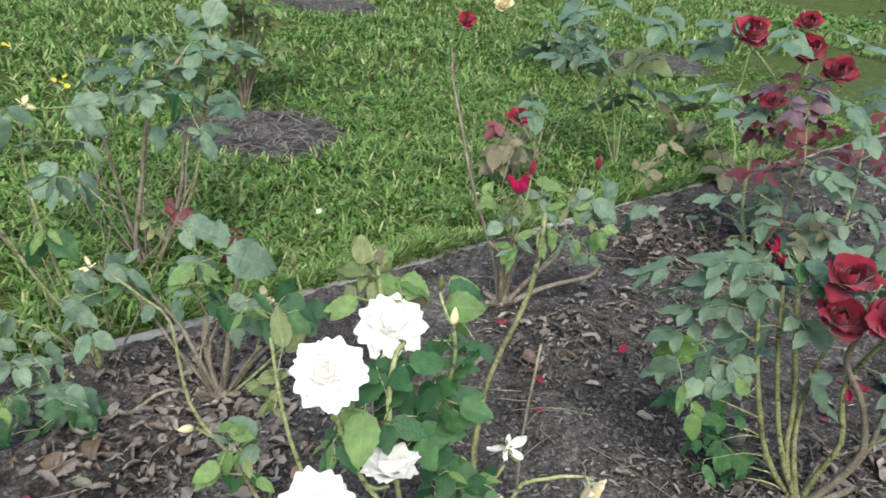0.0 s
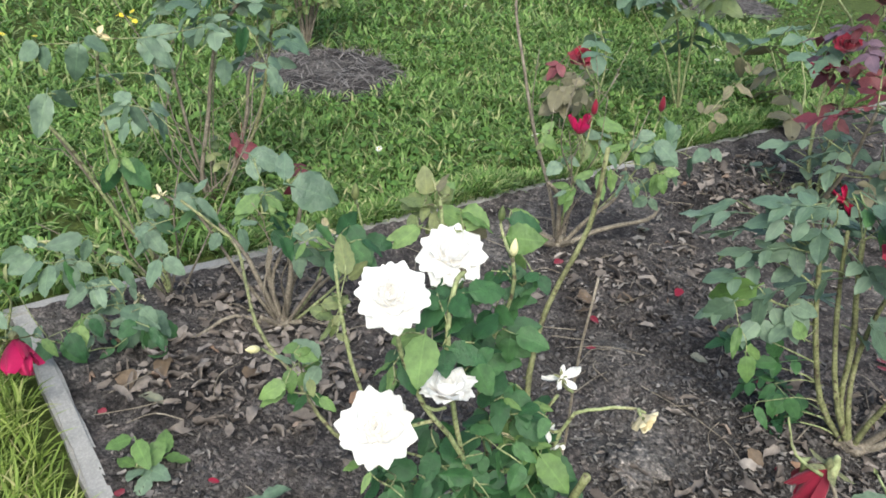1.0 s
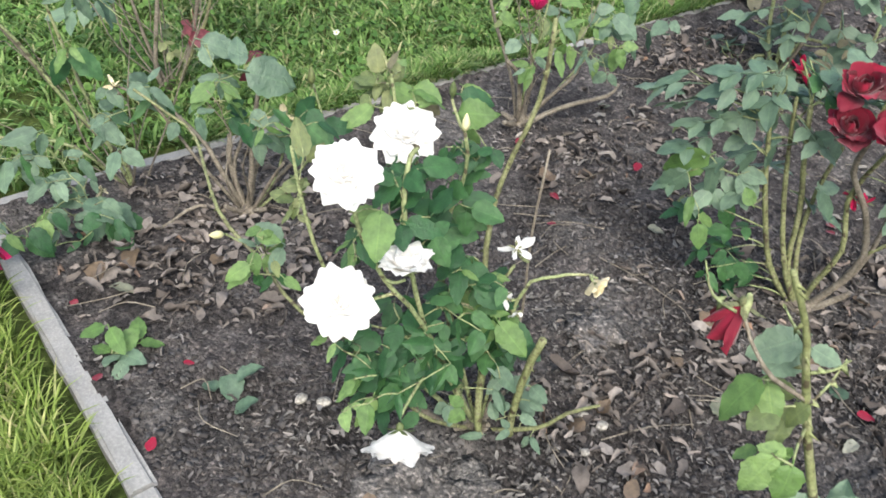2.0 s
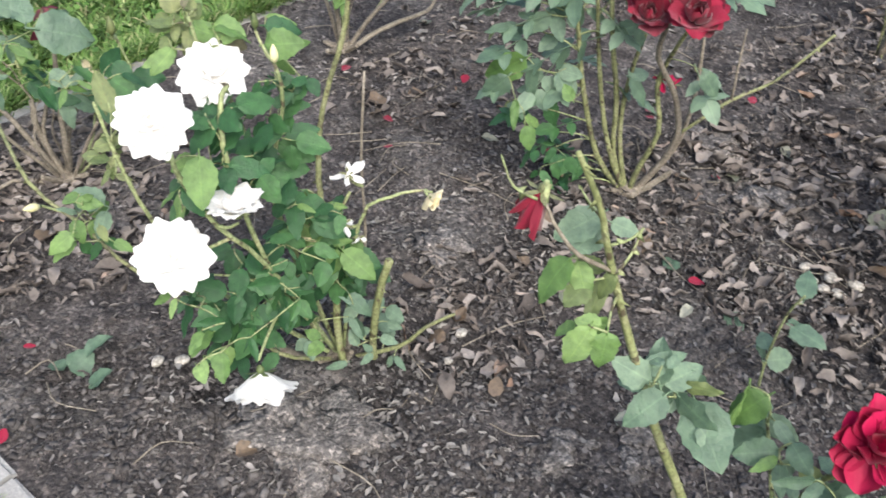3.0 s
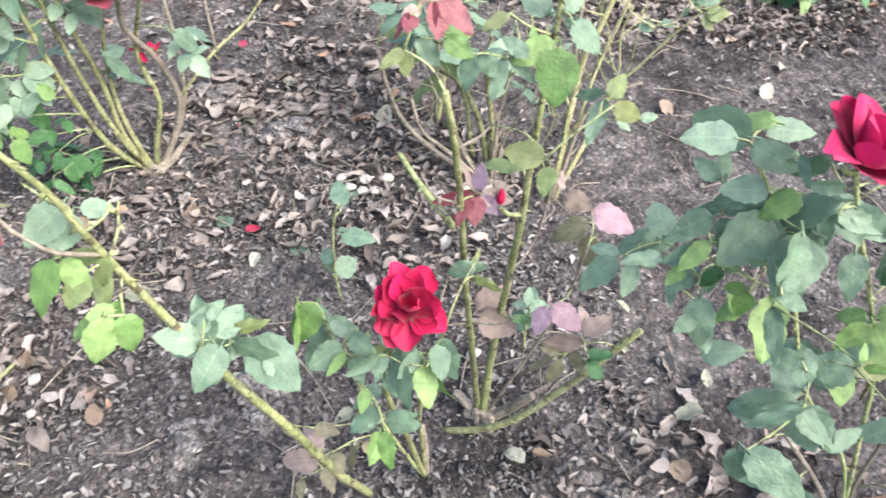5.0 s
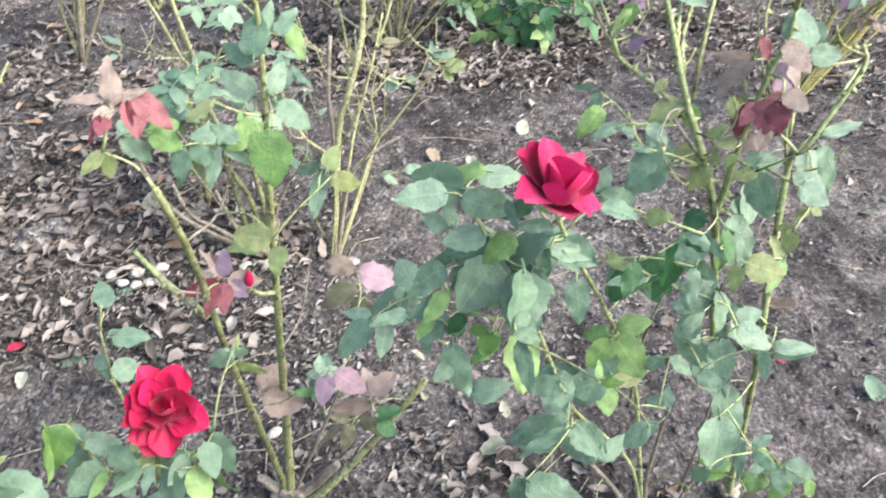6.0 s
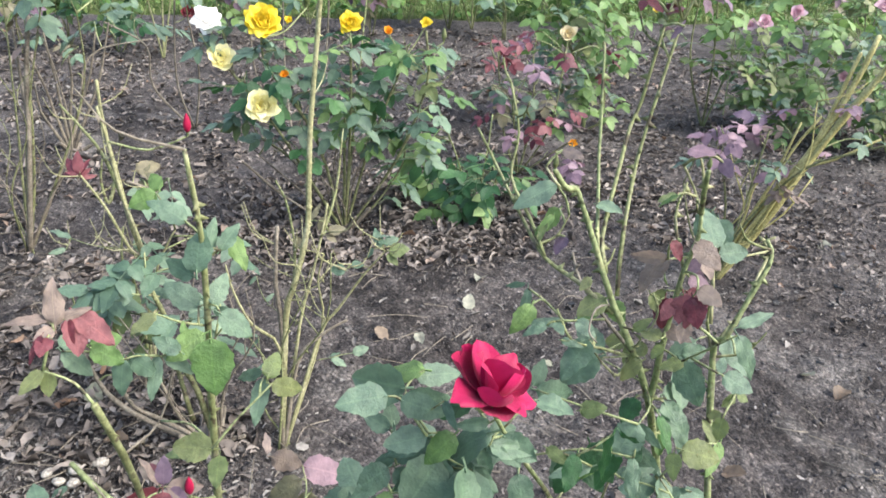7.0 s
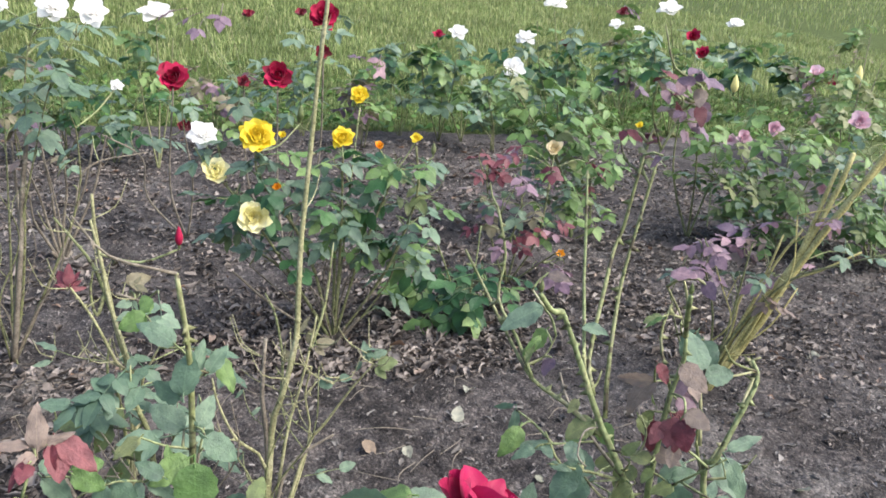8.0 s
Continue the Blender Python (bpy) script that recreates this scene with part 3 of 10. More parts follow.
    def bloom(self, colour, size, p, way=(0, 0, 1), petals=26, openness=1.0, ragged=0.0, label="", style=""):
        """A rose of the given width at p, looking along way; style loose: narrow slack petals, broad: few wide ones."""
        rnd = self.rnd
        p = self.local(p)
        self.stem_to(p, way, size)
        if colour != "white" and not style:
            openness *= 0.70
        head = part("bloom", mesh_of("calyx", [v.co[:] for v in CALYX.vertices], [tuple(f.vertices) for f in CALYX.polygons], LEAF["y"], True), self.top, label or colour + " rose bloom", facing(p, way, rnd.uniform(0, 6)) @ Matrix.Diagonal((size * 0.56, size * 0.56, size * 0.56, 1)))
        for i in range(petals):
            t = i / max(1, petals - 1)
            tilt = 4 + (82 * openness - 4) * t ** 0.75 + rnd.uniform(-5, 5) * (1 + 3.5 * ragged)
            length = (0.44 + 0.38 * min(1.0, t / 0.62)) * rnd.uniform(0.93 - 0.14 * ragged, 1.07 + 0.1 * ragged)
            shape = "inner" if t < 0.5 else "outer" if (colour == "white" and self.lod == "near") or rnd.random() < 0.35 else "round"
            wide, twist = 0.75 + 0.35 * t, 0.0
            if style == "loose":
                shape, wide, twist = "strap", rnd.uniform(0.85, 1.2), rnd.uniform(-0.6, 0.6)
                length = rnd.uniform(0.55, 0.70) + 0.25 * t
            elif style == "broad":
                shape, wide, twist = rnd.choice(("round", "inner", "outer")), rnd.uniform(0.85, 1.1), rnd.uniform(-0.3, 0.3)
                length = rnd.uniform(0.75, 0.95)
            m = Matrix.Rotation(i * 2.39996 + rnd.uniform(-0.15, 0.15), 4, "Z") @ Matrix.Translation((0.02 + 0.06 * t, 0, 0.02 + 0.05 * (1 - t))) @ Matrix.Rotation(radians(tilt), 4, "Y") @ Matrix.Rotation(twist, 4, "Z")
            part("petal", PETALS[colour, self.lod, shape, rnd.randrange(4)], head, "", m @ Matrix.Diagonal((length, length * wide, length, 1)))
        return self

    def limp(self, colour, size, p, way=(0, 0, 1), petals=5, label=""):
        """A spent flower: a few slack, withered petals round a bare centre."""
        rnd = self.rnd
        p = self.local(p)
        self.stem_to(p, way, size)
        head = part("spent_bloom", mesh_of("calyx", [v.co[:] for v in CALYX.vertices], [tuple(f.vertices) for f in CALYX.polygons], CANE["o"], True), self.top, label or "spent " + colour + " rose", facing(p, way, rnd.uniform(0, 6)) @ Matrix.Diagonal((size * 0.8, size * 0.8, size * 0.8, 1)))
        for i in range(petals):
            m = Matrix.Rotation(i * 6.283 / petals + rnd.uniform(-0.5, 0.5), 4, "Z") @ Matrix.Rotation(radians(rnd.uniform(3, 30) if petals > 6 else rnd.uniform(35, 140)), 4, "Y") @ Matrix.Rotation(rnd.uniform(-1.0, 1.0), 4, "Z")
            k = rnd.uniform(0.45, 0.95)
            part("petal", PETALS[colour, self.lod, "limp", rnd.randrange(4)], head, "", m @ Matrix.Diagonal((k * 1.4, k * rnd.uniform(0.4, 0.95), k, 1)))
        return self

    def bud(self, colour, length, p, way=(0, 0, 1), label=""):
        p = self.local(p)
        self.stem_to(p, way, length)
        m = facing(p, way, self.rnd.uniform(0, 6)) @ Matrix.Diagonal((length * 0.78, length * 0.78, length, 1))
        head = part("bud", BUDS[colour] if colour != "green" else GREEN_BUD, self.top, label or colour + " rosebud", m)
        part("calyx", CALYX_SHUT, head)
        return self


# ---- the rose bushes ----

b = Bush(0.592, -1.229, "rose bush with open white blooms and dark glossy leaves", 11)
b.crown(0.035)
b.cane("o", 0.0065, 0.0038, (0.592, -1.229, -0.020), (0.584, -1.231, 0.103), (0.576, -1.233, 0.225), (0.603, -1.182, 0.398), (0.640, -1.163, 0.510), (0.682, -1.180, 0.653), (0.687, -1.185, 0.784), thorns=10)
b.cane("y", 0.008, 0.007, (0.592, -1.229, -0.020), (0.627, -1.278, -0.020), (0.621, -1.286, 0.059), (0.623, -1.302, 0.190), (0.628, -1.322, 0.276), thorns=4)
b.cane("w", 0.01, 0.007, (0.592, -1.229, -0.020), (0.552, -1.191, -0.020), (0.507, -1.148, 0.026), (0.481, -1.123, 0.103))
b.cane("g", 0.0045, 0.004, (0.592, -1.229, -0.020), (0.482, -1.192, 0.253), (0.428, -1.181, 0.499), (0.446, -1.157, 0.594), (0.468, -1.150, 0.617), thorns=8)
b.cane("g", 0.004, 0.004, (0.592, -1.229, -0.020), (0.457, -1.209, 0.305), (0.383, -1.193, 0.430), (0.354, -1.164, 0.523), (0.359, -1.142, 0.568), thorns=5)
b.cane("g", 0.0028, 0.0022, (0.592, -1.229, -0.020), (0.511, -1.235, 0.154), (0.436, -1.189, 0.278), (0.379, -1.105, 0.279), thorns=3)
b.cane("o", 0.0042, 0.0028, (0.592, -1.229, -0.020), (0.442, -1.223, 0.119), (0.447, -1.083, 0.139), (0.349, -0.984, 0.228), (0.318, -0.892, 0.304), (0.292, -0.796, 0.363), (0.348, -0.579, 0.397), (0.319, -0.523, 0.431), (0.280, -0.467, 0.468), thorns=12)
b.cane("g", 0.005, 0.003, (0.592, -1.229, -0.020), (0.454, -1.074, 0.158), (0.394, -0.994, 0.315), (0.375, -0.955, 0.457), (0.374, -0.933, 0.539), thorns=6)
b.cane("w", 0.003, 0.002, (0.592, -1.229, -0.020), (0.641, -1.249, 0.227), (0.646, -1.241, 0.434), (0.666, -1.232, 0.592))
b.cane("g", 0.004, 0.003, (0.592, -1.229, -0.020), (0.553, -1.122, 0.325), (0.554, -1.165, 0.553), (0.550, -1.160, 0.622))
b.cane("g", 0.004, 0.003, (0.592, -1.229, -0.020), (0.540, -1.108, 0.410), (0.515, -1.085, 0.551), (0.498, -1.054, 0.624), (0.491, -1.047, 0.679))
b.cane("g", 0.004, 0.003, (0.592, -1.229, -0.020), (0.593, -1.214, 0.144), (0.608, -1.212, 0.301), (0.635, -1.223, 0.369))
b.cane("g", 0.004, 0.002, (0.592, -1.229, -0.020), (0.621, -1.255, 0.321), (0.662, -1.292, 0.378), (0.700, -1.326, 0.389), (0.716, -1.339, 0.383))
b.cane("o", 0.005, 0.003, (0.592, -1.229, -0.020), (0.657, -1.321, 0.030), (0.692, -1.356, 0.081), (0.732, -1.395, 0.113))
b.bloom("white", 0.091, (0.312, -1.197, 0.645), (-0.363, -0.609, 0.705), 36, 1.0, 0)
b.bloom("white", 0.101, (0.490, -1.088, 0.603), (-0.299, -0.416, 0.859), 34, 0.95, 0)
b.bloom("white", 0.096, (0.400, -1.223, 0.458), (0.060, 0.100, 0.990), 34, 0.55, 0)
b.bloom("white", 0.108, (0.311, -1.178, 0.407), (-0.310, -0.533, 0.787), 36, 1.0, 0)
b.bloom("white", 0.122, (0.352, -1.291, 0.200), (-0.300, -0.420, -0.850), 34, 0.50, 0)
b.limp("white", 0.047, (0.609, -1.246, 0.431), (-0.326, -0.319, 0.890), 5, "spent white rose with a few limp petals")
b.limp("white", 0.051, (0.602, -1.239, 0.327), (-0.242, -0.241, 0.940), 4, "spent white rose with a few limp petals")
b.limp("white", 0.044, (0.619, -1.256, 0.293), (-0.243, -0.232, 0.942), 4, "spent white rose with a few limp petals")
b.bloom("cream", 0.048, (0.700, -1.350, 0.385), (0.300, -0.600, -0.500), 18, 0.9, 1, "shrivelled cream rose hanging on its stalk", style="loose")
b.limp("cream", 0.050, (0.542, -1.181, 0.303), (-0.277, -0.321, 0.906), 4)
b.bud("white", 0.032, (0.550, -1.160, 0.624), (-0.060, -0.071, 0.996))
b.bud("green", 0.028, (0.552, -1.121, 0.664), (-0.060, -0.074, 0.995))
b.bud("white", 0.037, (0.295, -0.799, 0.310), (-0.600, -0.200, 0.300))
b.leaf("d", 0.057, (0.421, -1.146, 0.545), (0.404, -1.157, 0.577), (0.498, -1.165, 0.579), (0.440, -1.207, 0.510), (0.447, -1.172, 0.532), (0.490, -1.186, 0.514), (0.506, -1.187, 0.434), (0.578, -1.173, 0.484), (0.494, -1.161, 0.534), (0.445, -1.142, 0.563), (0.445, -1.113, 0.477), (0.559, -1.160, 0.429), (0.424, -1.107, 0.570), kind="one")
b.leaf("d", 0.069, (0.387, -1.169, 0.495), kind="one")
b.leaf("d", 0.044, (0.545, -1.141, 0.581), (0.577, -1.145, 0.571), (0.593, -1.161, 0.568), (0.580, -1.148, 0.541), (0.542, -1.124, 0.580), (0.567, -1.149, 0.520), (0.548, -1.144, 0.498), (0.381, -1.107, 0.436), (0.374, -1.100, 0.407), kind="one")
b.leaf("d", 0.059, (0.457, -1.237, 0.217), (0.452, -1.190, 0.256), (0.409, -1.190, 0.249), (0.374, -1.157, 0.240), (0.346, -1.157, 0.176), (0.353, -1.191, 0.149), (0.395, -1.204, 0.166), (0.548, -1.243, 0.262), (0.577, -1.271, 0.251), (0.549, -1.216, 0.383), (0.624, -1.194, 0.326), (0.514, -1.213, 0.381), (0.495, -1.176, 0.261), (0.376, -1.186, 0.220), (0.500, -1.224, 0.230), (0.550, -1.251, 0.356), (0.537, -1.203, 0.295), (0.480, -1.180, 0.311), (0.313, -1.152, 0.275), (0.422, -1.203, 0.203), kind="one")
b.leaf("d", 0.059, (0.404, -1.185, 0.295), (0.502, -1.183, 0.235), (0.341, -1.152, 0.217), (0.608, -1.273, 0.262), (0.358, -1.168, 0.285), kind="one")
b.leaf("d", 0.058, (0.473, -1.155, 0.559), (0.509, -1.176, 0.471), (0.561, -1.171, 0.468), (0.529, -1.182, 0.391), (0.477, -1.187, 0.464), (0.443, -1.140, 0.502), (0.565, -1.231, 0.284), (0.579, -1.244, 0.298), (0.538, -1.233, 0.221), (0.530, -1.211, 0.264), (0.414, -1.195, 0.174), (0.455, -1.207, 0.171), (0.374, -1.184, 0.164), (0.442, -1.194, 0.225), (0.395, -1.177, 0.242), (0.348, -1.131, 0.264), (0.504, -1.227, 0.168), (0.604, -1.172, 0.278), (0.567, -1.246, 0.227), kind="one")
b.leaf("d", 0.058, (0.455, -1.180, 0.286), (0.365, -1.175, 0.206), (0.367, -1.149, 0.291), (0.428, -1.153, 0.309), (0.495, -1.177, 0.338), (0.589, -1.255, 0.177), (0.596, -1.261, 0.206), kind="one")
b.frond("y", (0.505, -0.990, 0.660, 0.508, -0.965, 0.700), (0.485, -1.013, 0.657, 0.461, -0.981, 0.667), (0.506, -1.009, 0.634, 0.483, -0.975, 0.630), (0.498, -1.027, 0.660, 0.527, -1.039, 0.679), (0.529, -1.001, 0.626, 0.505, -0.989, 0.592), (0.515, -1.036, 0.680, 0.500, -1.024, 0.697), (0.422, -0.884, 0.478, 0.428, -0.851, 0.544), (0.412, -0.883, 0.411, 0.431, -0.882, 0.430), (0.399, -0.874, 0.395, 0.370, -0.847, 0.396), (0.396, -0.883, 0.377, 0.373, -0.884, 0.353), (0.375, -0.941, 0.405, 0.388, -0.964, 0.400), (0.405, -0.895, 0.433, 0.397, -0.879, 0.446))
b.frond("y", (0.538, -1.234, 0.138, 0.529, -1.213, 0.142))
b.frond("n", (0.501, -1.030, 0.656, 0.521, -1.073, 0.640), (0.519, -1.064, 0.657, 0.552, -1.098, 0.665), (0.477, -1.015, 0.622, 0.432, -1.003, 0.598), (0.520, -1.075, 0.629, 0.518, -1.098, 0.612), (0.612, -1.088, 0.597, 0.666, -1.112, 0.603), (0.416, -1.139, 0.501, 0.391, -1.165, 0.442), (0.381, -1.109, 0.449, 0.358, -1.140, 0.416), (0.550, -1.165, 0.369, 0.591, -1.228, 0.339), (0.557, -1.215, 0.303, 0.591, -1.266, 0.301), (0.573, -1.263, 0.299, 0.581, -1.321, 0.252), (0.597, -1.230, 0.219, 0.569, -1.239, 0.187), (0.565, -1.172, 0.316, 0.565, -1.214, 0.298))
b.frond("n", (0.354, -1.174, 0.209, 0.308, -1.158, 0.188), (0.355, -1.210, 0.201, 0.319, -1.230, 0.156), (0.301, -1.217, 0.218, 0.280, -1.240, 0.195), (0.369, -1.149, 0.265, 0.343, -1.135, 0.245), (0.338, -1.092, 0.257, 0.308, -1.095, 0.257), (0.458, -1.323, 0.207, 0.436, -1.319, 0.184), (0.330, -0.901, 0.313, 0.341, -0.920, 0.269), (0.272, -0.955, 0.349, 0.226, -0.947, 0.341), (0.315, -0.924, 0.375, 0.339, -0.922, 0.381))
b.frond("k", (0.487, -1.044, 0.693, 0.499, -1.037, 0.722), (0.535, -1.061, 0.638, 0.558, -1.084, 0.609))
b.frond("d", (0.588, -1.099, 0.650, 0.628, -1.137, 0.650), (0.451, -1.107, 0.570, 0.496, -1.127, 0.577), (0.514, -1.122, 0.529, 0.560, -1.126, 0.559), (0.453, -1.119, 0.540, 0.438, -1.130, 0.488), (0.495, -1.175, 0.511, 0.455, -1.143, 0.520), (0.490, -1.154, 0.492, 0.540, -1.169, 0.511), (0.476, -1.180, 0.507, 0.460, -1.202, 0.452), (0.453, -1.218, 0.496, 0.459, -1.258, 0.471), (0.547, -1.150, 0.546, 0.571, -1.171, 0.563), (0.572, -1.134, 0.574, 0.602, -1.160, 0.563), (0.564, -1.176, 0.487, 0.601, -1.217, 0.493), (0.446, -1.121, 0.572, 0.430, -1.110, 0.550))
b.frond("d", (0.419, -1.165, 0.248, 0.470, -1.181, 0.273), (0.381, -1.193, 0.294, 0.335, -1.170, 0.304), (0.363, -1.190, 0.263, 0.316, -1.179, 0.251), (0.392, -1.200, 0.285, 0.373, -1.234, 0.258), (0.469, -1.199, 0.277, 0.441, -1.226, 0.232), (0.482, -1.158, 0.299, 0.446, -1.160, 0.269), (0.459, -1.241, 0.267, 0.479, -1.278, 0.267), (0.503, -1.186, 0.341, 0.507, -1.229, 0.324), (0.372, -1.165, 0.204, 0.358, -1.174, 0.172), (0.404, -1.215, 0.226, 0.385, -1.215, 0.195), (0.441, -1.247, 0.249, 0.437, -1.279, 0.227), (0.348, -1.128, 0.268, 0.321, -1.138, 0.252))
b.frond("d", (0.438, -1.220, 0.251, 0.460, -1.279, 0.208), (0.452, -1.204, 0.233, 0.469, -1.167, 0.267), (0.388, -1.169, 0.249, 0.341, -1.148, 0.233), (0.402, -1.214, 0.207, 0.364, -1.227, 0.169), (0.580, -1.149, 0.339, 0.640, -1.200, 0.335), (0.613, -1.225, 0.255, 0.552, -1.243, 0.210), (0.591, -1.253, 0.275, 0.582, -1.303, 0.235), (0.415, -1.256, 0.182, 0.406, -1.205, 0.204), (0.485, -1.247, 0.265, 0.463, -1.214, 0.268), (0.503, -1.195, 0.309, 0.469, -1.191, 0.288), (0.563, -1.199, 0.330, 0.570, -1.251, 0.309), (0.321, -0.952, 0.302, 0.353, -0.972, 0.270))
b.frond("d", (0.289, -0.931, 0.306, 0.299, -0.942, 0.276))
b.frond("g", (0.631, -1.245, 0.099, 0.617, -1.219, 0.112), (0.626, -1.265, 0.103, 0.665, -1.269, 0.126), (0.650, -1.268, 0.058, 0.700, -1.290, 0.065), (0.587, -1.291, 0.089, 0.581, -1.265, 0.118), (0.657, -1.288, 0.021, 0.685, -1.288, 0.050), (0.567, -1.270, 0.022, 0.529, -1.248, 0.015), (0.655, -1.259, 0.094, 0.664, -1.225, 0.110), (0.355, -0.912, 0.337, 0.325, -0.869, 0.355), (0.319, -0.884, 0.326, 0.296, -0.874, 0.350))
b.frond("y", (0.523, -0.964, 0.686, 0.509, -0.984, 0.661), (0.503, -0.983, 0.652, 0.470, -0.978, 0.649), (0.518, -0.997, 0.669, 0.509, -1.020, 0.647), (0.485, -0.996, 0.631, 0.464, -1.003, 0.623), (0.506, -1.017, 0.644, 0.484, -1.034, 0.619), (0.508, -1.068, 0.634, 0.502, -1.096, 0.612), (0.540, -0.993, 0.682, 0.522, -1.005, 0.665), (0.497, -1.004, 0.654, 0.478, -1.017, 0.639), (0.385, -0.864, 0.418, 0.426, -0.892, 0.432), (0.399, -0.885, 0.400, 0.370, -0.876, 0.413), (0.395, -0.892, 0.387, 0.404, -0.899, 0.407), (0.319, -0.951, 0.336, 0.310, -0.976, 0.323), (0.435, -0.848, 0.498, 0.419, -0.871, 0.474), twins=0.0)
b.frond("n", (0.497, -0.994, 0.605, 0.442, -0.984, 0.589), (0.513, -1.037, 0.644, 0.529, -1.072, 0.637), (0.533, -1.046, 0.654, 0.559, -1.089, 0.648), (0.525, -0.999, 0.676, 0.530, -1.025, 0.666), (0.311, -0.908, 0.366, 0.336, -0.941, 0.361), (0.317, -0.990, 0.324, 0.330, -1.019, 0.320), (0.291, -0.926, 0.350, 0.286, -0.957, 0.331), (0.326, -0.898, 0.370, 0.295, -0.896, 0.375), (0.278, -0.942, 0.324, 0.235, -0.940, 0.325), (0.607, -1.081, 0.653, 0.625, -1.123, 0.644), (0.567, -1.120, 0.633, 0.604, -1.163, 0.647), twins=0.0)
b.frond("d", (0.585, -1.116, 0.575, 0.598, -1.158, 0.563), (0.550, -1.116, 0.575, 0.523, -1.126, 0.557), (0.405, -1.077, 0.449, 0.377, -1.090, 0.434), (0.387, -1.092, 0.420, 0.359, -1.108, 0.403), (0.413, -1.096, 0.468, 0.398, -1.148, 0.422), (0.474, -0.808, 0.492, 0.486, -0.851, 0.463), (0.493, -0.816, 0.497, 0.519, -0.853, 0.491), twins=0.0)
b.frond("d", (0.425, -1.274, 0.334, 0.380, -1.261, 0.333), (0.434, -1.306, 0.314, 0.406, -1.326, 0.298), (0.429, -1.242, 0.334, 0.400, -1.262, 0.316), (0.515, -1.254, 0.342, 0.528, -1.295, 0.337), (0.517, -1.280, 0.321, 0.491, -1.303, 0.302), (0.497, -1.246, 0.334, 0.468, -1.266, 0.315), (0.301, -1.295, 0.355, 0.267, -1.287, 0.361), (0.297, -1.244, 0.355, 0.302, -1.272, 0.349), (0.332, -1.307, 0.308, 0.319, -1.339, 0.293), (0.575, -1.241, 0.387, 0.540, -1.238, 0.379), (0.578, -1.260, 0.373, 0.549, -1.271, 0.358), twins=0.0)
b.frond("n", (0.271, -1.280, 0.352, 0.239, -1.296, 0.340), (0.283, -1.302, 0.313, 0.253, -1.328, 0.295), (0.246, -1.289, 0.305, 0.235, -1.314, 0.297), (0.267, -1.235, 0.390, 0.245, -1.251, 0.381), (0.371, -1.197, 0.564, 0.336, -1.235, 0.513), (0.534, -1.202, 0.389, 0.544, -1.234, 0.386), twins=0.0)
b.frond("g", (0.552, -1.296, 0.233, 0.546, -1.340, 0.215), (0.546, -1.299, 0.183, 0.535, -1.340, 0.166), (0.547, -1.310, 0.219, 0.535, -1.292, 0.240), twins=0.0)
b.cane("y", 0.0075, 0.0068, (0.568, -1.257, 0.014), (0.572, -1.242, 0.081), (0.581, -1.232, 0.150), (0.585, -1.227, 0.215), thorns=3)
b.frond("g", (0.600, -1.266, 0.152, 0.564, -1.269, 0.142), (0.634, -1.309, 0.147, 0.640, -1.348, 0.141), (0.632, -1.313, 0.114, 0.635, -1.343, 0.113), (0.606, -1.293, 0.096, 0.578, -1.283, 0.100), (0.612, -1.313, 0.086, 0.618, -1.347, 0.085), (0.584, -1.280, 0.062, 0.578, -1.262, 0.087), (0.636, -1.328, 0.025, 0.629, -1.360, 0.019), (0.601, -1.304, 0.044, 0.570, -1.302, 0.042), (0.518, -1.222, 0.090, 0.504, -1.252, 0.076), twins=0.5)
b.frond("n", (0.584, -1.188, 0.358, 0.549, -1.173, 0.363), (0.594, -1.203, 0.352, 0.614, -1.235, 0.358), (0.588, -1.220, 0.283, 0.590, -1.266, 0.264), (0.574, -1.197, 0.294, 0.540, -1.201, 0.283), (0.617, -1.245, 0.286, 0.607, -1.276, 0.270), (0.595, -1.247, 0.251, 0.596, -1.293, 0.233), (0.570, -1.219, 0.256, 0.536, -1.223, 0.246), twins=0.5)
b.frond("d", (0.542, -1.205, 0.309, 0.508, -1.199, 0.307), (0.600, -1.234, 0.280, 0.560, -1.241, 0.262), (0.485, -1.223, 0.312, 0.452, -1.219, 0.311), (0.522, -1.239, 0.264, 0.483, -1.247, 0.249), twins=0.5)

b = Bush(0.556, -0.336, "pruned rose bush with woody brown canes and spent blooms", 12)
b.crown(0.04)
b.cane("w", 0.008, 0.005, (0.556, -0.336, -0.020), (0.586, -0.327, 0.159), (0.609, -0.314, 0.260), (0.631, -0.301, 0.328), thorns=4)
b.cane("w", 0.007, 0.005, (0.556, -0.336, -0.020), (0.508, -0.279, 0.139), (0.491, -0.236, 0.187), (0.450, -0.182, 0.251), thorns=4)
b.cane("w", 0.006, 0.005, (0.556, -0.336, -0.020), (0.545, -0.297, 0.106), (0.584, -0.283, 0.187))
b.cane("w", 0.005, 0.003, (0.556, -0.336, -0.020), (0.398, -0.271, -0.020), (0.296, -0.232, -0.020), (0.216, -0.203, 0.051))
b.cane("w", 0.005, 0.004, (0.556, -0.336, -0.020), (0.596, -0.399, 0.114), (0.608, -0.450, 0.187))
b.cane("g", 0.004, 0.003, (0.556, -0.336, -0.020), (0.691, -0.386, 0.112), (0.746, -0.400, 0.220), (0.735, -0.383, 0.334))
b.cane("w", 0.005, 0.003, (0.556, -0.336, -0.020), (0.462, -0.282, 0.154), (0.389, -0.238, 0.307), (0.321, -0.196, 0.355))
b.cane("g", 0.004, 0.003, (0.556, -0.336, -0.020), (0.638, -0.364, 0.115), (0.660, -0.364, 0.240))
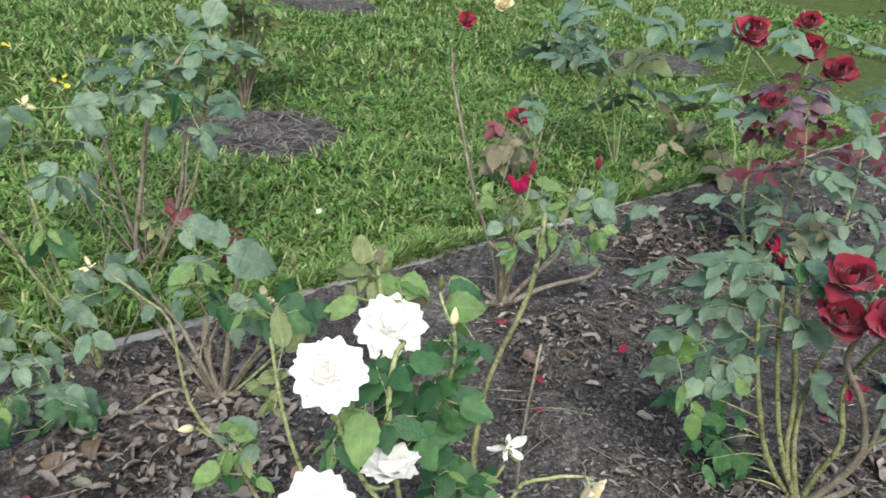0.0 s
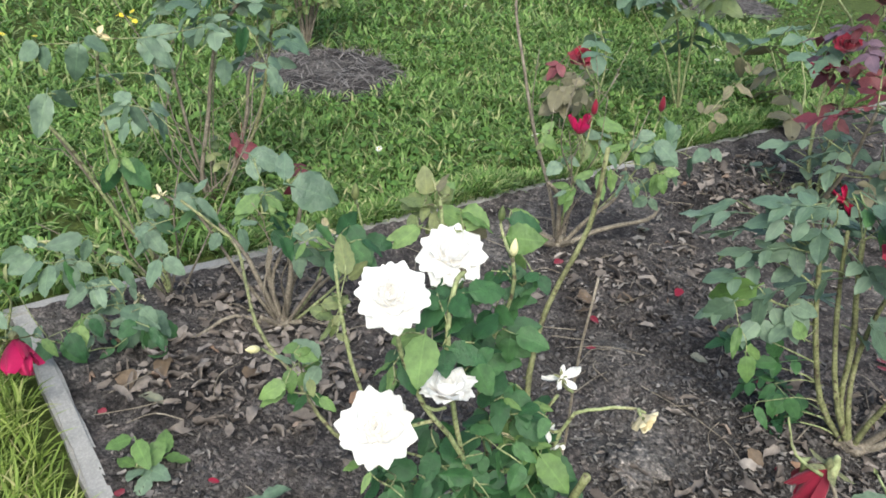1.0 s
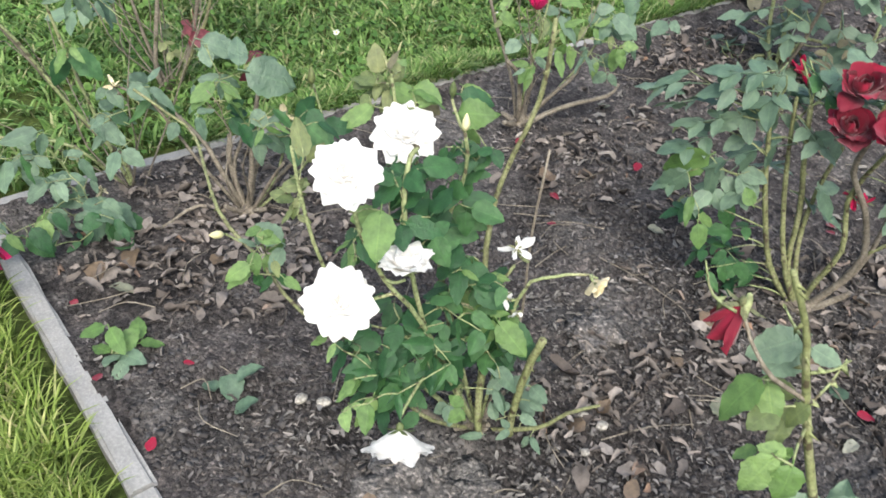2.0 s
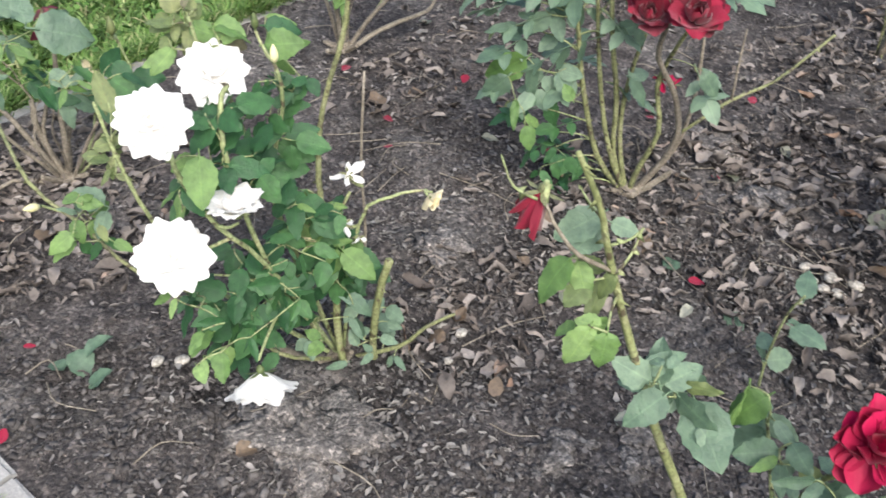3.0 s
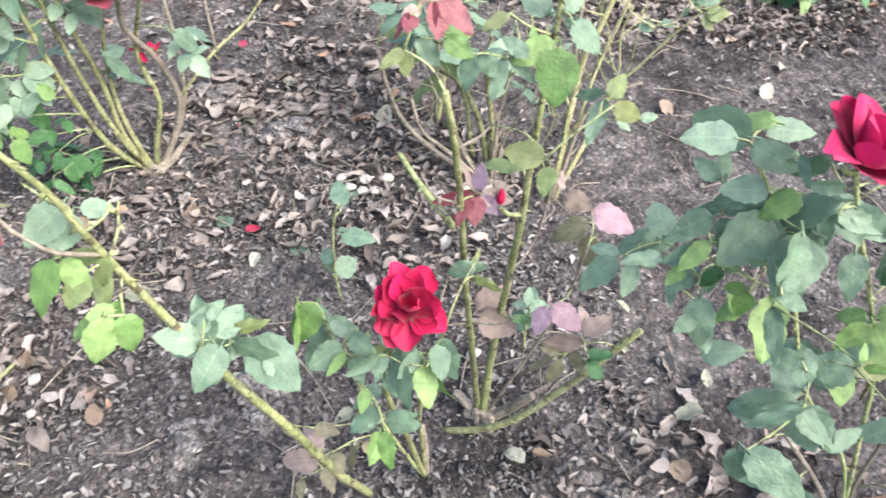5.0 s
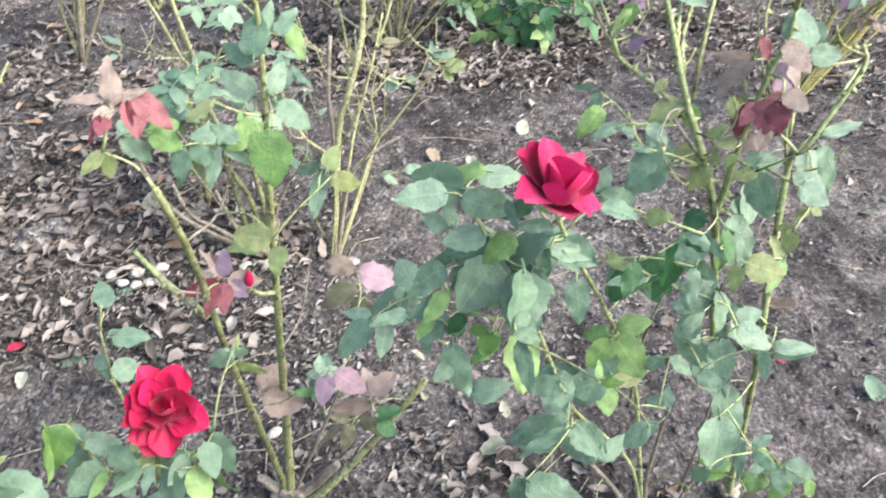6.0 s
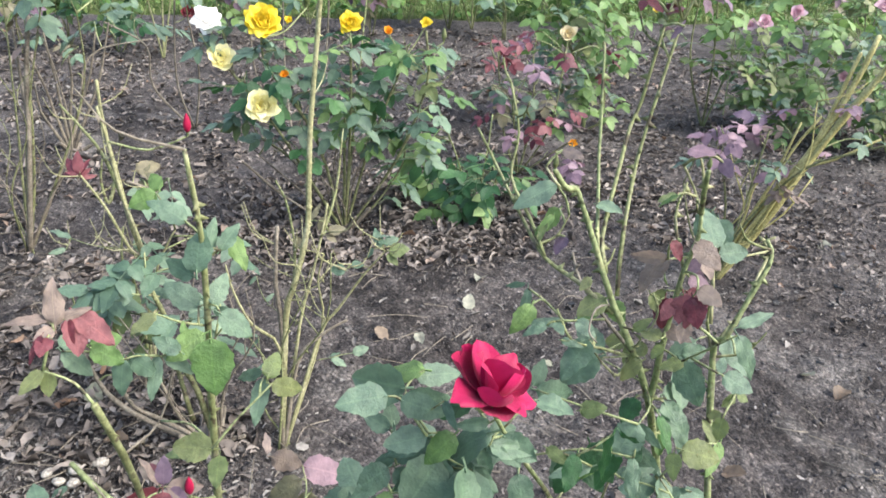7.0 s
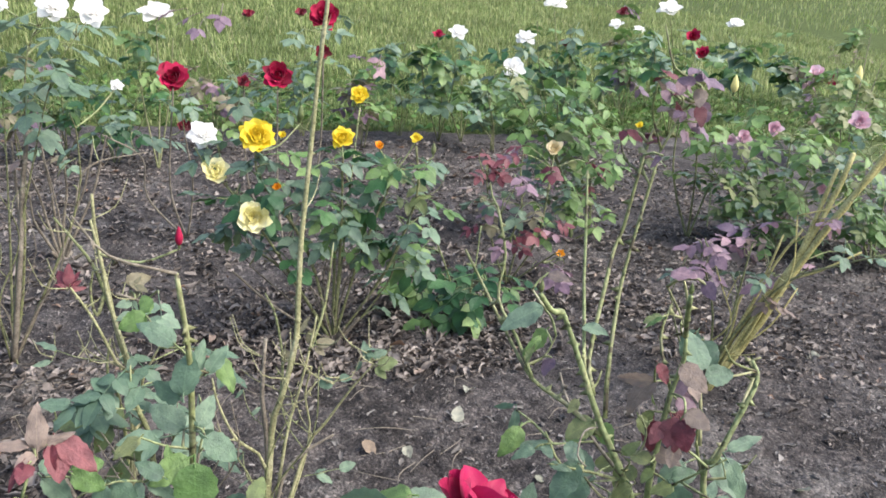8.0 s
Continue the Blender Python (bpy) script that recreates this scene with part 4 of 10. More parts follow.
b.bud("green", 0.049, (0.715, -0.409, 0.350), (-0.048, -0.082, 0.996))
b.limp("cream", 0.067, (0.656, -0.382, 0.269), (-0.142, -0.264, 0.954), 5)
b.limp("cream", 0.036, (0.313, -0.224, 0.368), (-0.086, -0.299, 0.950), 6)
b.limp("cream", 0.033, (0.607, -0.359, 0.351), (-0.137, -0.276, 0.951), 5)
b.limp("cream", 0.035, (0.245, -0.193, 0.094), (-0.068, -0.276, 0.959), 5)
b.thicket("w", 2, 0.45, 0.3, 0.0026, (0, 0))
b.frond("g", (0.355, -0.201, 0.351, 0.424, -0.261, 0.289), (0.561, -0.382, 0.409, 0.659, -0.439, 0.382), (0.522, -0.268, 0.440, 0.585, -0.309, 0.437), (0.529, -0.312, 0.376, 0.572, -0.331, 0.343), (0.583, -0.423, 0.282, 0.624, -0.443, 0.312), (0.439, -0.368, 0.319, 0.449, -0.406, 0.283), twins=0.9)
b.frond("n", (0.504, -0.327, 0.373, 0.439, -0.338, 0.331), (0.517, -0.382, 0.340, 0.552, -0.432, 0.321), twins=0.9)
b.frond("d", (0.666, -0.437, 0.241, 0.728, -0.502, 0.228), (0.557, -0.370, 0.239, 0.593, -0.417, 0.227), (0.629, -0.393, 0.224, 0.665, -0.440, 0.220), (0.695, -0.492, 0.289, 0.752, -0.530, 0.263), (0.536, -0.338, 0.297, 0.559, -0.352, 0.329), twins=0.9)
b.frond("r", (0.611, -0.338, 0.423, 0.615, -0.374, 0.401), (0.619, -0.307, 0.357, 0.624, -0.311, 0.304), twins=0.9)
b.frond("d", (0.401, -0.249, 0.332, 0.454, -0.304, 0.268), (0.670, -0.412, 0.254, 0.725, -0.481, 0.199), (0.725, -0.463, 0.224, 0.672, -0.457, 0.188), (0.537, -0.333, 0.276, 0.564, -0.368, 0.237), twins=0.9)
b.frond("g", (0.508, -0.280, 0.348, 0.548, -0.290, 0.360), (0.477, -0.286, 0.315, 0.446, -0.287, 0.291), (0.596, -0.384, 0.238, 0.649, -0.427, 0.214), (0.625, -0.331, 0.349, 0.683, -0.366, 0.340), (0.359, -0.227, 0.347, 0.398, -0.254, 0.321), (0.420, -0.289, 0.273, 0.389, -0.297, 0.241), twins=0.9)
b.cane("w", 0.0100, 0.0060, (0.556, -0.336, -0.020), (0.548, -0.298, 0.065), (0.540, -0.290, 0.145), (0.546, -0.291, 0.207), thorns=4)
b.cane("w", 0.0100, 0.0060, (0.556, -0.336, -0.020), (0.588, -0.309, 0.074), (0.616, -0.309, 0.131), (0.648, -0.332, 0.198), thorns=4)
b.cane("w", 0.0090, 0.0040, (0.556, -0.336, -0.020), (0.618, -0.333, 0.043), (0.666, -0.337, 0.088), (0.703, -0.356, 0.128), thorns=3)
b.cane("w", 0.0060, 0.0030, (0.556, -0.336, -0.020), (0.448, -0.285, 0.027), (0.347, -0.293, 0.005), (0.260, -0.285, 0.016), thorns=2)
b.frond("g", (0.329, -0.261, 0.376, 0.364, -0.295, 0.358), (0.375, -0.278, 0.371, 0.412, -0.327, 0.330), (0.538, -0.198, 0.421, 0.609, -0.251, 0.405), (0.519, -0.333, 0.372, 0.519, -0.362, 0.346), (0.589, -0.353, 0.396, 0.658, -0.420, 0.366), (0.484, -0.285, 0.366, 0.552, -0.324, 0.376), (0.278, -0.229, 0.298, 0.240, -0.241, 0.283), (0.303, -0.206, 0.355, 0.321, -0.242, 0.323), (0.525, -0.469, 0.354, 0.548, -0.506, 0.337), twins=0.3)
b.frond("n", (0.500, -0.328, 0.367, 0.447, -0.337, 0.336), (0.535, -0.344, 0.366, 0.515, -0.364, 0.339), (0.519, -0.536, 0.345, 0.490, -0.553, 0.319), (0.543, -0.541, 0.356, 0.560, -0.575, 0.340), twins=0.3)
b.frond("d", (0.570, -0.489, 0.359, 0.602, -0.538, 0.332), (0.636, -0.527, 0.355, 0.655, -0.572, 0.328), (0.497, -0.469, 0.332, 0.517, -0.511, 0.304), (0.581, -0.575, 0.335, 0.589, -0.612, 0.309), twins=0.3)

b = Bush(0.354, -0.092, "thin rose bush with long arching canes by the kerb", 14)
b.cane("g", 0.006, 0.003, (0.354, -0.092, -0.020), (0.334, -0.090, 0.104), (0.240, -0.066, 0.277), (0.174, -0.051, 0.431), (0.108, -0.035, 0.531), thorns=6)
b.cane("w", 0.006, 0.004, (0.354, -0.092, -0.020), (0.342, -0.087, 0.100), (0.284, -0.070, 0.190), (0.147, -0.030, 0.469), (0.101, -0.016, 0.539))
b.cane("g", 0.005, 0.003, (0.354, -0.092, -0.020), (0.306, -0.087, 0.176), (0.241, -0.077, 0.526), (0.249, -0.089, 0.697))
b.cane("g", 0.005, 0.003, (0.354, -0.092, -0.020), (0.245, -0.040, 0.135), (0.128, 0.015, 0.171), (0.034, 0.062, 0.171))
b.limp("cream", 0.036, (0.257, -0.063, 0.699), (-0.110, -0.468, 0.877), 6)
b.thicket("w", 6, 0.6, 0.3, 0.0022, (0, 0))
b.frond("g", (0.197, -0.140, 0.706, 0.170, -0.156, 0.630), (0.115, -0.173, 0.617, 0.078, -0.215, 0.545), (0.268, -0.205, 0.581, 0.236, -0.199, 0.536), (0.275, -0.193, 0.577, 0.299, -0.218, 0.520), (0.312, -0.223, 0.569, 0.349, -0.253, 0.520), (0.338, -0.126, 0.702, 0.375, -0.174, 0.645), (0.466, -0.133, 0.717, 0.446, -0.137, 0.671), (0.562, -0.270, 0.652, 0.586, -0.296, 0.595), (0.137, -0.162, 0.608, 0.179, -0.149, 0.602), (0.130, -0.081, 0.693, 0.084, -0.069, 0.658), (0.140, -0.184, 0.279, 0.064, -0.163, 0.254), (0.051, -0.177, 0.233, -0.020, -0.164, 0.203), twins=0.9)
b.frond("g", (0.123, -0.236, 0.177, 0.068, -0.236, 0.151), (0.002, -0.207, 0.048, 0.042, -0.232, 0.015), (0.119, -0.273, 0.132, 0.117, -0.310, 0.087), (0.202, -0.251, 0.078, 0.196, -0.295, 0.015), (0.177, -0.356, 0.136, 0.240, -0.369, 0.142), (0.194, -0.255, 0.127, 0.141, -0.269, 0.117), (0.278, -0.271, 0.230, 0.235, -0.305, 0.193), (0.304, -0.177, 0.261, 0.276, -0.209, 0.217), (0.049, -0.140, 0.257, 0.020, -0.124, 0.277), (0.173, -0.236, 0.184, 0.197, -0.255, 0.165), twins=0.9)
b.frond("n", (0.239, -0.169, 0.450, 0.199, -0.171, 0.406), (0.254, -0.036, 0.683, 0.277, -0.065, 0.639), (0.096, -0.261, 0.117, 0.067, -0.288, 0.049), twins=0.9)
b.frond("d", (0.252, -0.151, 0.432, 0.307, -0.200, 0.397), (0.527, -0.243, 0.740, 0.509, -0.258, 0.687), (0.089, -0.219, 0.252, 0.086, -0.246, 0.187), (0.044, -0.280, 0.080, 0.079, -0.310, 0.021), (0.242, -0.264, 0.056, 0.238, -0.354, 0.015), twins=0.9)
b.frond("g", (0.172, -0.216, 0.142, 0.134, -0.195, 0.166), (0.214, -0.219, 0.152, 0.169, -0.222, 0.132), (0.276, -0.184, 0.234, 0.240, -0.193, 0.204), (0.287, -0.162, 0.279, 0.309, -0.195, 0.229), (0.256, -0.277, 0.079, 0.294, -0.307, 0.051), (0.141, -0.232, 0.110, 0.107, -0.228, 0.106), (0.117, -0.260, 0.062, 0.090, -0.268, 0.045), (0.156, -0.258, 0.075, 0.191, -0.255, 0.090), (0.129, -0.207, 0.145, 0.103, -0.186, 0.172), (0.125, -0.166, 0.212, 0.151, -0.186, 0.185), (0.205, -0.252, 0.098, 0.240, -0.257, 0.103), (0.188, -0.183, 0.201, 0.223, -0.187, 0.207), twins=0.9)
b.frond("d", (0.185, -0.282, 0.048, 0.154, -0.297, 0.021), (0.225, -0.289, 0.052, 0.247, -0.330, 0.003), (0.152, -0.287, 0.034, 0.115, -0.290, 0.021), (0.098, -0.277, 0.035, 0.072, -0.283, 0.020), twins=0.9)
b.frond("g", (0.162, -0.078, 0.207, 0.149, -0.097, 0.192), (0.110, -0.062, 0.220, 0.135, -0.098, 0.186), (0.035, -0.010, 0.190, -0.010, -0.032, 0.167), (0.049, -0.068, 0.193, -0.008, -0.090, 0.166), (0.084, -0.130, 0.193, 0.046, -0.152, 0.170), (0.136, -0.118, 0.188, 0.082, -0.129, 0.177), (0.119, -0.139, 0.188, 0.091, -0.170, 0.151), (0.260, -0.177, 0.277, 0.269, -0.217, 0.234), (0.209, -0.208, 0.200, 0.218, -0.250, 0.158), twins=0.0)
b.frond("g", (0.188, -0.196, 0.153, 0.128, -0.190, 0.167), (0.121, -0.225, 0.180, 0.070, -0.247, 0.155), (0.143, -0.261, 0.186, 0.136, -0.295, 0.155), (-0.005, -0.148, 0.144, 0.040, -0.151, 0.170), (0.213, -0.325, 0.148, 0.232, -0.361, 0.125), (0.168, -0.290, 0.150, 0.188, -0.321, 0.131), (0.280, -0.190, 0.263, 0.290, -0.231, 0.220), (0.301, -0.203, 0.250, 0.313, -0.239, 0.218), (-0.045, -0.263, 0.142, -0.026, -0.306, 0.102), twins=0.0)
b.frond("n", (0.078, -0.333, 0.151, 0.063, -0.371, 0.113), (0.002, -0.331, 0.138, 0.019, -0.366, 0.111), (0.027, -0.002, 0.204, 0.063, -0.014, 0.216), (0.201, -0.133, 0.225, 0.170, -0.149, 0.210), twins=0.0)
b.frond("d", (0.050, -0.353, 0.150, 0.067, -0.400, 0.108), (0.189, -0.362, 0.140, 0.150, -0.382, 0.120), (0.214, -0.378, 0.126, 0.227, -0.423, 0.088), (0.105, -0.316, 0.147, 0.123, -0.349, 0.123), (0.101, -0.134, 0.190, 0.118, -0.173, 0.152), (0.310, -0.186, 0.285, 0.331, -0.217, 0.265), twins=0.0)

b = Bush(0.674, 0.425, "tall rose bush standing in the grass, bare below", 13, group="rose bushes in the lawn")
b.cane("w", 0.008, 0.005, (0.674, 0.425, -0.020), (0.634, 0.425, 0.069), (0.658, 0.403, 0.282), (0.691, 0.377, 0.531), (0.774, 0.334, 0.682), thorns=6)
b.cane("w", 0.008, 0.005, (0.674, 0.425, -0.020), (0.718, 0.410, 0.057), (0.776, 0.389, 0.266), (0.790, 0.384, 0.413), (0.823, 0.372, 0.466))
b.cane("o", 0.007, 0.004, (0.674, 0.425, -0.020), (0.734, 0.400, 0.097), (0.813, 0.368, 0.286), (0.863, 0.347, 0.640), (0.866, 0.342, 0.772), thorns=5)
b.cane("w", 0.006, 0.004, (0.674, 0.425, -0.020), (0.629, 0.446, 0.140), (0.598, 0.462, 0.326), (0.561, 0.480, 0.567))
b.leaf("g", 0.174, (0.703, 0.499, 0.635), (0.753, 0.402, 0.701), (0.594, 0.297, 0.594), (0.766, 0.503, 0.525), (0.775, 0.303, 0.640), (0.584, 0.549, 0.582), (0.901, 0.458, 0.766), (0.974, 0.384, 0.709), (0.939, 0.482, 0.477), (0.846, 0.203, 0.577), (0.863, 0.408, 0.377), (0.565, 0.584, 0.437), (0.563, 0.650, 0.193), (0.482, 0.656, 0.224), (0.858, 0.466, 0.085), (0.783, 0.417, 0.511), (0.593, 0.416, 0.644), (0.630, 0.263, 0.630), (0.477, 0.351, 0.591), (0.797, 0.477, 0.633))
b.leaf("g", 0.174, (0.826, 0.330, 0.744), (0.866, 0.201, 0.689), (0.435, 0.658, 0.378), (0.595, 0.322, 0.696), (0.737, 0.441, 0.727), (0.752, 0.293, 0.596), (0.688, 0.486, 0.720))
b.leaf("r", 0.126, (0.742, 0.355, 0.238), (0.742, 0.399, 0.241), (0.958, 0.471, 0.030), (0.903, 0.248, 0.102), kind="three")
b.leaf("y", 0.109, (0.652, 0.313, 0.196), (0.671, 0.433, 0.175))
b.thicket("w", 7, 0.8, 0.3, 0.0026, (0, 0))
b.frond("g", (0.901, 0.340, 0.833, 0.867, 0.328, 0.757), (0.841, 0.361, 0.800, 0.793, 0.363, 0.770), (0.903, 0.316, 0.718, 0.869, 0.309, 0.677), (0.945, 0.292, 0.704, 0.987, 0.248, 0.666), (0.770, 0.400, 0.732, 0.737, 0.392, 0.700), (0.738, 0.407, 0.708, 0.781, 0.380, 0.723), (0.672, 0.428, 0.692, 0.718, 0.394, 0.677), (0.650, 0.423, 0.641, 0.652, 0.395, 0.586), (0.704, 0.338, 0.601, 0.683, 0.316, 0.544), twins=0.3)
b.frond("g", (0.610, 0.368, 0.586, 0.596, 0.342, 0.530), (0.746, 0.354, 0.638, 0.769, 0.325, 0.615), (0.805, 0.333, 0.650, 0.801, 0.307, 0.600), (0.819, 0.292, 0.606, 0.772, 0.278, 0.536), (0.587, 0.440, 0.626, 0.545, 0.434, 0.602), (0.572, 0.448, 0.641, 0.535, 0.443, 0.626), (0.579, 0.396, 0.573, 0.526, 0.391, 0.547), (0.456, 0.353, 0.561, 0.519, 0.296, 0.481), (0.483, 0.317, 0.470, 0.514, 0.278, 0.425), twins=0.3)
b.frond("g", (0.687, 0.312, 0.495, 0.678, 0.279, 0.428), (0.756, 0.280, 0.479, 0.802, 0.250, 0.491), (0.824, 0.256, 0.494, 0.863, 0.216, 0.473), (0.804, 0.233, 0.469, 0.794, 0.199, 0.402), (0.868, 0.267, 0.594, 0.907, 0.215, 0.533), (0.657, 0.114, 0.256, 0.748, 0.062, 0.258), (0.437, 0.244, 0.387, 0.477, 0.205, 0.352), (0.743, 0.351, 0.623, 0.698, 0.358, 0.633), (0.817, 0.387, 0.764, 0.789, 0.394, 0.811), twins=0.3)
b.frond("d", (0.737, 0.300, 0.592, 0.728, 0.267, 0.516), (0.695, 0.410, 0.654, 0.667, 0.399, 0.622), (0.344, 0.124, 0.309, 0.359, 0.086, 0.264), (0.696, 0.377, 0.612, 0.725, 0.362, 0.646), (0.647, 0.367, 0.554, 0.627, 0.371, 0.587), twins=0.3)
b.frond("n", (0.688, 0.379, 0.609, 0.669, 0.363, 0.572), (0.609, 0.450, 0.699, 0.573, 0.442, 0.671), (0.689, 0.487, 0.743, 0.673, 0.472, 0.707), (0.748, 0.396, 0.678, 0.786, 0.366, 0.673), (0.795, 0.298, 0.590, 0.805, 0.267, 0.547), twins=0.3)

b = Bush(-0.174, -0.377, "rose with a drooping magenta bloom leaning over the kerb", 40)
b.cane("g", 0.005, 0.003, (-0.174, -0.377, -0.020), (-0.127, -0.367, 0.078), (-0.066, -0.357, 0.179), thorns=6)
b.limp("cerise", 0.127, (-0.057, -0.418, 0.214), (0.032, -0.768, -0.640), 9, "drooping magenta rose")
b.leaf("g", 0.15, (-0.129, -0.476, 0.325), (-0.115, -0.350, 0.191))

b = Bush(1.751, 1.898, "tall bush with yellow-green leaves on bare soil in the lawn", 41, lod="far", group="rose bushes in the lawn")
b.cane("w", 0.0080, 0.0040, (1.751, 1.898, -0.020), (1.851, 1.929, 0.464), (1.973, 1.967, 1.030))
b.cane("w", 0.0080, 0.0040, (1.751, 1.898, -0.020), (1.801, 1.993, 0.376), (1.862, 2.108, 0.836))
b.cane("w", 0.0080, 0.0040, (1.751, 1.898, -0.020), (1.727, 1.978, 0.436), (1.697, 2.075, 0.969))
b.cane("w", 0.0080, 0.0040, (1.751, 1.898, -0.020), (1.667, 1.943, 0.395), (1.564, 1.998, 0.879))
b.cane("w", 0.0080, 0.0040, (1.751, 1.898, -0.020), (1.656, 1.869, 0.470), (1.539, 1.833, 1.045))
b.cane("w", 0.0080, 0.0040, (1.751, 1.898, -0.020), (1.703, 1.808, 0.457), (1.645, 1.698, 1.015))
b.cane("w", 0.0080, 0.0040, (1.751, 1.898, -0.020), (1.772, 1.830, 0.520), (1.798, 1.745, 1.155))
b.cane("w", 0.0080, 0.0040, (1.751, 1.898, -0.020), (1.846, 1.848, 0.435), (1.961, 1.787, 0.966))
b.fill("yyn", 0.150, 130, 0.2, 1, 0.13)

b = Bush(4.127, 1.776, "rose bush with pale blooms far back in the lawn", 42, lod="far", group="rose bushes in the lawn")
b.cane("g", 0.007, 0.004, (4.127, 1.776, -0.020), (4.210, 1.908, 0.141), (4.291, 2.041, 0.287))
b.cane("g", 0.007, 0.004, (4.127, 1.776, -0.020), (4.119, 1.765, 0.234), (4.110, 1.753, 0.459))
b.cane("g", 0.007, 0.004, (4.127, 1.776, -0.020), (4.061, 1.882, 0.175), (3.997, 1.987, 0.347))
b.cane("g", 0.007, 0.004, (4.127, 1.776, -0.020), (4.284, 1.841, 0.131), (4.443, 1.905, 0.267))
b.fill("gg", 0.297, 24, 0.35, 1, 0.16)
b.bloom("cream", 0.179, (3.787, 2.170, 0.426), (-0.455, -0.472, 0.755), 14, 0.8, 0)

b = Bush(1.504, -0.339, "rose bush with a gnarled foot and drooping magenta roses", 15)
b.crown(0.05)
b.cane("w", 0.006, 0.004, (1.504, -0.339, -0.020), (1.486, -0.293, 0.154), (1.450, -0.227, 0.327), (1.417, -0.166, 0.547), (1.404, -0.125, 0.674), (1.411, -0.105, 0.752), thorns=6)
b.cane("w", 0.009, 0.006, (1.504, -0.339, -0.020), (1.451, -0.367, 0.175), (1.382, -0.379, 0.252))
b.cane("w", 0.009, 0.005, (1.504, -0.339, -0.020), (1.616, -0.408, 0.053), (1.736, -0.484, 0.097), (1.782, -0.485, 0.126))
b.cane("w", 0.008, 0.005, (1.504, -0.339, -0.020), (1.572, -0.394, 0.098), (1.627, -0.435, 0.181), (1.644, -0.436, 0.274))
b.cane("g", 0.004, 0.003, (1.504, -0.339, -0.020), (1.479, -0.373, 0.190), (1.466, -0.420, 0.340), (1.425, -0.437, 0.415))
b.cane("g", 0.004, 0.003, (1.504, -0.339, -0.020), (1.610, -0.399, 0.131), (1.696, -0.437, 0.264), (1.747, -0.439, 0.424))
b.limp("cerise", 0.102, (1.509, -0.345, 0.373), (-0.239, -0.227, 0.944), 9, "drooping magenta rose")
b.bloom("dark", 0.061, (1.371, -0.200, 0.852), (-0.429, -0.485, 0.762), 16, 1.0, 0)
b.bud("dark", 0.050, (1.662, -0.505, 0.472), (-0.080, -0.062, 0.995))
b.bud("dark", 0.051, (1.533, -0.370, 0.435), (-0.074, -0.068, 0.995))
b.thicket("w", 6, 0.6, 0.28, 0.0022, (0, 0))
b.frond("n", (1.486, -0.334, 0.291, 1.444, -0.318, 0.243), (1.560, -0.388, 0.289, 1.540, -0.352, 0.357), (1.464, -0.404, 0.236, 1.416, -0.414, 0.187), (1.545, -0.427, 0.343, 1.572, -0.474, 0.378), (1.624, -0.474, 0.348, 1.678, -0.483, 0.393), (1.637, -0.573, 0.310, 1.629, -0.597, 0.257), (1.632, -0.429, 0.313, 1.592, -0.416, 0.287), (1.491, -0.353, 0.325, 1.443, -0.315, 0.336), twins=0.9)
b.frond("g", (1.716, -0.466, 0.313, 1.684, -0.462, 0.271), (1.683, -0.581, 0.328, 1.641, -0.588, 0.285), (1.625, -0.552, 0.227, 1.597, -0.532, 0.187), (1.542, -0.524, 0.287, 1.495, -0.533, 0.255), (1.774, -0.502, 0.399, 1.732, -0.493, 0.367), (1.803, -0.595, 0.367, 1.755, -0.594, 0.330), (1.782, -0.473, 0.323, 1.774, -0.447, 0.277), (1.641, -0.364, 0.342, 1.611, -0.340, 0.365), (1.811, -0.540, 0.317, 1.797, -0.528, 0.249), (1.656, -0.494, 0.252, 1.702, -0.529, 0.220), twins=0.9)
b.frond("k", (1.669, -0.134, 0.434, 1.632, -0.133, 0.382), (1.681, -0.173, 0.436, 1.657, -0.160, 0.379), (1.936, -0.450, 0.412, 1.962, -0.482, 0.456), (1.931, -0.499, 0.411, 1.981, -0.519, 0.429), (2.017, -0.488, 0.505, 2.037, -0.543, 0.485), (2.027, -0.474, 0.588, 2.025, -0.477, 0.519), (2.039, -0.520, 0.548, 2.082, -0.538, 0.584), twins=0.9)
b.frond("n", (1.451, -0.413, 0.226, 1.421, -0.439, 0.169), (1.513, -0.446, 0.282, 1.501, -0.492, 0.220), (1.532, -0.385, 0.425, 1.579, -0.460, 0.422), (1.666, -0.541, 0.292, 1.646, -0.574, 0.237), (1.623, -0.514, 0.249, 1.594, -0.523, 0.214), (1.540, -0.466, 0.300, 1.543, -0.514, 0.261), (1.413, -0.295, 0.363, 1.431, -0.343, 0.339), twins=0.3)
b.frond("g", (1.421, -0.378, 0.308, 1.383, -0.379, 0.272), (1.439, -0.386, 0.326, 1.446, -0.424, 0.306), (1.537, -0.405, 0.370, 1.567, -0.489, 0.319), (1.419, -0.421, 0.236, 1.384, -0.413, 0.221), (1.460, -0.415, 0.262, 1.477, -0.470, 0.238), (1.654, -0.473, 0.379, 1.618, -0.466, 0.347), (1.665, -0.494, 0.364, 1.611, -0.482, 0.308), twins=0.3)
b.frond("g", (1.675, -0.499, 0.378, 1.702, -0.582, 0.338), (1.695, -0.565, 0.314, 1.684, -0.598, 0.276), (1.609, -0.478, 0.277, 1.583, -0.489, 0.243), (1.741, -0.472, 0.424, 1.758, -0.545, 0.375), (1.643, -0.455, 0.385, 1.669, -0.497, 0.404), (1.504, -0.375, 0.387, 1.524, -0.420, 0.379), (1.660, -0.499, 0.345, 1.681, -0.545, 0.350), twins=0.3)
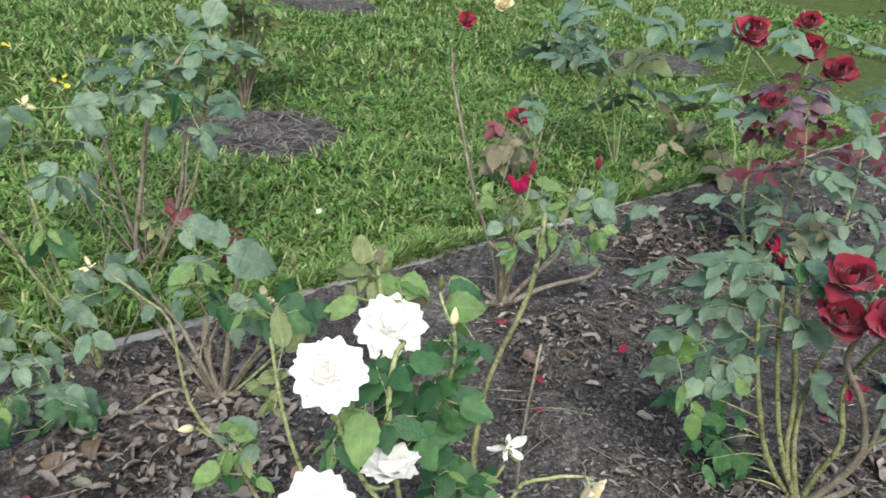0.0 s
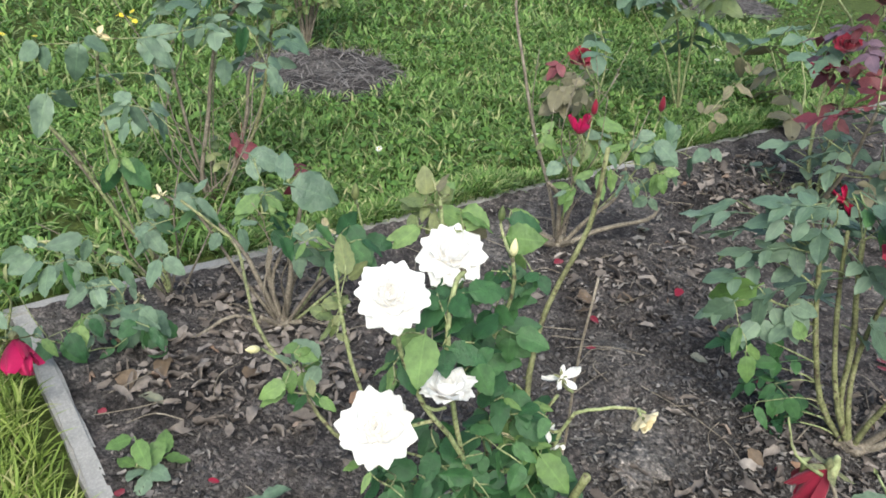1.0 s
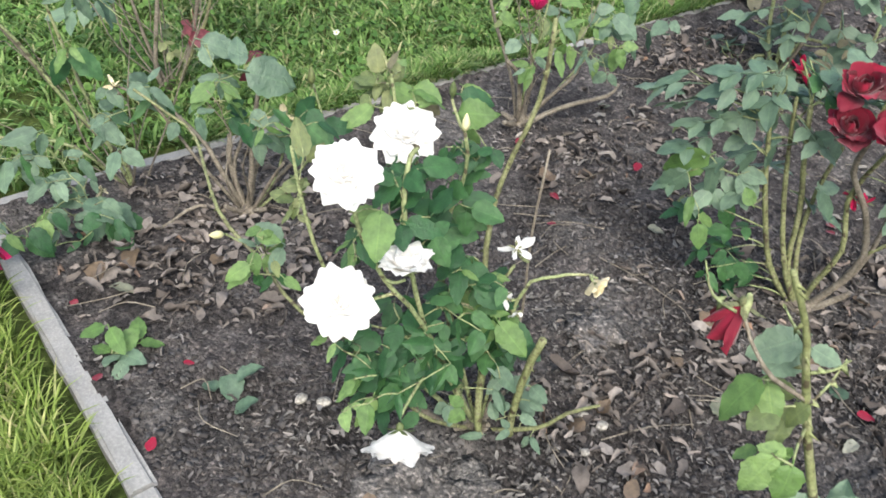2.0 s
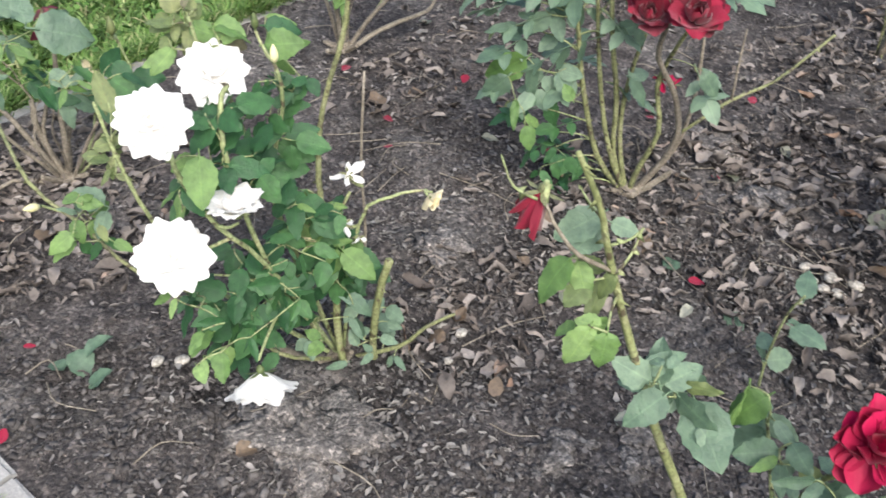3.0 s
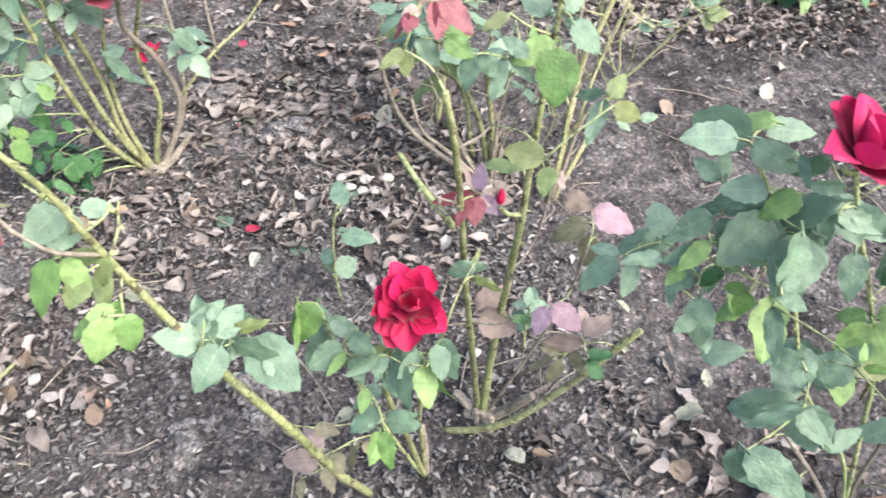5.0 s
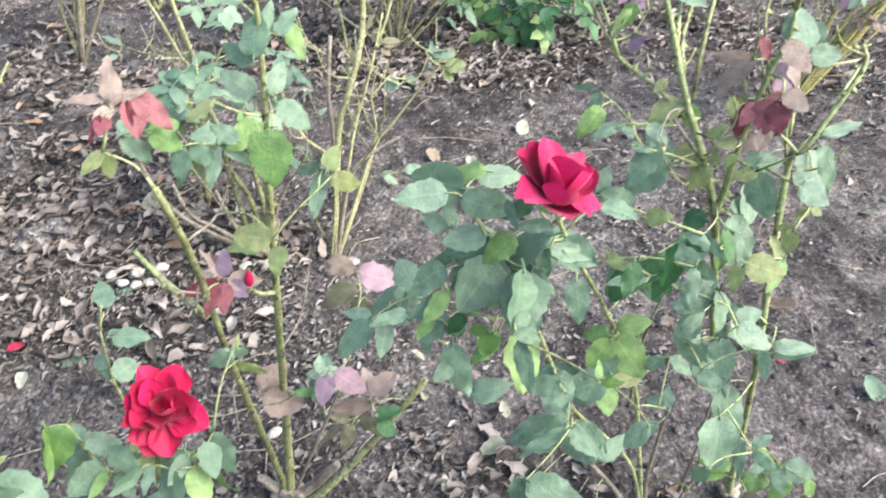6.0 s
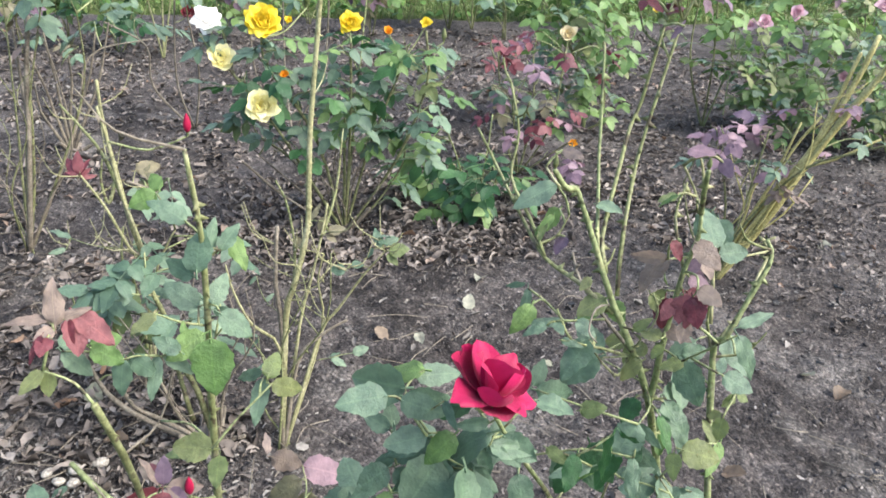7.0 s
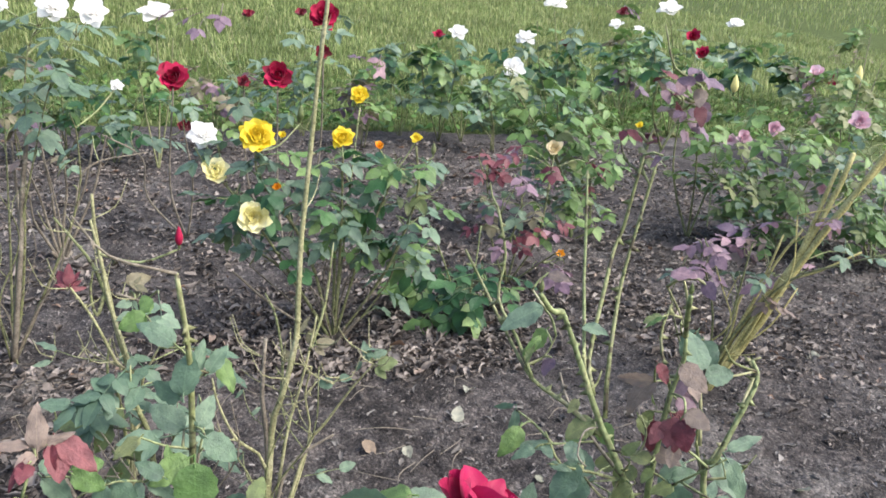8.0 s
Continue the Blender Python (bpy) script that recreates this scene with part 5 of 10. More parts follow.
b.frond("y", (1.499, -0.397, 0.366, 1.476, -0.420, 0.315), (1.617, -0.451, 0.338, 1.589, -0.459, 0.302), (1.661, -0.515, 0.322, 1.642, -0.530, 0.292), (1.406, -0.312, 0.346, 1.379, -0.311, 0.332), twins=0.0)

b = Bush(2.330, 0.388, "rose bush with a small red rose and bronze leaves", 16, group="rose bushes in the lawn")
b.cane("g", 0.005, 0.003, (2.330, 0.388, -0.020), (2.326, 0.361, 0.165), (2.268, 0.392, 0.276))
b.cane("g", 0.005, 0.003, (2.330, 0.388, -0.020), (2.344, 0.353, 0.291), (2.295, 0.386, 0.456))
b.leaf("k", 0.235, (2.146, 0.374, 0.224), (2.352, 0.532, 0.068), (2.374, 0.470, 0.203), (2.099, 0.367, 0.280), (2.291, 0.430, 0.162))
b.leaf("g", 0.214, (2.164, 0.246, 0.411), (2.434, 0.529, 0.384))
b.leaf("r", 0.174, (2.127, 0.409, 0.348), kind="three")
b.bloom("dark", 0.117, (2.283, 0.439, 0.294), (-0.435, -0.422, 0.795), 18, 1.0, 0)

b = Bush(2.900, 0.357, "thin rose bush with yellowing leaves in the grass", 17, group="rose bushes in the lawn")
b.cane("o", 0.007, 0.004, (2.900, 0.357, -0.020), (2.871, 0.403, 0.269), (2.837, 0.454, 0.471), (2.823, 0.480, 0.569))
b.cane("g", 0.006, 0.003, (2.900, 0.357, -0.020), (2.895, 0.369, 0.329), (2.918, 0.346, 0.641), (2.933, 0.332, 0.790))
b.cane("g", 0.006, 0.003, (2.900, 0.357, -0.020), (2.761, 0.397, 0.282), (2.598, 0.470, 0.510))
b.leaf("g", 0.292, (2.976, 0.584, 0.445), (2.945, 0.284, 0.425), (2.920, 0.553, 0.361), (2.840, 0.577, 0.470), (2.585, 0.495, 0.530), (2.922, 0.417, 0.367), (2.614, 0.486, 0.677), (3.031, 0.615, 0.690), (2.743, 0.122, 0.762), (2.591, 0.363, 0.654))
b.leaf("y", 0.275, (2.788, 0.348, 0.549), (3.141, 0.304, 0.429), (2.849, 0.285, 0.546), (2.953, 0.563, 0.519))

b = Bush(3.365, 0.028, "rose bush with dull brown leaves beside the kerb", 18)
b.cane("g", 0.006, 0.003, (3.365, 0.028, -0.020), (3.342, 0.134, 0.120), (3.320, 0.235, 0.293))
b.cane("g", 0.006, 0.003, (3.365, 0.028, -0.020), (3.427, 0.071, 0.128), (3.459, 0.168, 0.296), (3.537, 0.182, 0.398))
b.leaf("k", 0.338, (3.468, 0.342, 0.175), (3.451, 0.271, 0.079), (3.402, 0.333, 0.082), (3.179, -0.029, 0.124), (3.394, 0.273, 0.304))
b.leaf("g", 0.313, (3.179, -0.014, 0.400), (3.496, 0.366, 0.583), (3.507, 0.286, 0.375), (3.423, 0.434, 0.259))

b = Bush(1.456, -1.389, "tall dark red rose bush with blue-green leaves", 19)
b.crown(0.045)
b.cane("o", 0.0075, 0.0050, (1.456, -1.389, -0.020), (1.403, -1.311, 0.100), (1.374, -1.269, 0.242), (1.351, -1.243, 0.375), (1.339, -1.222, 0.492), thorns=12)
b.cane("o", 0.0075, 0.0050, (1.456, -1.389, -0.020), (1.426, -1.340, 0.114), (1.413, -1.327, 0.258), (1.377, -1.306, 0.409), (1.361, -1.291, 0.514), thorns=12)
b.cane("o", 0.0070, 0.0045, (1.456, -1.389, -0.020), (1.434, -1.344, 0.161), (1.427, -1.340, 0.315), (1.399, -1.368, 0.444), thorns=10)
b.cane("o", 0.0070, 0.0040, (1.456, -1.389, -0.020), (1.403, -1.334, 0.141), (1.389, -1.292, 0.288), (1.369, -1.269, 0.429), (1.359, -1.258, 0.519), thorns=8)
b.cane("o", 0.0075, 0.0045, (1.456, -1.389, -0.020), (1.451, -1.406, 0.092), (1.454, -1.430, 0.196), (1.450, -1.402, 0.309), (1.440, -1.418, 0.389), (1.388, -1.461, 0.487), thorns=10)
b.cane("w", 0.0090, 0.0055, (1.456, -1.389, -0.020), (1.484, -1.438, 0.085), (1.488, -1.464, 0.190), (1.470, -1.438, 0.297), (1.413, -1.402, 0.395), (1.375, -1.421, 0.494), thorns=8)
b.cane("w", 0.0080, 0.0035, (1.456, -1.389, -0.020), (1.504, -1.460, 0.141), (1.521, -1.468, 0.284), (1.530, -1.448, 0.430), thorns=6)
b.cane("o", 0.0045, 0.0030, (1.497, -1.461, 0.185), (1.590, -1.530, 0.265), (1.666, -1.594, 0.311), (1.754, -1.665, 0.419), thorns=6)
b.cane("w", 0.0035, 0.0020, (1.591, -1.532, 0.266), (1.599, -1.521, 0.354), (1.610, -1.512, 0.431), thorns=3)
b.bloom("dark", 0.118, (1.333, -1.489, 0.539), (-0.468, -0.163, 0.869), 34, 1.0, 0.9, "dark red velvety rose bloom")
b.bloom("dark", 0.108, (1.330, -1.395, 0.510), (-0.402, -0.165, 0.901), 28, 0.9, 0.9)
b.bloom("dark", 0.108, (1.346, -1.381, 0.584), (-0.414, -0.172, 0.894), 26, 0.9, 0.9)
b.limp("red", 0.061, (1.460, -1.401, 0.325), (-0.285, -0.107, 0.953), 4)
b.leaf("g", 0.14, (1.251, -1.134, 0.447), (1.247, -1.069, 0.475), (1.258, -1.012, 0.485), (1.273, -1.190, 0.396), (1.269, -1.181, 0.323), (1.258, -1.152, 0.277), (1.237, -1.097, 0.311), (1.309, -1.230, 0.316), (1.336, -1.216, 0.413), (1.352, -1.329, 0.467), (1.405, -1.370, 0.566), (1.447, -1.359, 0.281), (1.460, -1.506, 0.346), (1.300, -1.123, 0.467), (1.441, -1.216, 0.475), (1.405, -1.268, 0.517), (1.379, -1.328, 0.582), (1.436, -1.398, 0.506), (1.326, -1.191, 0.472), (1.452, -1.211, 0.316))
b.leaf("g", 0.14, (1.269, -1.175, 0.521), (1.246, -1.120, 0.389), (1.560, -1.487, 0.504), (1.418, -1.426, 0.594), (1.384, -1.540, 0.632), (1.271, -1.178, 0.558), (1.313, -1.221, 0.550))
b.leaf("d", 0.138, (1.257, -1.150, 0.221), (1.293, -1.189, 0.149), (1.341, -1.228, 0.182), (1.477, -1.164, 0.030), (1.344, -1.229, 0.040), (1.398, -1.252, 0.036), (1.375, -1.319, 0.580), (1.331, -1.225, 0.030))
b.frond("g", (1.285, -1.045, 0.510, 1.233, -0.980, 0.466), (1.351, -1.114, 0.464, 1.334, -1.072, 0.433), (1.303, -1.182, 0.459, 1.260, -1.159, 0.412), (1.265, -1.176, 0.355, 1.239, -1.197, 0.267), (1.316, -1.213, 0.325, 1.308, -1.259, 0.271), (1.241, -1.132, 0.315, 1.196, -1.103, 0.253), (1.398, -1.355, 0.331, 1.407, -1.413, 0.292), (1.442, -1.498, 0.387, 1.434, -1.547, 0.340), (1.391, -1.348, 0.459, 1.349, -1.314, 0.434), (1.469, -1.319, 0.572, 1.430, -1.258, 0.543), (1.455, -1.323, 0.552, 1.473, -1.368, 0.514), (1.499, -1.429, 0.558, 1.513, -1.513, 0.551))
b.frond("g", (1.368, -1.234, 0.467, 1.399, -1.280, 0.445), (1.329, -1.211, 0.496, 1.300, -1.167, 0.443), (1.296, -1.150, 0.531, 1.274, -1.106, 0.540), (1.342, -1.107, 0.396, 1.310, -1.079, 0.380), (1.343, -1.173, 0.539, 1.314, -1.159, 0.504), (1.433, -1.210, 0.503, 1.468, -1.251, 0.482), (1.344, -1.182, 0.397, 1.303, -1.173, 0.366), (1.380, -1.189, 0.547, 1.369, -1.233, 0.515))
b.frond("n", (1.258, -1.163, 0.365, 1.194, -1.112, 0.297), (1.220, -1.171, 0.280, 1.181, -1.194, 0.229), (1.219, -1.207, 0.226, 1.213, -1.239, 0.178), (1.283, -1.281, 0.294, 1.272, -1.252, 0.320))
b.frond("d", (1.328, -1.189, 0.234, 1.345, -1.233, 0.181), (1.309, -1.243, 0.141, 1.279, -1.241, 0.105), (1.317, -1.235, 0.083, 1.333, -1.273, 0.055), (1.265, -1.300, 0.160, 1.267, -1.337, 0.133), (1.229, -1.257, 0.120, 1.221, -1.300, 0.101), (1.576, -1.360, 0.543, 1.577, -1.352, 0.508))
b.frond("y", (1.275, -1.069, 0.401, 1.272, -1.105, 0.389), (1.302, -1.113, 0.220, 1.290, -1.145, 0.194))
b.limp("red", 0.060, (1.539, -1.406, 0.280), (-0.379, -0.169, 0.910), 4)

b = Bush(2.601, -0.556, "rose bush with red roses and wine-red young shoots", 20)
b.crown(0.045)
b.cane("g", 0.008, 0.005, (2.601, -0.556, -0.020), (2.606, -0.478, 0.151), (2.632, -0.441, 0.417), (2.681, -0.454, 0.605), (2.667, -0.337, 0.725), thorns=8)
b.cane("g", 0.008, 0.005, (2.601, -0.556, -0.020), (2.628, -0.529, 0.167), (2.657, -0.508, 0.435), (2.706, -0.528, 0.723), thorns=8)
b.cane("w", 0.008, 0.006, (2.601, -0.556, -0.020), (2.545, -0.649, 0.164), (2.479, -0.719, 0.427), thorns=6)
b.cane("g", 0.007, 0.004, (2.601, -0.556, -0.020), (2.582, -0.461, 0.033), (2.624, -0.491, 0.045), (2.600, -0.388, -0.020), thorns=6)
b.cane("g", 0.007, 0.004, (2.601, -0.556, -0.020), (2.660, -0.607, 0.147), (2.777, -0.776, 0.126), (2.798, -0.750, 0.588), thorns=6)
b.cane("g", 0.006, 0.004, (2.601, -0.556, -0.020), (2.726, -0.631, -0.020), (2.722, -0.444, 0.174), thorns=6)
b.bloom("dark", 0.138, (2.518, -0.389, 0.797), (-0.569, -0.327, 0.754), 24, 0.95, 0.2)
b.bloom("dark", 0.138, (2.606, -0.566, 0.761), (-0.585, -0.288, 0.758), 24, 0.95, 0.2)
b.bloom("dark", 0.096, (2.597, -0.547, 0.856), (-0.593, -0.297, 0.748), 24, 0.95, 0.2)
b.bloom("dark", 0.131, (2.655, -0.666, 0.709), (-0.589, -0.264, 0.764), 24, 0.95, 0.2)
b.bloom("dark", 0.097, (2.575, -0.503, 0.572), (-0.558, -0.291, 0.777), 24, 0.95, 0.2)
b.limp("cerise", 0.088, (2.549, -0.451, 0.493), (-0.430, -0.234, 0.872), 5)
b.limp("red", 0.137, (2.641, -0.637, 0.042), (-0.407, -0.188, 0.894), 5)
b.leaf("p", 0.165, (2.626, -0.425, 0.624), (2.578, -0.569, 0.603), (2.817, -0.544, 0.615), (2.704, -0.559, 0.547))
b.leaf("r", 0.165, (2.733, -0.585, 0.551), (2.734, -0.489, 0.416), (2.523, -0.682, 0.461), (2.393, -0.585, 0.399), (2.456, -0.667, 0.426), (2.691, -0.680, 0.520), (2.758, -0.451, 0.333), (2.636, -0.481, 0.316))
b.leaf("g", 0.227, (2.698, -0.776, 0.188), (2.639, -0.516, 0.099), (2.576, -0.730, 0.345), (2.620, -0.831, 0.591), (2.562, -0.862, 0.333), (2.796, -0.919, 0.045), (2.759, -0.621, 0.068), (2.381, -0.511, 0.282), (2.429, -0.581, 0.079), (2.615, -0.222, 0.030), (2.642, -0.359, 0.030), (2.537, -0.583, 0.030), (2.501, -0.666, 0.030), (2.544, -0.888, 0.464), (2.975, -0.844, 0.157), (2.824, -0.703, 0.360), (2.491, -0.260, 0.779), (2.465, -0.332, 0.833), (2.470, -0.562, 0.839), (2.591, -0.590, 0.272))
b.leaf("g", 0.227, (2.680, -0.733, 0.220), (2.856, -0.816, 0.079), (2.625, -0.751, 0.036), (2.676, -0.788, 0.707), (2.502, -0.789, 0.668), (2.802, -0.661, 0.804), (2.638, -0.266, 0.030), (2.675, -0.564, 0.030))
b.fill("rrp", 0.150, 16, 0.62, 0.95, 0.10)
b.fill("ggk", 0.170, 20, 0.2, 0.9, 0.14)

b = Bush(1.513, -2.211, "bare-stemmed rose bush with a few pale leaves", 21)
b.crown(0.04)
b.cane("o", 0.008, 0.005, (1.513, -2.211, -0.020), (1.525, -2.177, 0.144), (1.537, -2.129, 0.249), (1.547, -2.120, 0.329), (1.559, -2.085, 0.426), thorns=10)
b.cane("o", 0.008, 0.005, (1.513, -2.211, -0.020), (1.517, -2.201, 0.155), (1.522, -2.173, 0.297), (1.525, -2.177, 0.380), thorns=8)
b.cane("w", 0.008, 0.004, (1.513, -2.211, -0.020), (1.541, -2.072, 0.057), (1.565, -1.988, 0.121), (1.585, -1.945, 0.196), (1.604, -1.912, 0.300), thorns=6)
b.cane("w", 0.006, 0.004, (1.513, -2.211, -0.020), (1.509, -2.098, 0.086), (1.500, -2.035, 0.142), (1.489, -2.007, 0.235))
b.cane("w", 0.005, 0.003, (1.513, -2.211, -0.020), (1.481, -2.209, 0.212), (1.447, -2.221, 0.336))
b.cane("o", 0.006, 0.004, (1.517, -2.161, 0.071), (1.570, -2.121, 0.228), (1.625, -2.053, 0.243), thorns=6)
b.cane("w", 0.004, 0.003, (1.513, -2.211, -0.020), (1.478, -2.138, 0.101), (1.440, -2.100, 0.242))
b.leaf("y", 0.178, (1.627, -2.001, 0.303), (1.572, -2.048, 0.298))
b.leaf("g", 0.169, (1.536, -1.981, 0.410), (1.544, -2.062, 0.428), (1.598, -1.999, 0.370), (1.459, -2.214, 0.408), (1.439, -2.153, 0.380), (1.572, -2.269, 0.275), (1.594, -2.177, 0.386), (1.524, -2.032, 0.470))
b.leaf("b", 0.084, (1.612, -2.010, 0.178), kind="three")
b.shoots("w", 14, 0.2, (0.05, 0.15))
b.thicket("w", 6, 0.55, 0.2, 0.0024, (0, 0))

b = Bush(0.790, -2.202, "spindly rose bush with spotted olive canes and bronze leaves", 22)
b.crown(0.05)
b.cane("o", 0.0062, 0.0034, (0.790, -2.202, -0.020), (0.779, -2.185, 0.088), (0.620, -2.140, 0.500), (0.560, -2.120, 0.700), (0.500, -2.100, 0.840), thorns=18)
b.cane("y", 0.0078, 0.0022, (0.790, -2.202, -0.020), (0.782, -2.204, 0.198), (0.640, -2.200, 0.550), (0.610, -2.200, 0.750), (0.580, -2.200, 0.950), (0.570, -2.190, 1.050), thorns=26)
b.cane("o", 0.007, 0.006, (0.790, -2.202, -0.020), (0.764, -2.123, -0.020), (0.739, -2.225, 0.038), (0.735, -2.317, 0.149), (0.730, -2.419, 0.318), thorns=16)
b.cane("g", 0.005, 0.003, (0.600, -2.120, 0.600), (0.630, -2.050, 0.680), thorns=4)
b.cane("w", 0.003, 0.002, (0.790, -2.202, -0.020), (0.780, -2.300, 0.300), (0.730, -2.310, 0.480))
b.bud("red", 0.026, (0.600, -2.170, 0.640), (-0.082, -0.000, 0.997))
b.shoots("w", 8, 0.2, (0.04, 0.12))
b.frond("r", (0.613, -2.132, 0.616, 0.629, -2.115, 0.636))
b.frond("p", (0.716, -2.276, 0.372, 0.699, -2.323, 0.350), (0.824, -2.325, 0.470, 0.798, -2.389, 0.464))
b.frond("y", (0.638, -2.194, 0.669, 0.646, -2.147, 0.673), (0.644, -2.196, 0.660, 0.651, -2.180, 0.685), (0.516, -2.060, 0.871, 0.507, -2.038, 0.859), (0.576, -2.153, 0.885, 0.565, -2.131, 0.870), (0.515, -2.255, 0.832, 0.509, -2.287, 0.820), (0.492, -2.197, 0.782, 0.502, -2.155, 0.782))
b.frond("b", (0.694, -2.328, 0.337, 0.725, -2.358, 0.364), (0.695, -2.329, 0.319, 0.683, -2.270, 0.311), (0.820, -2.280, 0.498, 0.816, -2.324, 0.485), (0.721, -2.171, 0.332, 0.705, -2.232, 0.321))
b.frond("g", (0.569, -2.068, 0.857, 0.559, -2.091, 0.831), (0.554, -2.122, 0.851, 0.536, -2.115, 0.824), (0.558, -2.153, 0.849, 0.537, -2.146, 0.813), (0.600, -2.193, 0.876, 0.614, -2.161, 0.898), (0.584, -2.205, 0.886, 0.589, -2.222, 0.913), (0.565, -2.212, 0.886, 0.556, -2.243, 0.864), (0.548, -2.174, 0.857, 0.556, -2.152, 0.874), (0.535, -2.249, 0.827, 0.506, -2.232, 0.796), (0.591, -2.187, 0.972, 0.593, -2.164, 0.999), (0.586, -2.216, 0.943, 0.591, -2.235, 0.966), (0.561, -2.193, 0.933, 0.578, -2.193, 0.970), (0.591, -2.202, 0.936, 0.603, -2.211, 0.970))
b.frond("n", (0.554, -2.095, 0.867, 0.544, -2.120, 0.849), (0.552, -2.202, 0.866, 0.522, -2.201, 0.822), (0.624, -2.227, 0.944, 0.608, -2.244, 0.911), (0.625, -2.161, 0.989, 0.621, -2.138, 0.975), (0.557, -2.181, 0.852, 0.575, -2.175, 0.874))
b.frond("k", (0.684, -2.287, 0.294, 0.671, -2.242, 0.282), (0.667, -2.296, 0.309, 0.640, -2.278, 0.276), (0.699, -2.313, 0.297, 0.669, -2.335, 0.282), (0.802, -2.320, 0.464, 0.786, -2.267, 0.449), (0.789, -2.332, 0.448, 0.768, -2.316, 0.405))
b.frond("d", (0.660, -2.333, 0.325, 0.683, -2.365, 0.338), (0.712, -2.215, 0.341, 0.716, -2.266, 0.338))
b.frond("b", (0.528, -2.073, 0.907, 0.535, -2.071, 0.948), (0.531, -2.068, 0.913, 0.519, -2.044, 0.926), (0.531, -2.076, 0.912, 0.527, -2.100, 0.923), (0.527, -2.072, 0.905, 0.513, -2.061, 0.909), twins=0.0)
b.frond("r", (0.535, -2.089, 0.915, 0.512, -2.116, 0.893), (0.534, -2.088, 0.913, 0.508, -2.097, 0.891), (0.532, -2.082, 0.911, 0.515, -2.082, 0.905), (0.515, -2.064, 0.907, 0.495, -2.056, 0.901), (0.514, -2.068, 0.905, 0.496, -2.066, 0.898), twins=0.0)
b.frond("b", (0.604, -2.139, 0.655, 0.614, -2.126, 0.689), (0.602, -2.147, 0.653, 0.589, -2.179, 0.656), twins=0.0)
b.frond("p", (0.604, -2.143, 0.655, 0.611, -2.150, 0.685), (0.600, -2.148, 0.650, 0.582, -2.167, 0.647), twins=0.0)
b.frond("r", (0.601, -2.137, 0.652, 0.579, -2.096, 0.645), (0.584, -2.137, 0.662, 0.555, -2.122, 0.645), (0.584, -2.143, 0.662, 0.556, -2.140, 0.646), twins=0.3)

b = Bush(0.659, -2.110, "small rose bush with one open crimson rose", 23)
b.cane("o", 0.0055, 0.0032, (0.659, -2.110, -0.020), (0.573, -2.072, 0.235), (0.532, -2.047, 0.380), (0.496, -2.056, 0.493), (0.477, -2.081, 0.543), thorns=10)
b.cane("o", 0.004, 0.0025, (0.659, -2.110, -0.020), (0.596, -2.095, 0.215), (0.518, -2.095, 0.395), (0.469, -2.097, 0.510), thorns=5)
b.cane("g", 0.0035, 0.002, (0.659, -2.110, -0.020), (0.557, -2.052, 0.248), (0.498, -2.015, 0.431), (0.502, -1.981, 0.517), thorns=5)
b.cane("w", 0.007, 0.006, (0.659, -2.110, -0.020), (0.636, -2.103, 0.109), (0.631, -2.097, 0.167))
b.bloom("red", 0.088, (0.464, -2.076, 0.600), (-0.584, -0.078, 0.808), 20, 0.95, 1.0, "open crimson rose bloom with loose velvety petals", style="loose")
b.frond("n", (0.508, -1.970, 0.549, 0.473, -1.943, 0.520), (0.503, -2.102, 0.472, 0.467, -2.111, 0.430), (0.427, -2.058, 0.430, 0.390, -2.061, 0.413))
b.frond("g", (0.515, -1.975, 0.511, 0.505, -2.014, 0.504), (0.524, -1.983, 0.482, 0.487, -1.965, 0.448), (0.490, -2.011, 0.483, 0.463, -2.023, 0.464), (0.493, -2.085, 0.503, 0.452, -2.072, 0.471), (0.515, -2.115, 0.500, 0.482, -2.139, 0.469), (0.552, -2.145, 0.590, 0.541, -2.117, 0.568), (0.495, -2.067, 0.508, 0.506, -2.039, 0.504), (0.558, -2.040, 0.348, 0.533, -2.008, 0.324), (0.506, -2.046, 0.426, 0.483, -2.071, 0.416), (0.526, -2.046, 0.330, 0.507, -2.005, 0.305), (0.476, -2.053, 0.391, 0.480, -2.096, 0.391), (0.550, -2.060, 0.399, 0.544, -2.086, 0.382))
b.frond("y", (0.559, -2.146, 0.563, 0.548, -2.183, 0.554), (0.498, -2.031, 0.485, 0.504, -2.058, 0.478))
b.frond("b", (0.567, -1.944, 0.154, 0.548, -1.889, 0.131), (0.592, -1.918, 0.138, 0.608, -1.951, 0.146))
b.frond("k", (0.565, -1.951, 0.133, 0.532, -1.970, 0.121), (0.577, -2.003, 0.181, 0.549, -1.978, 0.149), (0.557, -1.918, 0.111, 0.527, -1.922, 0.105))
b.frond("n", (0.509, -1.948, 0.547, 0.469, -1.970, 0.521), (0.471, -2.008, 0.511, 0.440, -1.993, 0.504), (0.458, -2.097, 0.514, 0.416, -2.101, 0.495), (0.456, -2.032, 0.468, 0.429, -2.034, 0.462), (0.473, -2.049, 0.365, 0.435, -2.054, 0.353), twins=0.0)
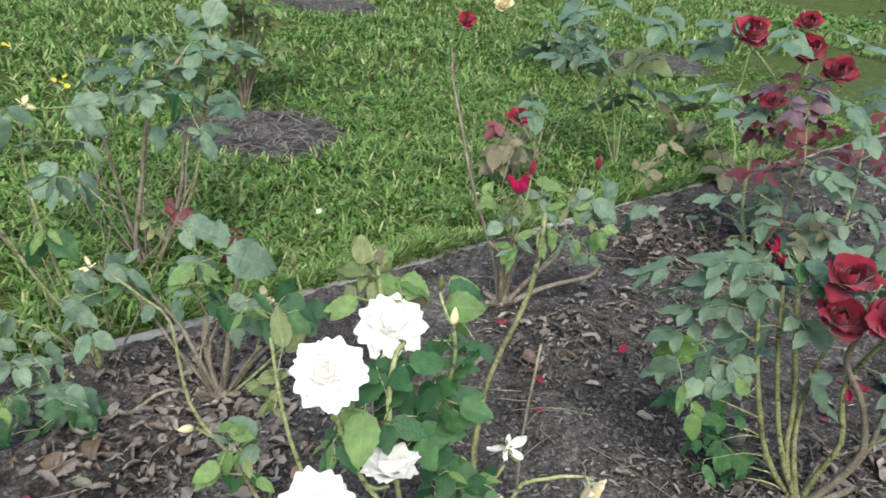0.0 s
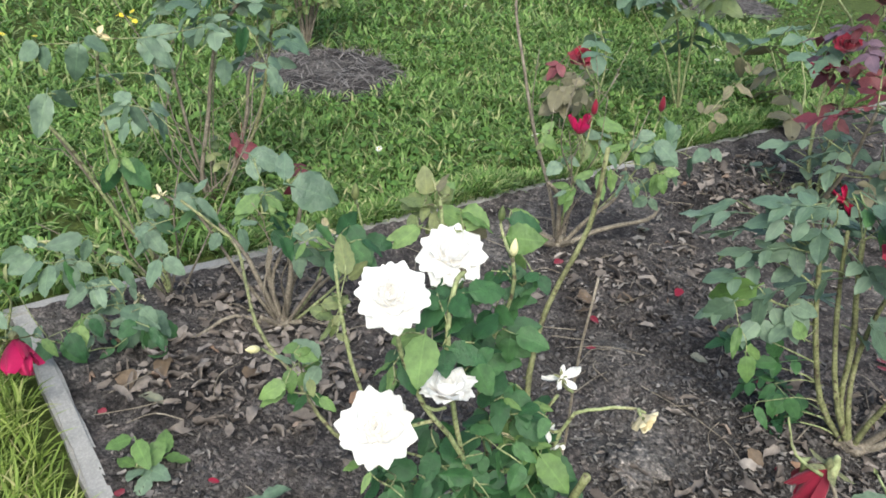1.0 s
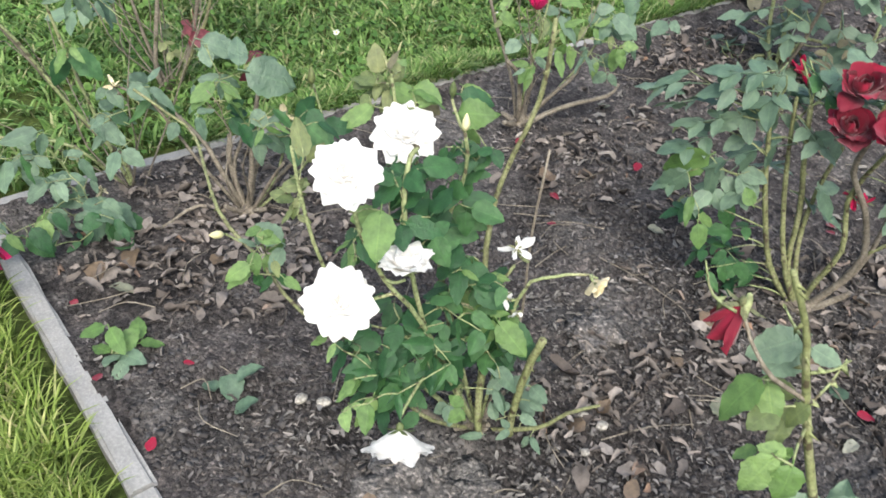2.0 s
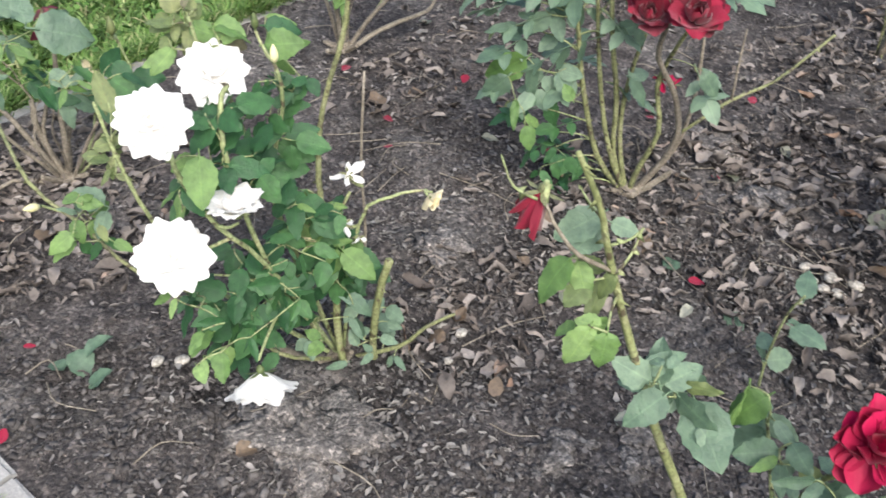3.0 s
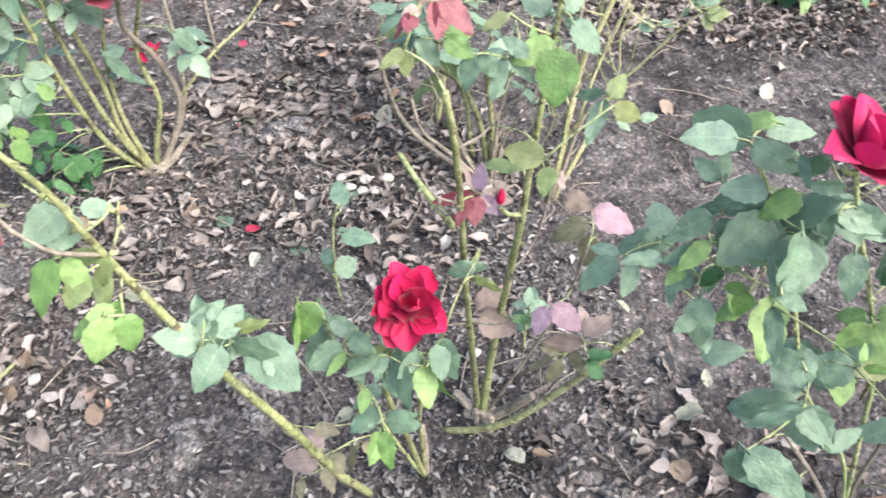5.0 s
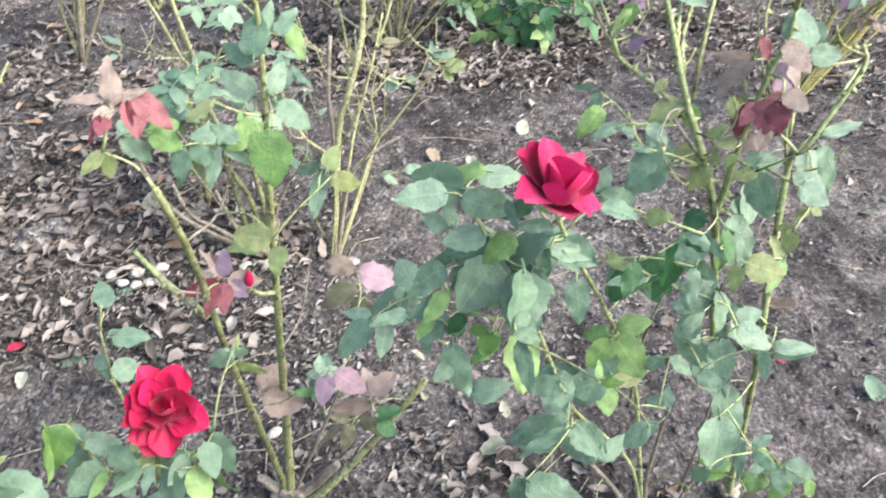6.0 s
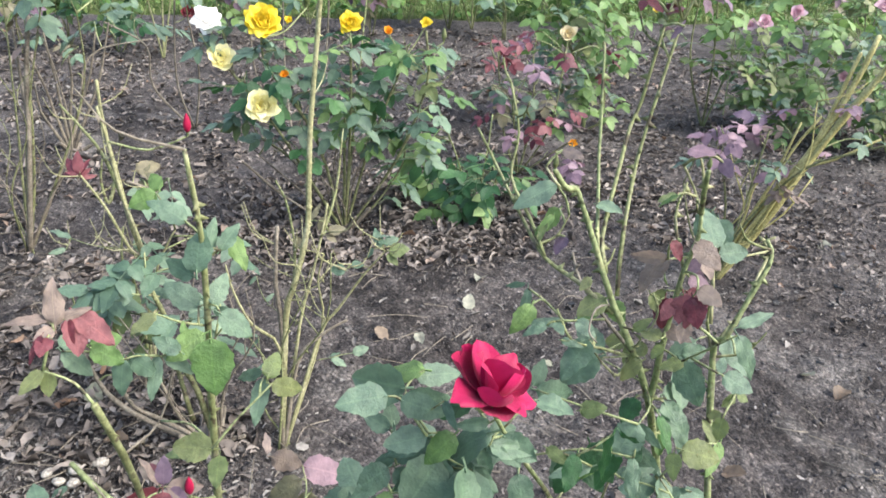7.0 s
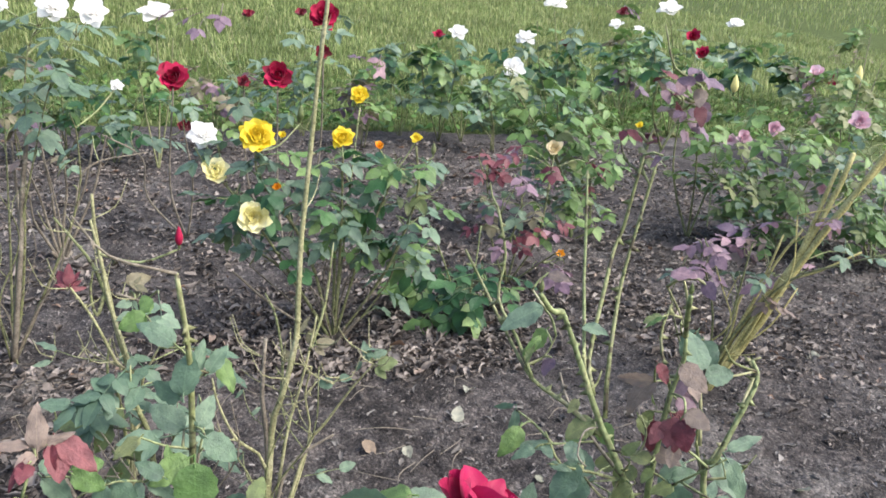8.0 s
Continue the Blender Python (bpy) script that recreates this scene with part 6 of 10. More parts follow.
b.frond("g", (0.493, -1.987, 0.535, 0.473, -2.018, 0.527), (0.476, -2.005, 0.516, 0.442, -1.980, 0.509), (0.454, -2.047, 0.529, 0.420, -2.024, 0.521), (0.457, -2.074, 0.515, 0.415, -2.068, 0.497), (0.470, -2.110, 0.537, 0.439, -2.130, 0.525), (0.460, -2.048, 0.431, 0.426, -2.023, 0.424), (0.450, -2.056, 0.422, 0.445, -2.097, 0.429), (0.468, -2.091, 0.523, 0.436, -2.080, 0.513), (0.462, -2.055, 0.522, 0.435, -2.044, 0.516), (0.473, -2.012, 0.539, 0.453, -2.038, 0.533), twins=0.0)
b.frond("k", (0.496, -1.918, 0.332, 0.480, -1.949, 0.328), (0.499, -1.958, 0.325, 0.489, -1.990, 0.326), (0.500, -1.981, 0.272, 0.476, -1.999, 0.267), twins=0.0)

b = Bush(0.620, -2.020, "leaning rose cane with blotched leaves and a wilted red bloom", 24)
b.cane("y", 0.0070, 0.0024, (0.620, -2.020, -0.020), (0.502, -1.991, 0.214), (0.450, -1.938, 0.390), (0.424, -1.897, 0.492), (0.402, -1.873, 0.573), (0.382, -1.851, 0.645), (0.360, -1.833, 0.718), (0.340, -1.821, 0.780), (0.330, -1.812, 0.823), (0.309, -1.794, 0.878), thorns=26)
b.cane("w", 0.0022, 0.0015, (0.352, -1.830, 0.748), (0.324, -1.805, 0.771), (0.317, -1.785, 0.792), (0.314, -1.770, 0.815))
b.limp("dark", 0.062, (0.317, -1.765, 0.823), (-0.150, 0.150, -1.000), 8, "wilted dark red rose hanging limp")
b.shoots("g", 5, 0.6, (0.03, 0.06))
b.frond("g", (0.351, -1.805, 0.800, 0.317, -1.784, 0.777), (0.360, -1.805, 0.783, 0.336, -1.798, 0.758), (0.389, -1.866, 0.612, 0.426, -1.894, 0.630), (0.425, -1.890, 0.606, 0.419, -1.927, 0.583), (0.401, -1.874, 0.592, 0.387, -1.846, 0.586), (0.406, -1.900, 0.584, 0.376, -1.902, 0.548), (0.418, -1.919, 0.582, 0.392, -1.976, 0.550), (0.390, -1.887, 0.581, 0.368, -1.882, 0.559), (0.396, -1.882, 0.626, 0.406, -1.861, 0.629))
b.frond("n", (0.330, -1.795, 0.758, 0.293, -1.782, 0.741), (0.309, -1.836, 0.717, 0.284, -1.837, 0.687), (0.316, -1.849, 0.714, 0.302, -1.861, 0.684), (0.313, -1.820, 0.708, 0.298, -1.808, 0.700))
b.frond("y", (0.360, -1.817, 0.727, 0.329, -1.818, 0.693), (0.334, -1.814, 0.738, 0.310, -1.812, 0.723), (0.347, -1.832, 0.749, 0.329, -1.823, 0.735))
b.frond("g", (0.400, -1.884, 0.597, 0.407, -1.860, 0.632), (0.402, -1.888, 0.598, 0.424, -1.906, 0.627), (0.390, -1.878, 0.605, 0.368, -1.842, 0.621), (0.398, -1.894, 0.591, 0.354, -1.878, 0.579), (0.404, -1.903, 0.593, 0.386, -1.943, 0.580), (0.403, -1.933, 0.568, 0.391, -1.965, 0.563), twins=0.0)
b.frond("y", (0.412, -1.903, 0.600, 0.420, -1.938, 0.611), twins=0.0)

b = Bush(1.069, -1.903, "young rose shoot with three round leaves", 45)
b.cane("g", 0.003, 0.002, (1.069, -1.903, -0.020), (1.049, -1.894, 0.087), (1.030, -1.897, 0.224), (1.013, -1.912, 0.293))
b.leaf("g", 0.063, (1.108, -1.903, 0.225), (1.048, -1.939, 0.181), (1.075, -1.876, 0.103), (1.072, -1.917, 0.080), kind="one")

b = Bush(0.963, -2.286, "low rose seedling with small green leaves", 46)
b.cane("g", 0.002, 0.0015, (0.963, -2.286, -0.020), (0.952, -2.278, 0.077), (0.940, -2.278, 0.135))
b.leaf("g", 0.038, (1.013, -2.269, 0.078), (0.962, -2.297, 0.120), (0.967, -2.283, 0.077), (0.973, -2.261, 0.079), (1.010, -2.313, 0.030), (1.013, -2.279, 0.030), kind="one")

b = Bush(0.089, -0.699, "rose seedling with five pale leaflets near the kerb", 47)
b.cane("g", 0.002, 0.0015, (0.089, -0.699, -0.020), (0.091, -0.699, 0.017), (0.099, -0.699, 0.029))
b.leaf("n", 0.063, (0.082, -0.692, 0.069), (0.082, -0.677, 0.030), (0.149, -0.664, 0.030), (0.109, -0.686, 0.036), kind="one")
b.leaf("g", 0.057, (0.104, -0.723, 0.030), (0.071, -0.735, 0.030), kind="one")

b = Bush(2.032, -1.401, "young rose shoot with dark leaves under the roses", 48)
b.cane("w", 0.004, 0.002, (2.032, -1.401, -0.020), (1.977, -1.356, 0.082), (1.935, -1.347, 0.120))
b.leaf("g", 0.101, (2.104, -1.295, 0.030), kind="one")

b = Bush(0.605, -2.812, "leafy rose bush with a wide cerise rose", 25)
b.crown(0.022)
b.cane("g", 0.0042, 0.0022, (0.605, -2.812, -0.020), (0.620, -2.787, 0.096), (0.614, -2.740, 0.269), (0.592, -2.692, 0.409), (0.524, -2.583, 0.611), (0.456, -2.485, 0.769), (0.423, -2.444, 0.842), thorns=12)
b.cane("g", 0.0036, 0.0016, (0.605, -2.812, -0.020), (0.621, -2.758, 0.160), (0.577, -2.657, 0.318), (0.521, -2.568, 0.448), (0.490, -2.510, 0.563), (0.475, -2.472, 0.649), (0.473, -2.434, 0.706), (0.483, -2.408, 0.755), thorns=8)
b.cane("w", 0.0042, 0.0030, (0.605, -2.812, -0.020), (0.625, -2.796, 0.105), (0.615, -2.782, 0.225), (0.600, -2.771, 0.350), thorns=4)
b.cane("w", 0.0050, 0.0040, (0.605, -2.812, -0.020), (0.640, -2.754, 0.078), (0.672, -2.676, 0.168), thorns=3)
b.cane("o", 0.0024, 0.0014, (0.602, -2.702, 0.350), (0.553, -2.661, 0.536), (0.535, -2.662, 0.635), thorns=4)
b.cane("w", 0.0030, 0.0018, (0.605, -2.812, -0.020), (0.613, -2.876, 0.118), (0.626, -2.868, 0.235), (0.624, -2.864, 0.320), thorns=3)
b.cane("w", 0.0018, 0.0012, (0.624, -2.864, 0.320), (0.634, -2.817, 0.354), (0.652, -2.767, 0.460), thorns=2)
b.cane("y", 0.0016, 0.0012, (0.625, -2.796, 0.105), (0.602, -2.811, 0.152), (0.569, -2.829, 0.167), thorns=0)
b.bloom("cerise", 0.092, (0.414, -2.434, 0.862), (-0.150, -0.420, 0.900), 15, 0.95, 0.5, "open cerise rose bloom with broad upright petals", style="broad")
b.shoots("g", 4, 0.5, (0.02, 0.05))
b.frond("g", (0.508, -2.386, 0.814, 0.521, -2.330, 0.810), (0.526, -2.401, 0.815, 0.512, -2.445, 0.817), (0.499, -2.384, 0.810, 0.475, -2.418, 0.809), (0.469, -2.405, 0.779, 0.480, -2.358, 0.757), (0.473, -2.411, 0.780, 0.464, -2.439, 0.768), (0.478, -2.364, 0.742, 0.473, -2.332, 0.723), (0.473, -2.405, 0.760, 0.441, -2.401, 0.713), (0.434, -2.429, 0.767, 0.388, -2.437, 0.726), (0.433, -2.452, 0.790, 0.411, -2.494, 0.789), (0.394, -2.414, 0.725, 0.381, -2.433, 0.714), (0.534, -2.341, 0.659, 0.538, -2.294, 0.636), (0.516, -2.295, 0.646, 0.494, -2.256, 0.623))
b.frond("g", (0.503, -2.311, 0.653, 0.478, -2.303, 0.630), (0.534, -2.321, 0.655, 0.535, -2.359, 0.662), (0.488, -2.375, 0.655, 0.478, -2.344, 0.638), (0.464, -2.375, 0.649, 0.427, -2.370, 0.613), (0.458, -2.446, 0.650, 0.417, -2.447, 0.606), (0.414, -2.601, 0.765, 0.392, -2.597, 0.729), (0.439, -2.616, 0.786, 0.419, -2.634, 0.762), (0.530, -2.507, 0.514, 0.498, -2.564, 0.509), (0.420, -2.506, 0.539, 0.418, -2.447, 0.519), (0.469, -2.539, 0.483, 0.431, -2.571, 0.457), (0.394, -2.592, 0.556, 0.395, -2.559, 0.534), (0.470, -2.571, 0.555, 0.477, -2.533, 0.527))
b.frond("g", (0.413, -2.465, 0.468, 0.358, -2.521, 0.451), (0.461, -2.640, 0.591, 0.440, -2.663, 0.576), (0.428, -2.630, 0.542, 0.457, -2.616, 0.539), (0.501, -2.545, 0.438, 0.510, -2.484, 0.407), (0.532, -2.569, 0.410, 0.480, -2.594, 0.395), (0.461, -2.584, 0.418, 0.474, -2.629, 0.443), (0.472, -2.512, 0.557, 0.473, -2.473, 0.543), (0.495, -2.557, 0.536, 0.474, -2.542, 0.509), (0.440, -2.455, 0.800, 0.458, -2.398, 0.778), (0.469, -2.403, 0.762, 0.487, -2.361, 0.764), (0.471, -2.404, 0.751, 0.447, -2.376, 0.726), (0.459, -2.425, 0.747, 0.429, -2.459, 0.725))
b.frond("g", (0.474, -2.469, 0.768, 0.444, -2.498, 0.758), (0.520, -2.375, 0.756, 0.530, -2.347, 0.766), (0.487, -2.373, 0.753, 0.483, -2.344, 0.726))
b.frond("n", (0.523, -2.410, 0.823, 0.544, -2.366, 0.821), (0.465, -2.365, 0.721, 0.451, -2.341, 0.691), (0.430, -2.403, 0.691, 0.416, -2.399, 0.664), (0.364, -2.499, 0.671, 0.357, -2.519, 0.677), (0.509, -2.592, 0.587, 0.464, -2.613, 0.559), (0.501, -2.583, 0.590, 0.479, -2.560, 0.563))
b.frond("d", (0.461, -2.381, 0.694, 0.449, -2.370, 0.669), (0.408, -2.568, 0.803, 0.400, -2.547, 0.758), (0.420, -2.540, 0.774, 0.403, -2.527, 0.743))
b.bud("green", 0.026, (0.569, -2.829, 0.167), (0.3, -0.3, -0.9))
b.frond("g", (0.488, -2.546, 0.465, 0.479, -2.483, 0.445), (0.497, -2.560, 0.452, 0.450, -2.581, 0.443), (0.496, -2.516, 0.557, 0.451, -2.523, 0.537), (0.504, -2.534, 0.530, 0.467, -2.559, 0.529), (0.594, -2.757, 0.307, 0.589, -2.705, 0.288), (0.614, -2.580, 0.175, 0.558, -2.635, 0.175), (0.617, -2.703, 0.102, 0.567, -2.730, 0.098), (0.579, -2.766, 0.058, 0.578, -2.806, 0.095), (0.585, -2.630, 0.074, 0.547, -2.673, 0.084), (0.511, -2.419, 0.512, 0.501, -2.460, 0.537), (0.487, -2.381, 0.620, 0.441, -2.382, 0.592), (0.505, -2.357, 0.631, 0.485, -2.348, 0.624), (0.461, -2.449, 0.701, 0.431, -2.455, 0.690), twins=0.0)
b.frond("n", (0.500, -2.464, 0.624, 0.445, -2.454, 0.583), (0.572, -2.631, 0.442, 0.530, -2.629, 0.421), (0.578, -2.682, 0.482, 0.582, -2.627, 0.467), (0.486, -2.430, 0.639, 0.465, -2.409, 0.626), (0.557, -2.886, 0.226, 0.571, -2.840, 0.220), twins=0.0)
b.frond("y", (0.558, -2.680, 0.477, 0.559, -2.637, 0.466), (0.605, -2.678, 0.490, 0.603, -2.650, 0.487), twins=0.0)
b.frond("g", (0.462, -2.356, 0.840, 0.461, -2.309, 0.844), (0.458, -2.367, 0.838, 0.429, -2.396, 0.832), (0.447, -2.392, 0.800, 0.442, -2.351, 0.798), (0.461, -2.411, 0.759, 0.425, -2.378, 0.724), (0.444, -2.442, 0.753, 0.402, -2.417, 0.715), (0.440, -2.467, 0.794, 0.409, -2.485, 0.788), (0.448, -2.493, 0.736, 0.413, -2.488, 0.715), (0.436, -2.450, 0.814, 0.433, -2.420, 0.814), twins=0.0)
b.frond("g", (0.469, -2.362, 0.704, 0.461, -2.326, 0.703), (0.477, -2.329, 0.688, 0.470, -2.288, 0.691), (0.503, -2.311, 0.653, 0.472, -2.296, 0.637), (0.459, -2.375, 0.624, 0.442, -2.353, 0.620), (0.446, -2.406, 0.839, 0.420, -2.407, 0.825), (0.447, -2.502, 0.826, 0.425, -2.529, 0.838), (0.440, -2.448, 0.785, 0.420, -2.466, 0.790), (0.481, -2.358, 0.732, 0.463, -2.332, 0.722), twins=0.0)
b.frond("n", (0.456, -2.417, 0.635, 0.463, -2.406, 0.655), (0.477, -2.424, 0.629, 0.458, -2.400, 0.620), (0.482, -2.355, 0.671, 0.466, -2.333, 0.666), (0.448, -2.421, 0.797, 0.434, -2.389, 0.785), twins=0.0)
b.frond("d", (0.489, -2.388, 0.658, 0.468, -2.386, 0.654), (0.454, -2.437, 0.830, 0.443, -2.406, 0.822), twins=0.0)

b = Bush(0.653, -3.006, "tall thorny rose bush with curling leaves and red shoots", 26)
b.crown(0.028)
b.cane("g", 0.0068, 0.0022, (0.653, -3.006, -0.020), (0.656, -2.906, 0.276), (0.612, -2.809, 0.478), (0.525, -2.712, 0.660), (0.497, -2.664, 0.770), (0.486, -2.629, 0.837), (0.493, -2.597, 0.898), (0.501, -2.573, 0.956), (0.507, -2.555, 1.000), (0.509, -2.546, 1.020), thorns=30)
b.cane("g", 0.0062, 0.0020, (0.653, -3.006, -0.020), (0.628, -2.957, 0.171), (0.583, -2.891, 0.368), (0.471, -2.769, 0.571), (0.501, -2.740, 0.813), (0.491, -2.742, 0.843), (0.492, -2.766, 0.899), (0.498, -2.783, 0.935), (0.508, -2.781, 0.951), thorns=22)
b.cane("g", 0.0042, 0.0018, (0.497, -2.666, 0.764), (0.486, -2.660, 0.809), (0.483, -2.659, 0.864), (0.482, -2.665, 0.936), (0.475, -2.668, 0.977), (0.475, -2.666, 1.002), thorns=12)
b.cane("y", 0.0026, 0.0014, (0.492, -2.598, 0.888), (0.520, -2.566, 0.914), (0.552, -2.543, 0.927), (0.597, -2.530, 0.958), (0.634, -2.512, 1.001), (0.654, -2.494, 1.038), thorns=10)
b.cane("y", 0.0020, 0.0013, (0.552, -2.543, 0.927), (0.584, -2.535, 0.960), (0.625, -2.526, 0.992), (0.637, -2.535, 1.037), (0.655, -2.528, 1.086), thorns=8)
b.cane("y", 0.0026, 0.0016, (0.499, -2.586, 0.931), (0.520, -2.588, 0.961), (0.551, -2.611, 1.005), (0.577, -2.633, 1.059), (0.580, -2.643, 1.085), (0.571, -2.649, 1.163), thorns=10)
b.cane("y", 0.0026, 0.0016, (0.495, -2.601, 0.906), (0.515, -2.609, 0.951), (0.554, -2.633, 1.014), (0.572, -2.650, 1.060), (0.583, -2.676, 1.167), thorns=10)
b.cane("g", 0.0020, 0.0013, (0.504, -2.576, 0.954), (0.553, -2.592, 1.011), (0.575, -2.596, 1.081), (0.590, -2.597, 1.142), thorns=5)
b.cane("w", 0.0022, 0.0014, (0.486, -2.629, 0.837), (0.519, -2.607, 0.865), (0.566, -2.596, 0.889), (0.591, -2.595, 0.911), thorns=5)
b.cane("y", 0.0018, 0.0012, (0.482, -2.665, 0.936), (0.510, -2.662, 0.984), (0.517, -2.673, 1.018), thorns=4)
b.cane("y", 0.0022, 0.0013, (0.501, -2.740, 0.813), (0.507, -2.729, 0.851), (0.514, -2.729, 0.884), thorns=4)
b.cane("w", 0.0030, 0.0020, (0.598, -2.842, 0.114), (0.589, -2.839, 0.242), (0.564, -2.819, 0.352), thorns=5)
b.cane("y", 0.0014, 0.0011, (0.581, -2.675, 1.167), (0.587, -2.689, 1.187), (0.593, -2.703, 1.207), thorns=2)
b.cane("y", 0.0014, 0.0010, (0.588, -2.662, 1.166), (0.597, -2.671, 1.182), (0.604, -2.684, 1.199), thorns=2)
b.cane("y", 0.0013, 0.0010, (0.581, -2.674, 1.169), (0.576, -2.655, 1.206), (0.563, -2.648, 1.235), thorns=2)
b.cane("y", 0.0013, 0.0010, (0.574, -2.689, 1.210), (0.564, -2.700, 1.226), (0.559, -2.700, 1.246), thorns=2)
b.leaf("b", 0.023, (0.583, -2.668, 1.237), (0.567, -2.691, 1.214), (0.591, -2.723, 1.202), (0.603, -2.699, 1.206), (0.535, -2.682, 1.235), kind="one")
b.leaf("r", 0.022, (0.573, -2.655, 1.241), (0.576, -2.665, 1.245), (0.571, -2.684, 1.213), (0.596, -2.692, 1.221), (0.594, -2.708, 1.216), (0.559, -2.702, 1.215), (0.619, -2.686, 1.175), (0.620, -2.681, 1.166), (0.593, -2.678, 1.174), (0.588, -2.646, 1.183), kind="one")
b.leaf("p", 0.022, (0.537, -2.687, 1.251), (0.564, -2.715, 1.242), (0.584, -2.703, 1.246), (0.544, -2.668, 1.238), (0.579, -2.712, 1.198), (0.563, -2.712, 1.195), (0.568, -2.703, 1.188), (0.606, -2.705, 1.223), (0.606, -2.694, 1.226), (0.598, -2.725, 1.216), kind="one")
b.leaf("p", 0.019, (0.557, -2.672, 1.209), (0.576, -2.705, 1.207), (0.564, -2.678, 1.239), (0.567, -2.712, 1.209), (0.588, -2.663, 1.160), (0.559, -2.655, 1.165), kind="one")
b.leaf("y", 0.023, (0.591, -2.673, 1.153), (0.605, -2.696, 1.150), kind="one")
b.bud("green", 0.013, (0.490, -2.511, 1.049), (-0.092, 0.045, 0.995))
b.bud("green", 0.011, (0.413, -2.617, 1.071), (-0.083, 0.062, 0.995))
b.shoots("y", 12, 0.55, (0.02, 0.07))
b.frond("g", (0.495, -2.593, 0.833, 0.502, -2.550, 0.807), (0.575, -2.557, 0.999, 0.589, -2.513, 0.980), (0.471, -2.687, 0.964, 0.489, -2.690, 1.001), (0.418, -2.694, 0.895, 0.387, -2.710, 0.865), (0.459, -2.667, 0.842, 0.425, -2.677, 0.810), (0.413, -2.684, 0.853, 0.395, -2.708, 0.847), (0.495, -2.525, 0.802, 0.480, -2.566, 0.795), (0.563, -2.533, 0.886, 0.547, -2.528, 0.852), (0.517, -2.558, 0.868, 0.533, -2.523, 0.866), (0.431, -2.611, 0.792, 0.421, -2.591, 0.760), (0.413, -2.673, 0.679, 0.385, -2.701, 0.670), (0.397, -2.712, 0.658, 0.373, -2.745, 0.673))
b.frond("g", (0.461, -2.623, 0.696, 0.445, -2.651, 0.712), (0.487, -2.678, 0.771, 0.454, -2.693, 0.731), (0.552, -2.627, 0.794, 0.568, -2.584, 0.764), (0.507, -2.597, 0.695, 0.499, -2.570, 0.656), (0.442, -2.631, 0.639, 0.408, -2.647, 0.613), (0.406, -2.643, 0.626, 0.379, -2.650, 0.618), (0.440, -2.658, 0.707, 0.407, -2.668, 0.686), (0.516, -2.707, 0.533, 0.487, -2.726, 0.502), (0.560, -2.778, 0.513, 0.500, -2.767, 0.460), (0.475, -2.753, 0.455, 0.419, -2.748, 0.404), (0.548, -2.728, 0.568, 0.535, -2.702, 0.533), (0.552, -2.786, 0.556, 0.512, -2.801, 0.541))
b.frond("g", (0.436, -2.788, 0.421, 0.405, -2.801, 0.423), (0.425, -2.718, 0.416, 0.421, -2.703, 0.391), (0.521, -2.946, 0.254, 0.491, -2.983, 0.255))
b.frond("n", (0.593, -2.573, 0.964, 0.597, -2.553, 0.942), (0.515, -2.601, 0.892, 0.513, -2.570, 0.875), (0.512, -2.661, 1.007, 0.522, -2.646, 0.994), (0.544, -2.871, 0.221, 0.552, -2.820, 0.211), (0.552, -2.911, 0.187, 0.544, -2.957, 0.194), (0.549, -2.908, 0.268, 0.526, -2.936, 0.254), (0.523, -2.970, 0.218, 0.501, -2.937, 0.200), (0.484, -2.963, 0.263, 0.462, -2.973, 0.243))
b.frond("b", (0.476, -2.639, 0.954, 0.493, -2.606, 0.950), (0.474, -2.665, 0.972, 0.445, -2.678, 0.958), (0.439, -2.653, 0.940, 0.416, -2.665, 0.935), (0.435, -2.645, 0.906, 0.422, -2.640, 0.889))
b.frond("r", (0.455, -2.625, 0.985, 0.441, -2.635, 0.972), (0.447, -2.644, 0.930, 0.428, -2.644, 0.904), (0.451, -2.640, 0.922, 0.450, -2.622, 0.905), (0.439, -2.649, 0.931, 0.419, -2.651, 0.909))
b.frond("p", (0.480, -2.671, 0.930, 0.459, -2.688, 0.920))
b.frond("y", (0.465, -2.624, 0.844, 0.471, -2.600, 0.825), (0.491, -2.637, 0.908, 0.479, -2.646, 0.886), (0.393, -2.679, 0.817, 0.390, -2.671, 0.793), (0.409, -2.701, 0.830, 0.403, -2.690, 0.818), (0.472, -2.647, 0.864, 0.492, -2.631, 0.868), (0.456, -2.668, 0.844, 0.458, -2.645, 0.835), (0.428, -2.668, 0.753, 0.407, -2.704, 0.748), (0.430, -2.712, 0.752, 0.446, -2.704, 0.773), (0.559, -2.666, 0.808, 0.578, -2.642, 0.796), (0.534, -2.685, 0.885, 0.544, -2.675, 0.863))
b.frond("d", (0.467, -2.617, 0.745, 0.460, -2.581, 0.699), (0.490, -2.582, 0.708, 0.476, -2.552, 0.675), (0.472, -2.664, 0.766, 0.438, -2.676, 0.742), (0.502, -2.639, 0.725, 0.472, -2.656, 0.708), (0.496, -2.600, 0.720, 0.462, -2.608, 0.688))
b.cane("y", 0.0014, 0.0009, (0.485, -2.608, 0.875), (0.465, -2.623, 0.880), (0.461, -2.629, 0.904), (0.472, -2.627, 0.920), thorns=0)
b.cane("s", 0.0020, 0.0012, (0.499, -2.726, 0.858), (0.525, -2.733, 0.913), (0.546, -2.729, 0.950), (0.564, -2.723, 0.982), (0.576, -2.706, 1.015), thorns=3)
b.cane("s", 0.0016, 0.0011, (0.564, -2.723, 0.982), (0.566, -2.705, 0.987), (0.568, -2.700, 0.981), thorns=0)
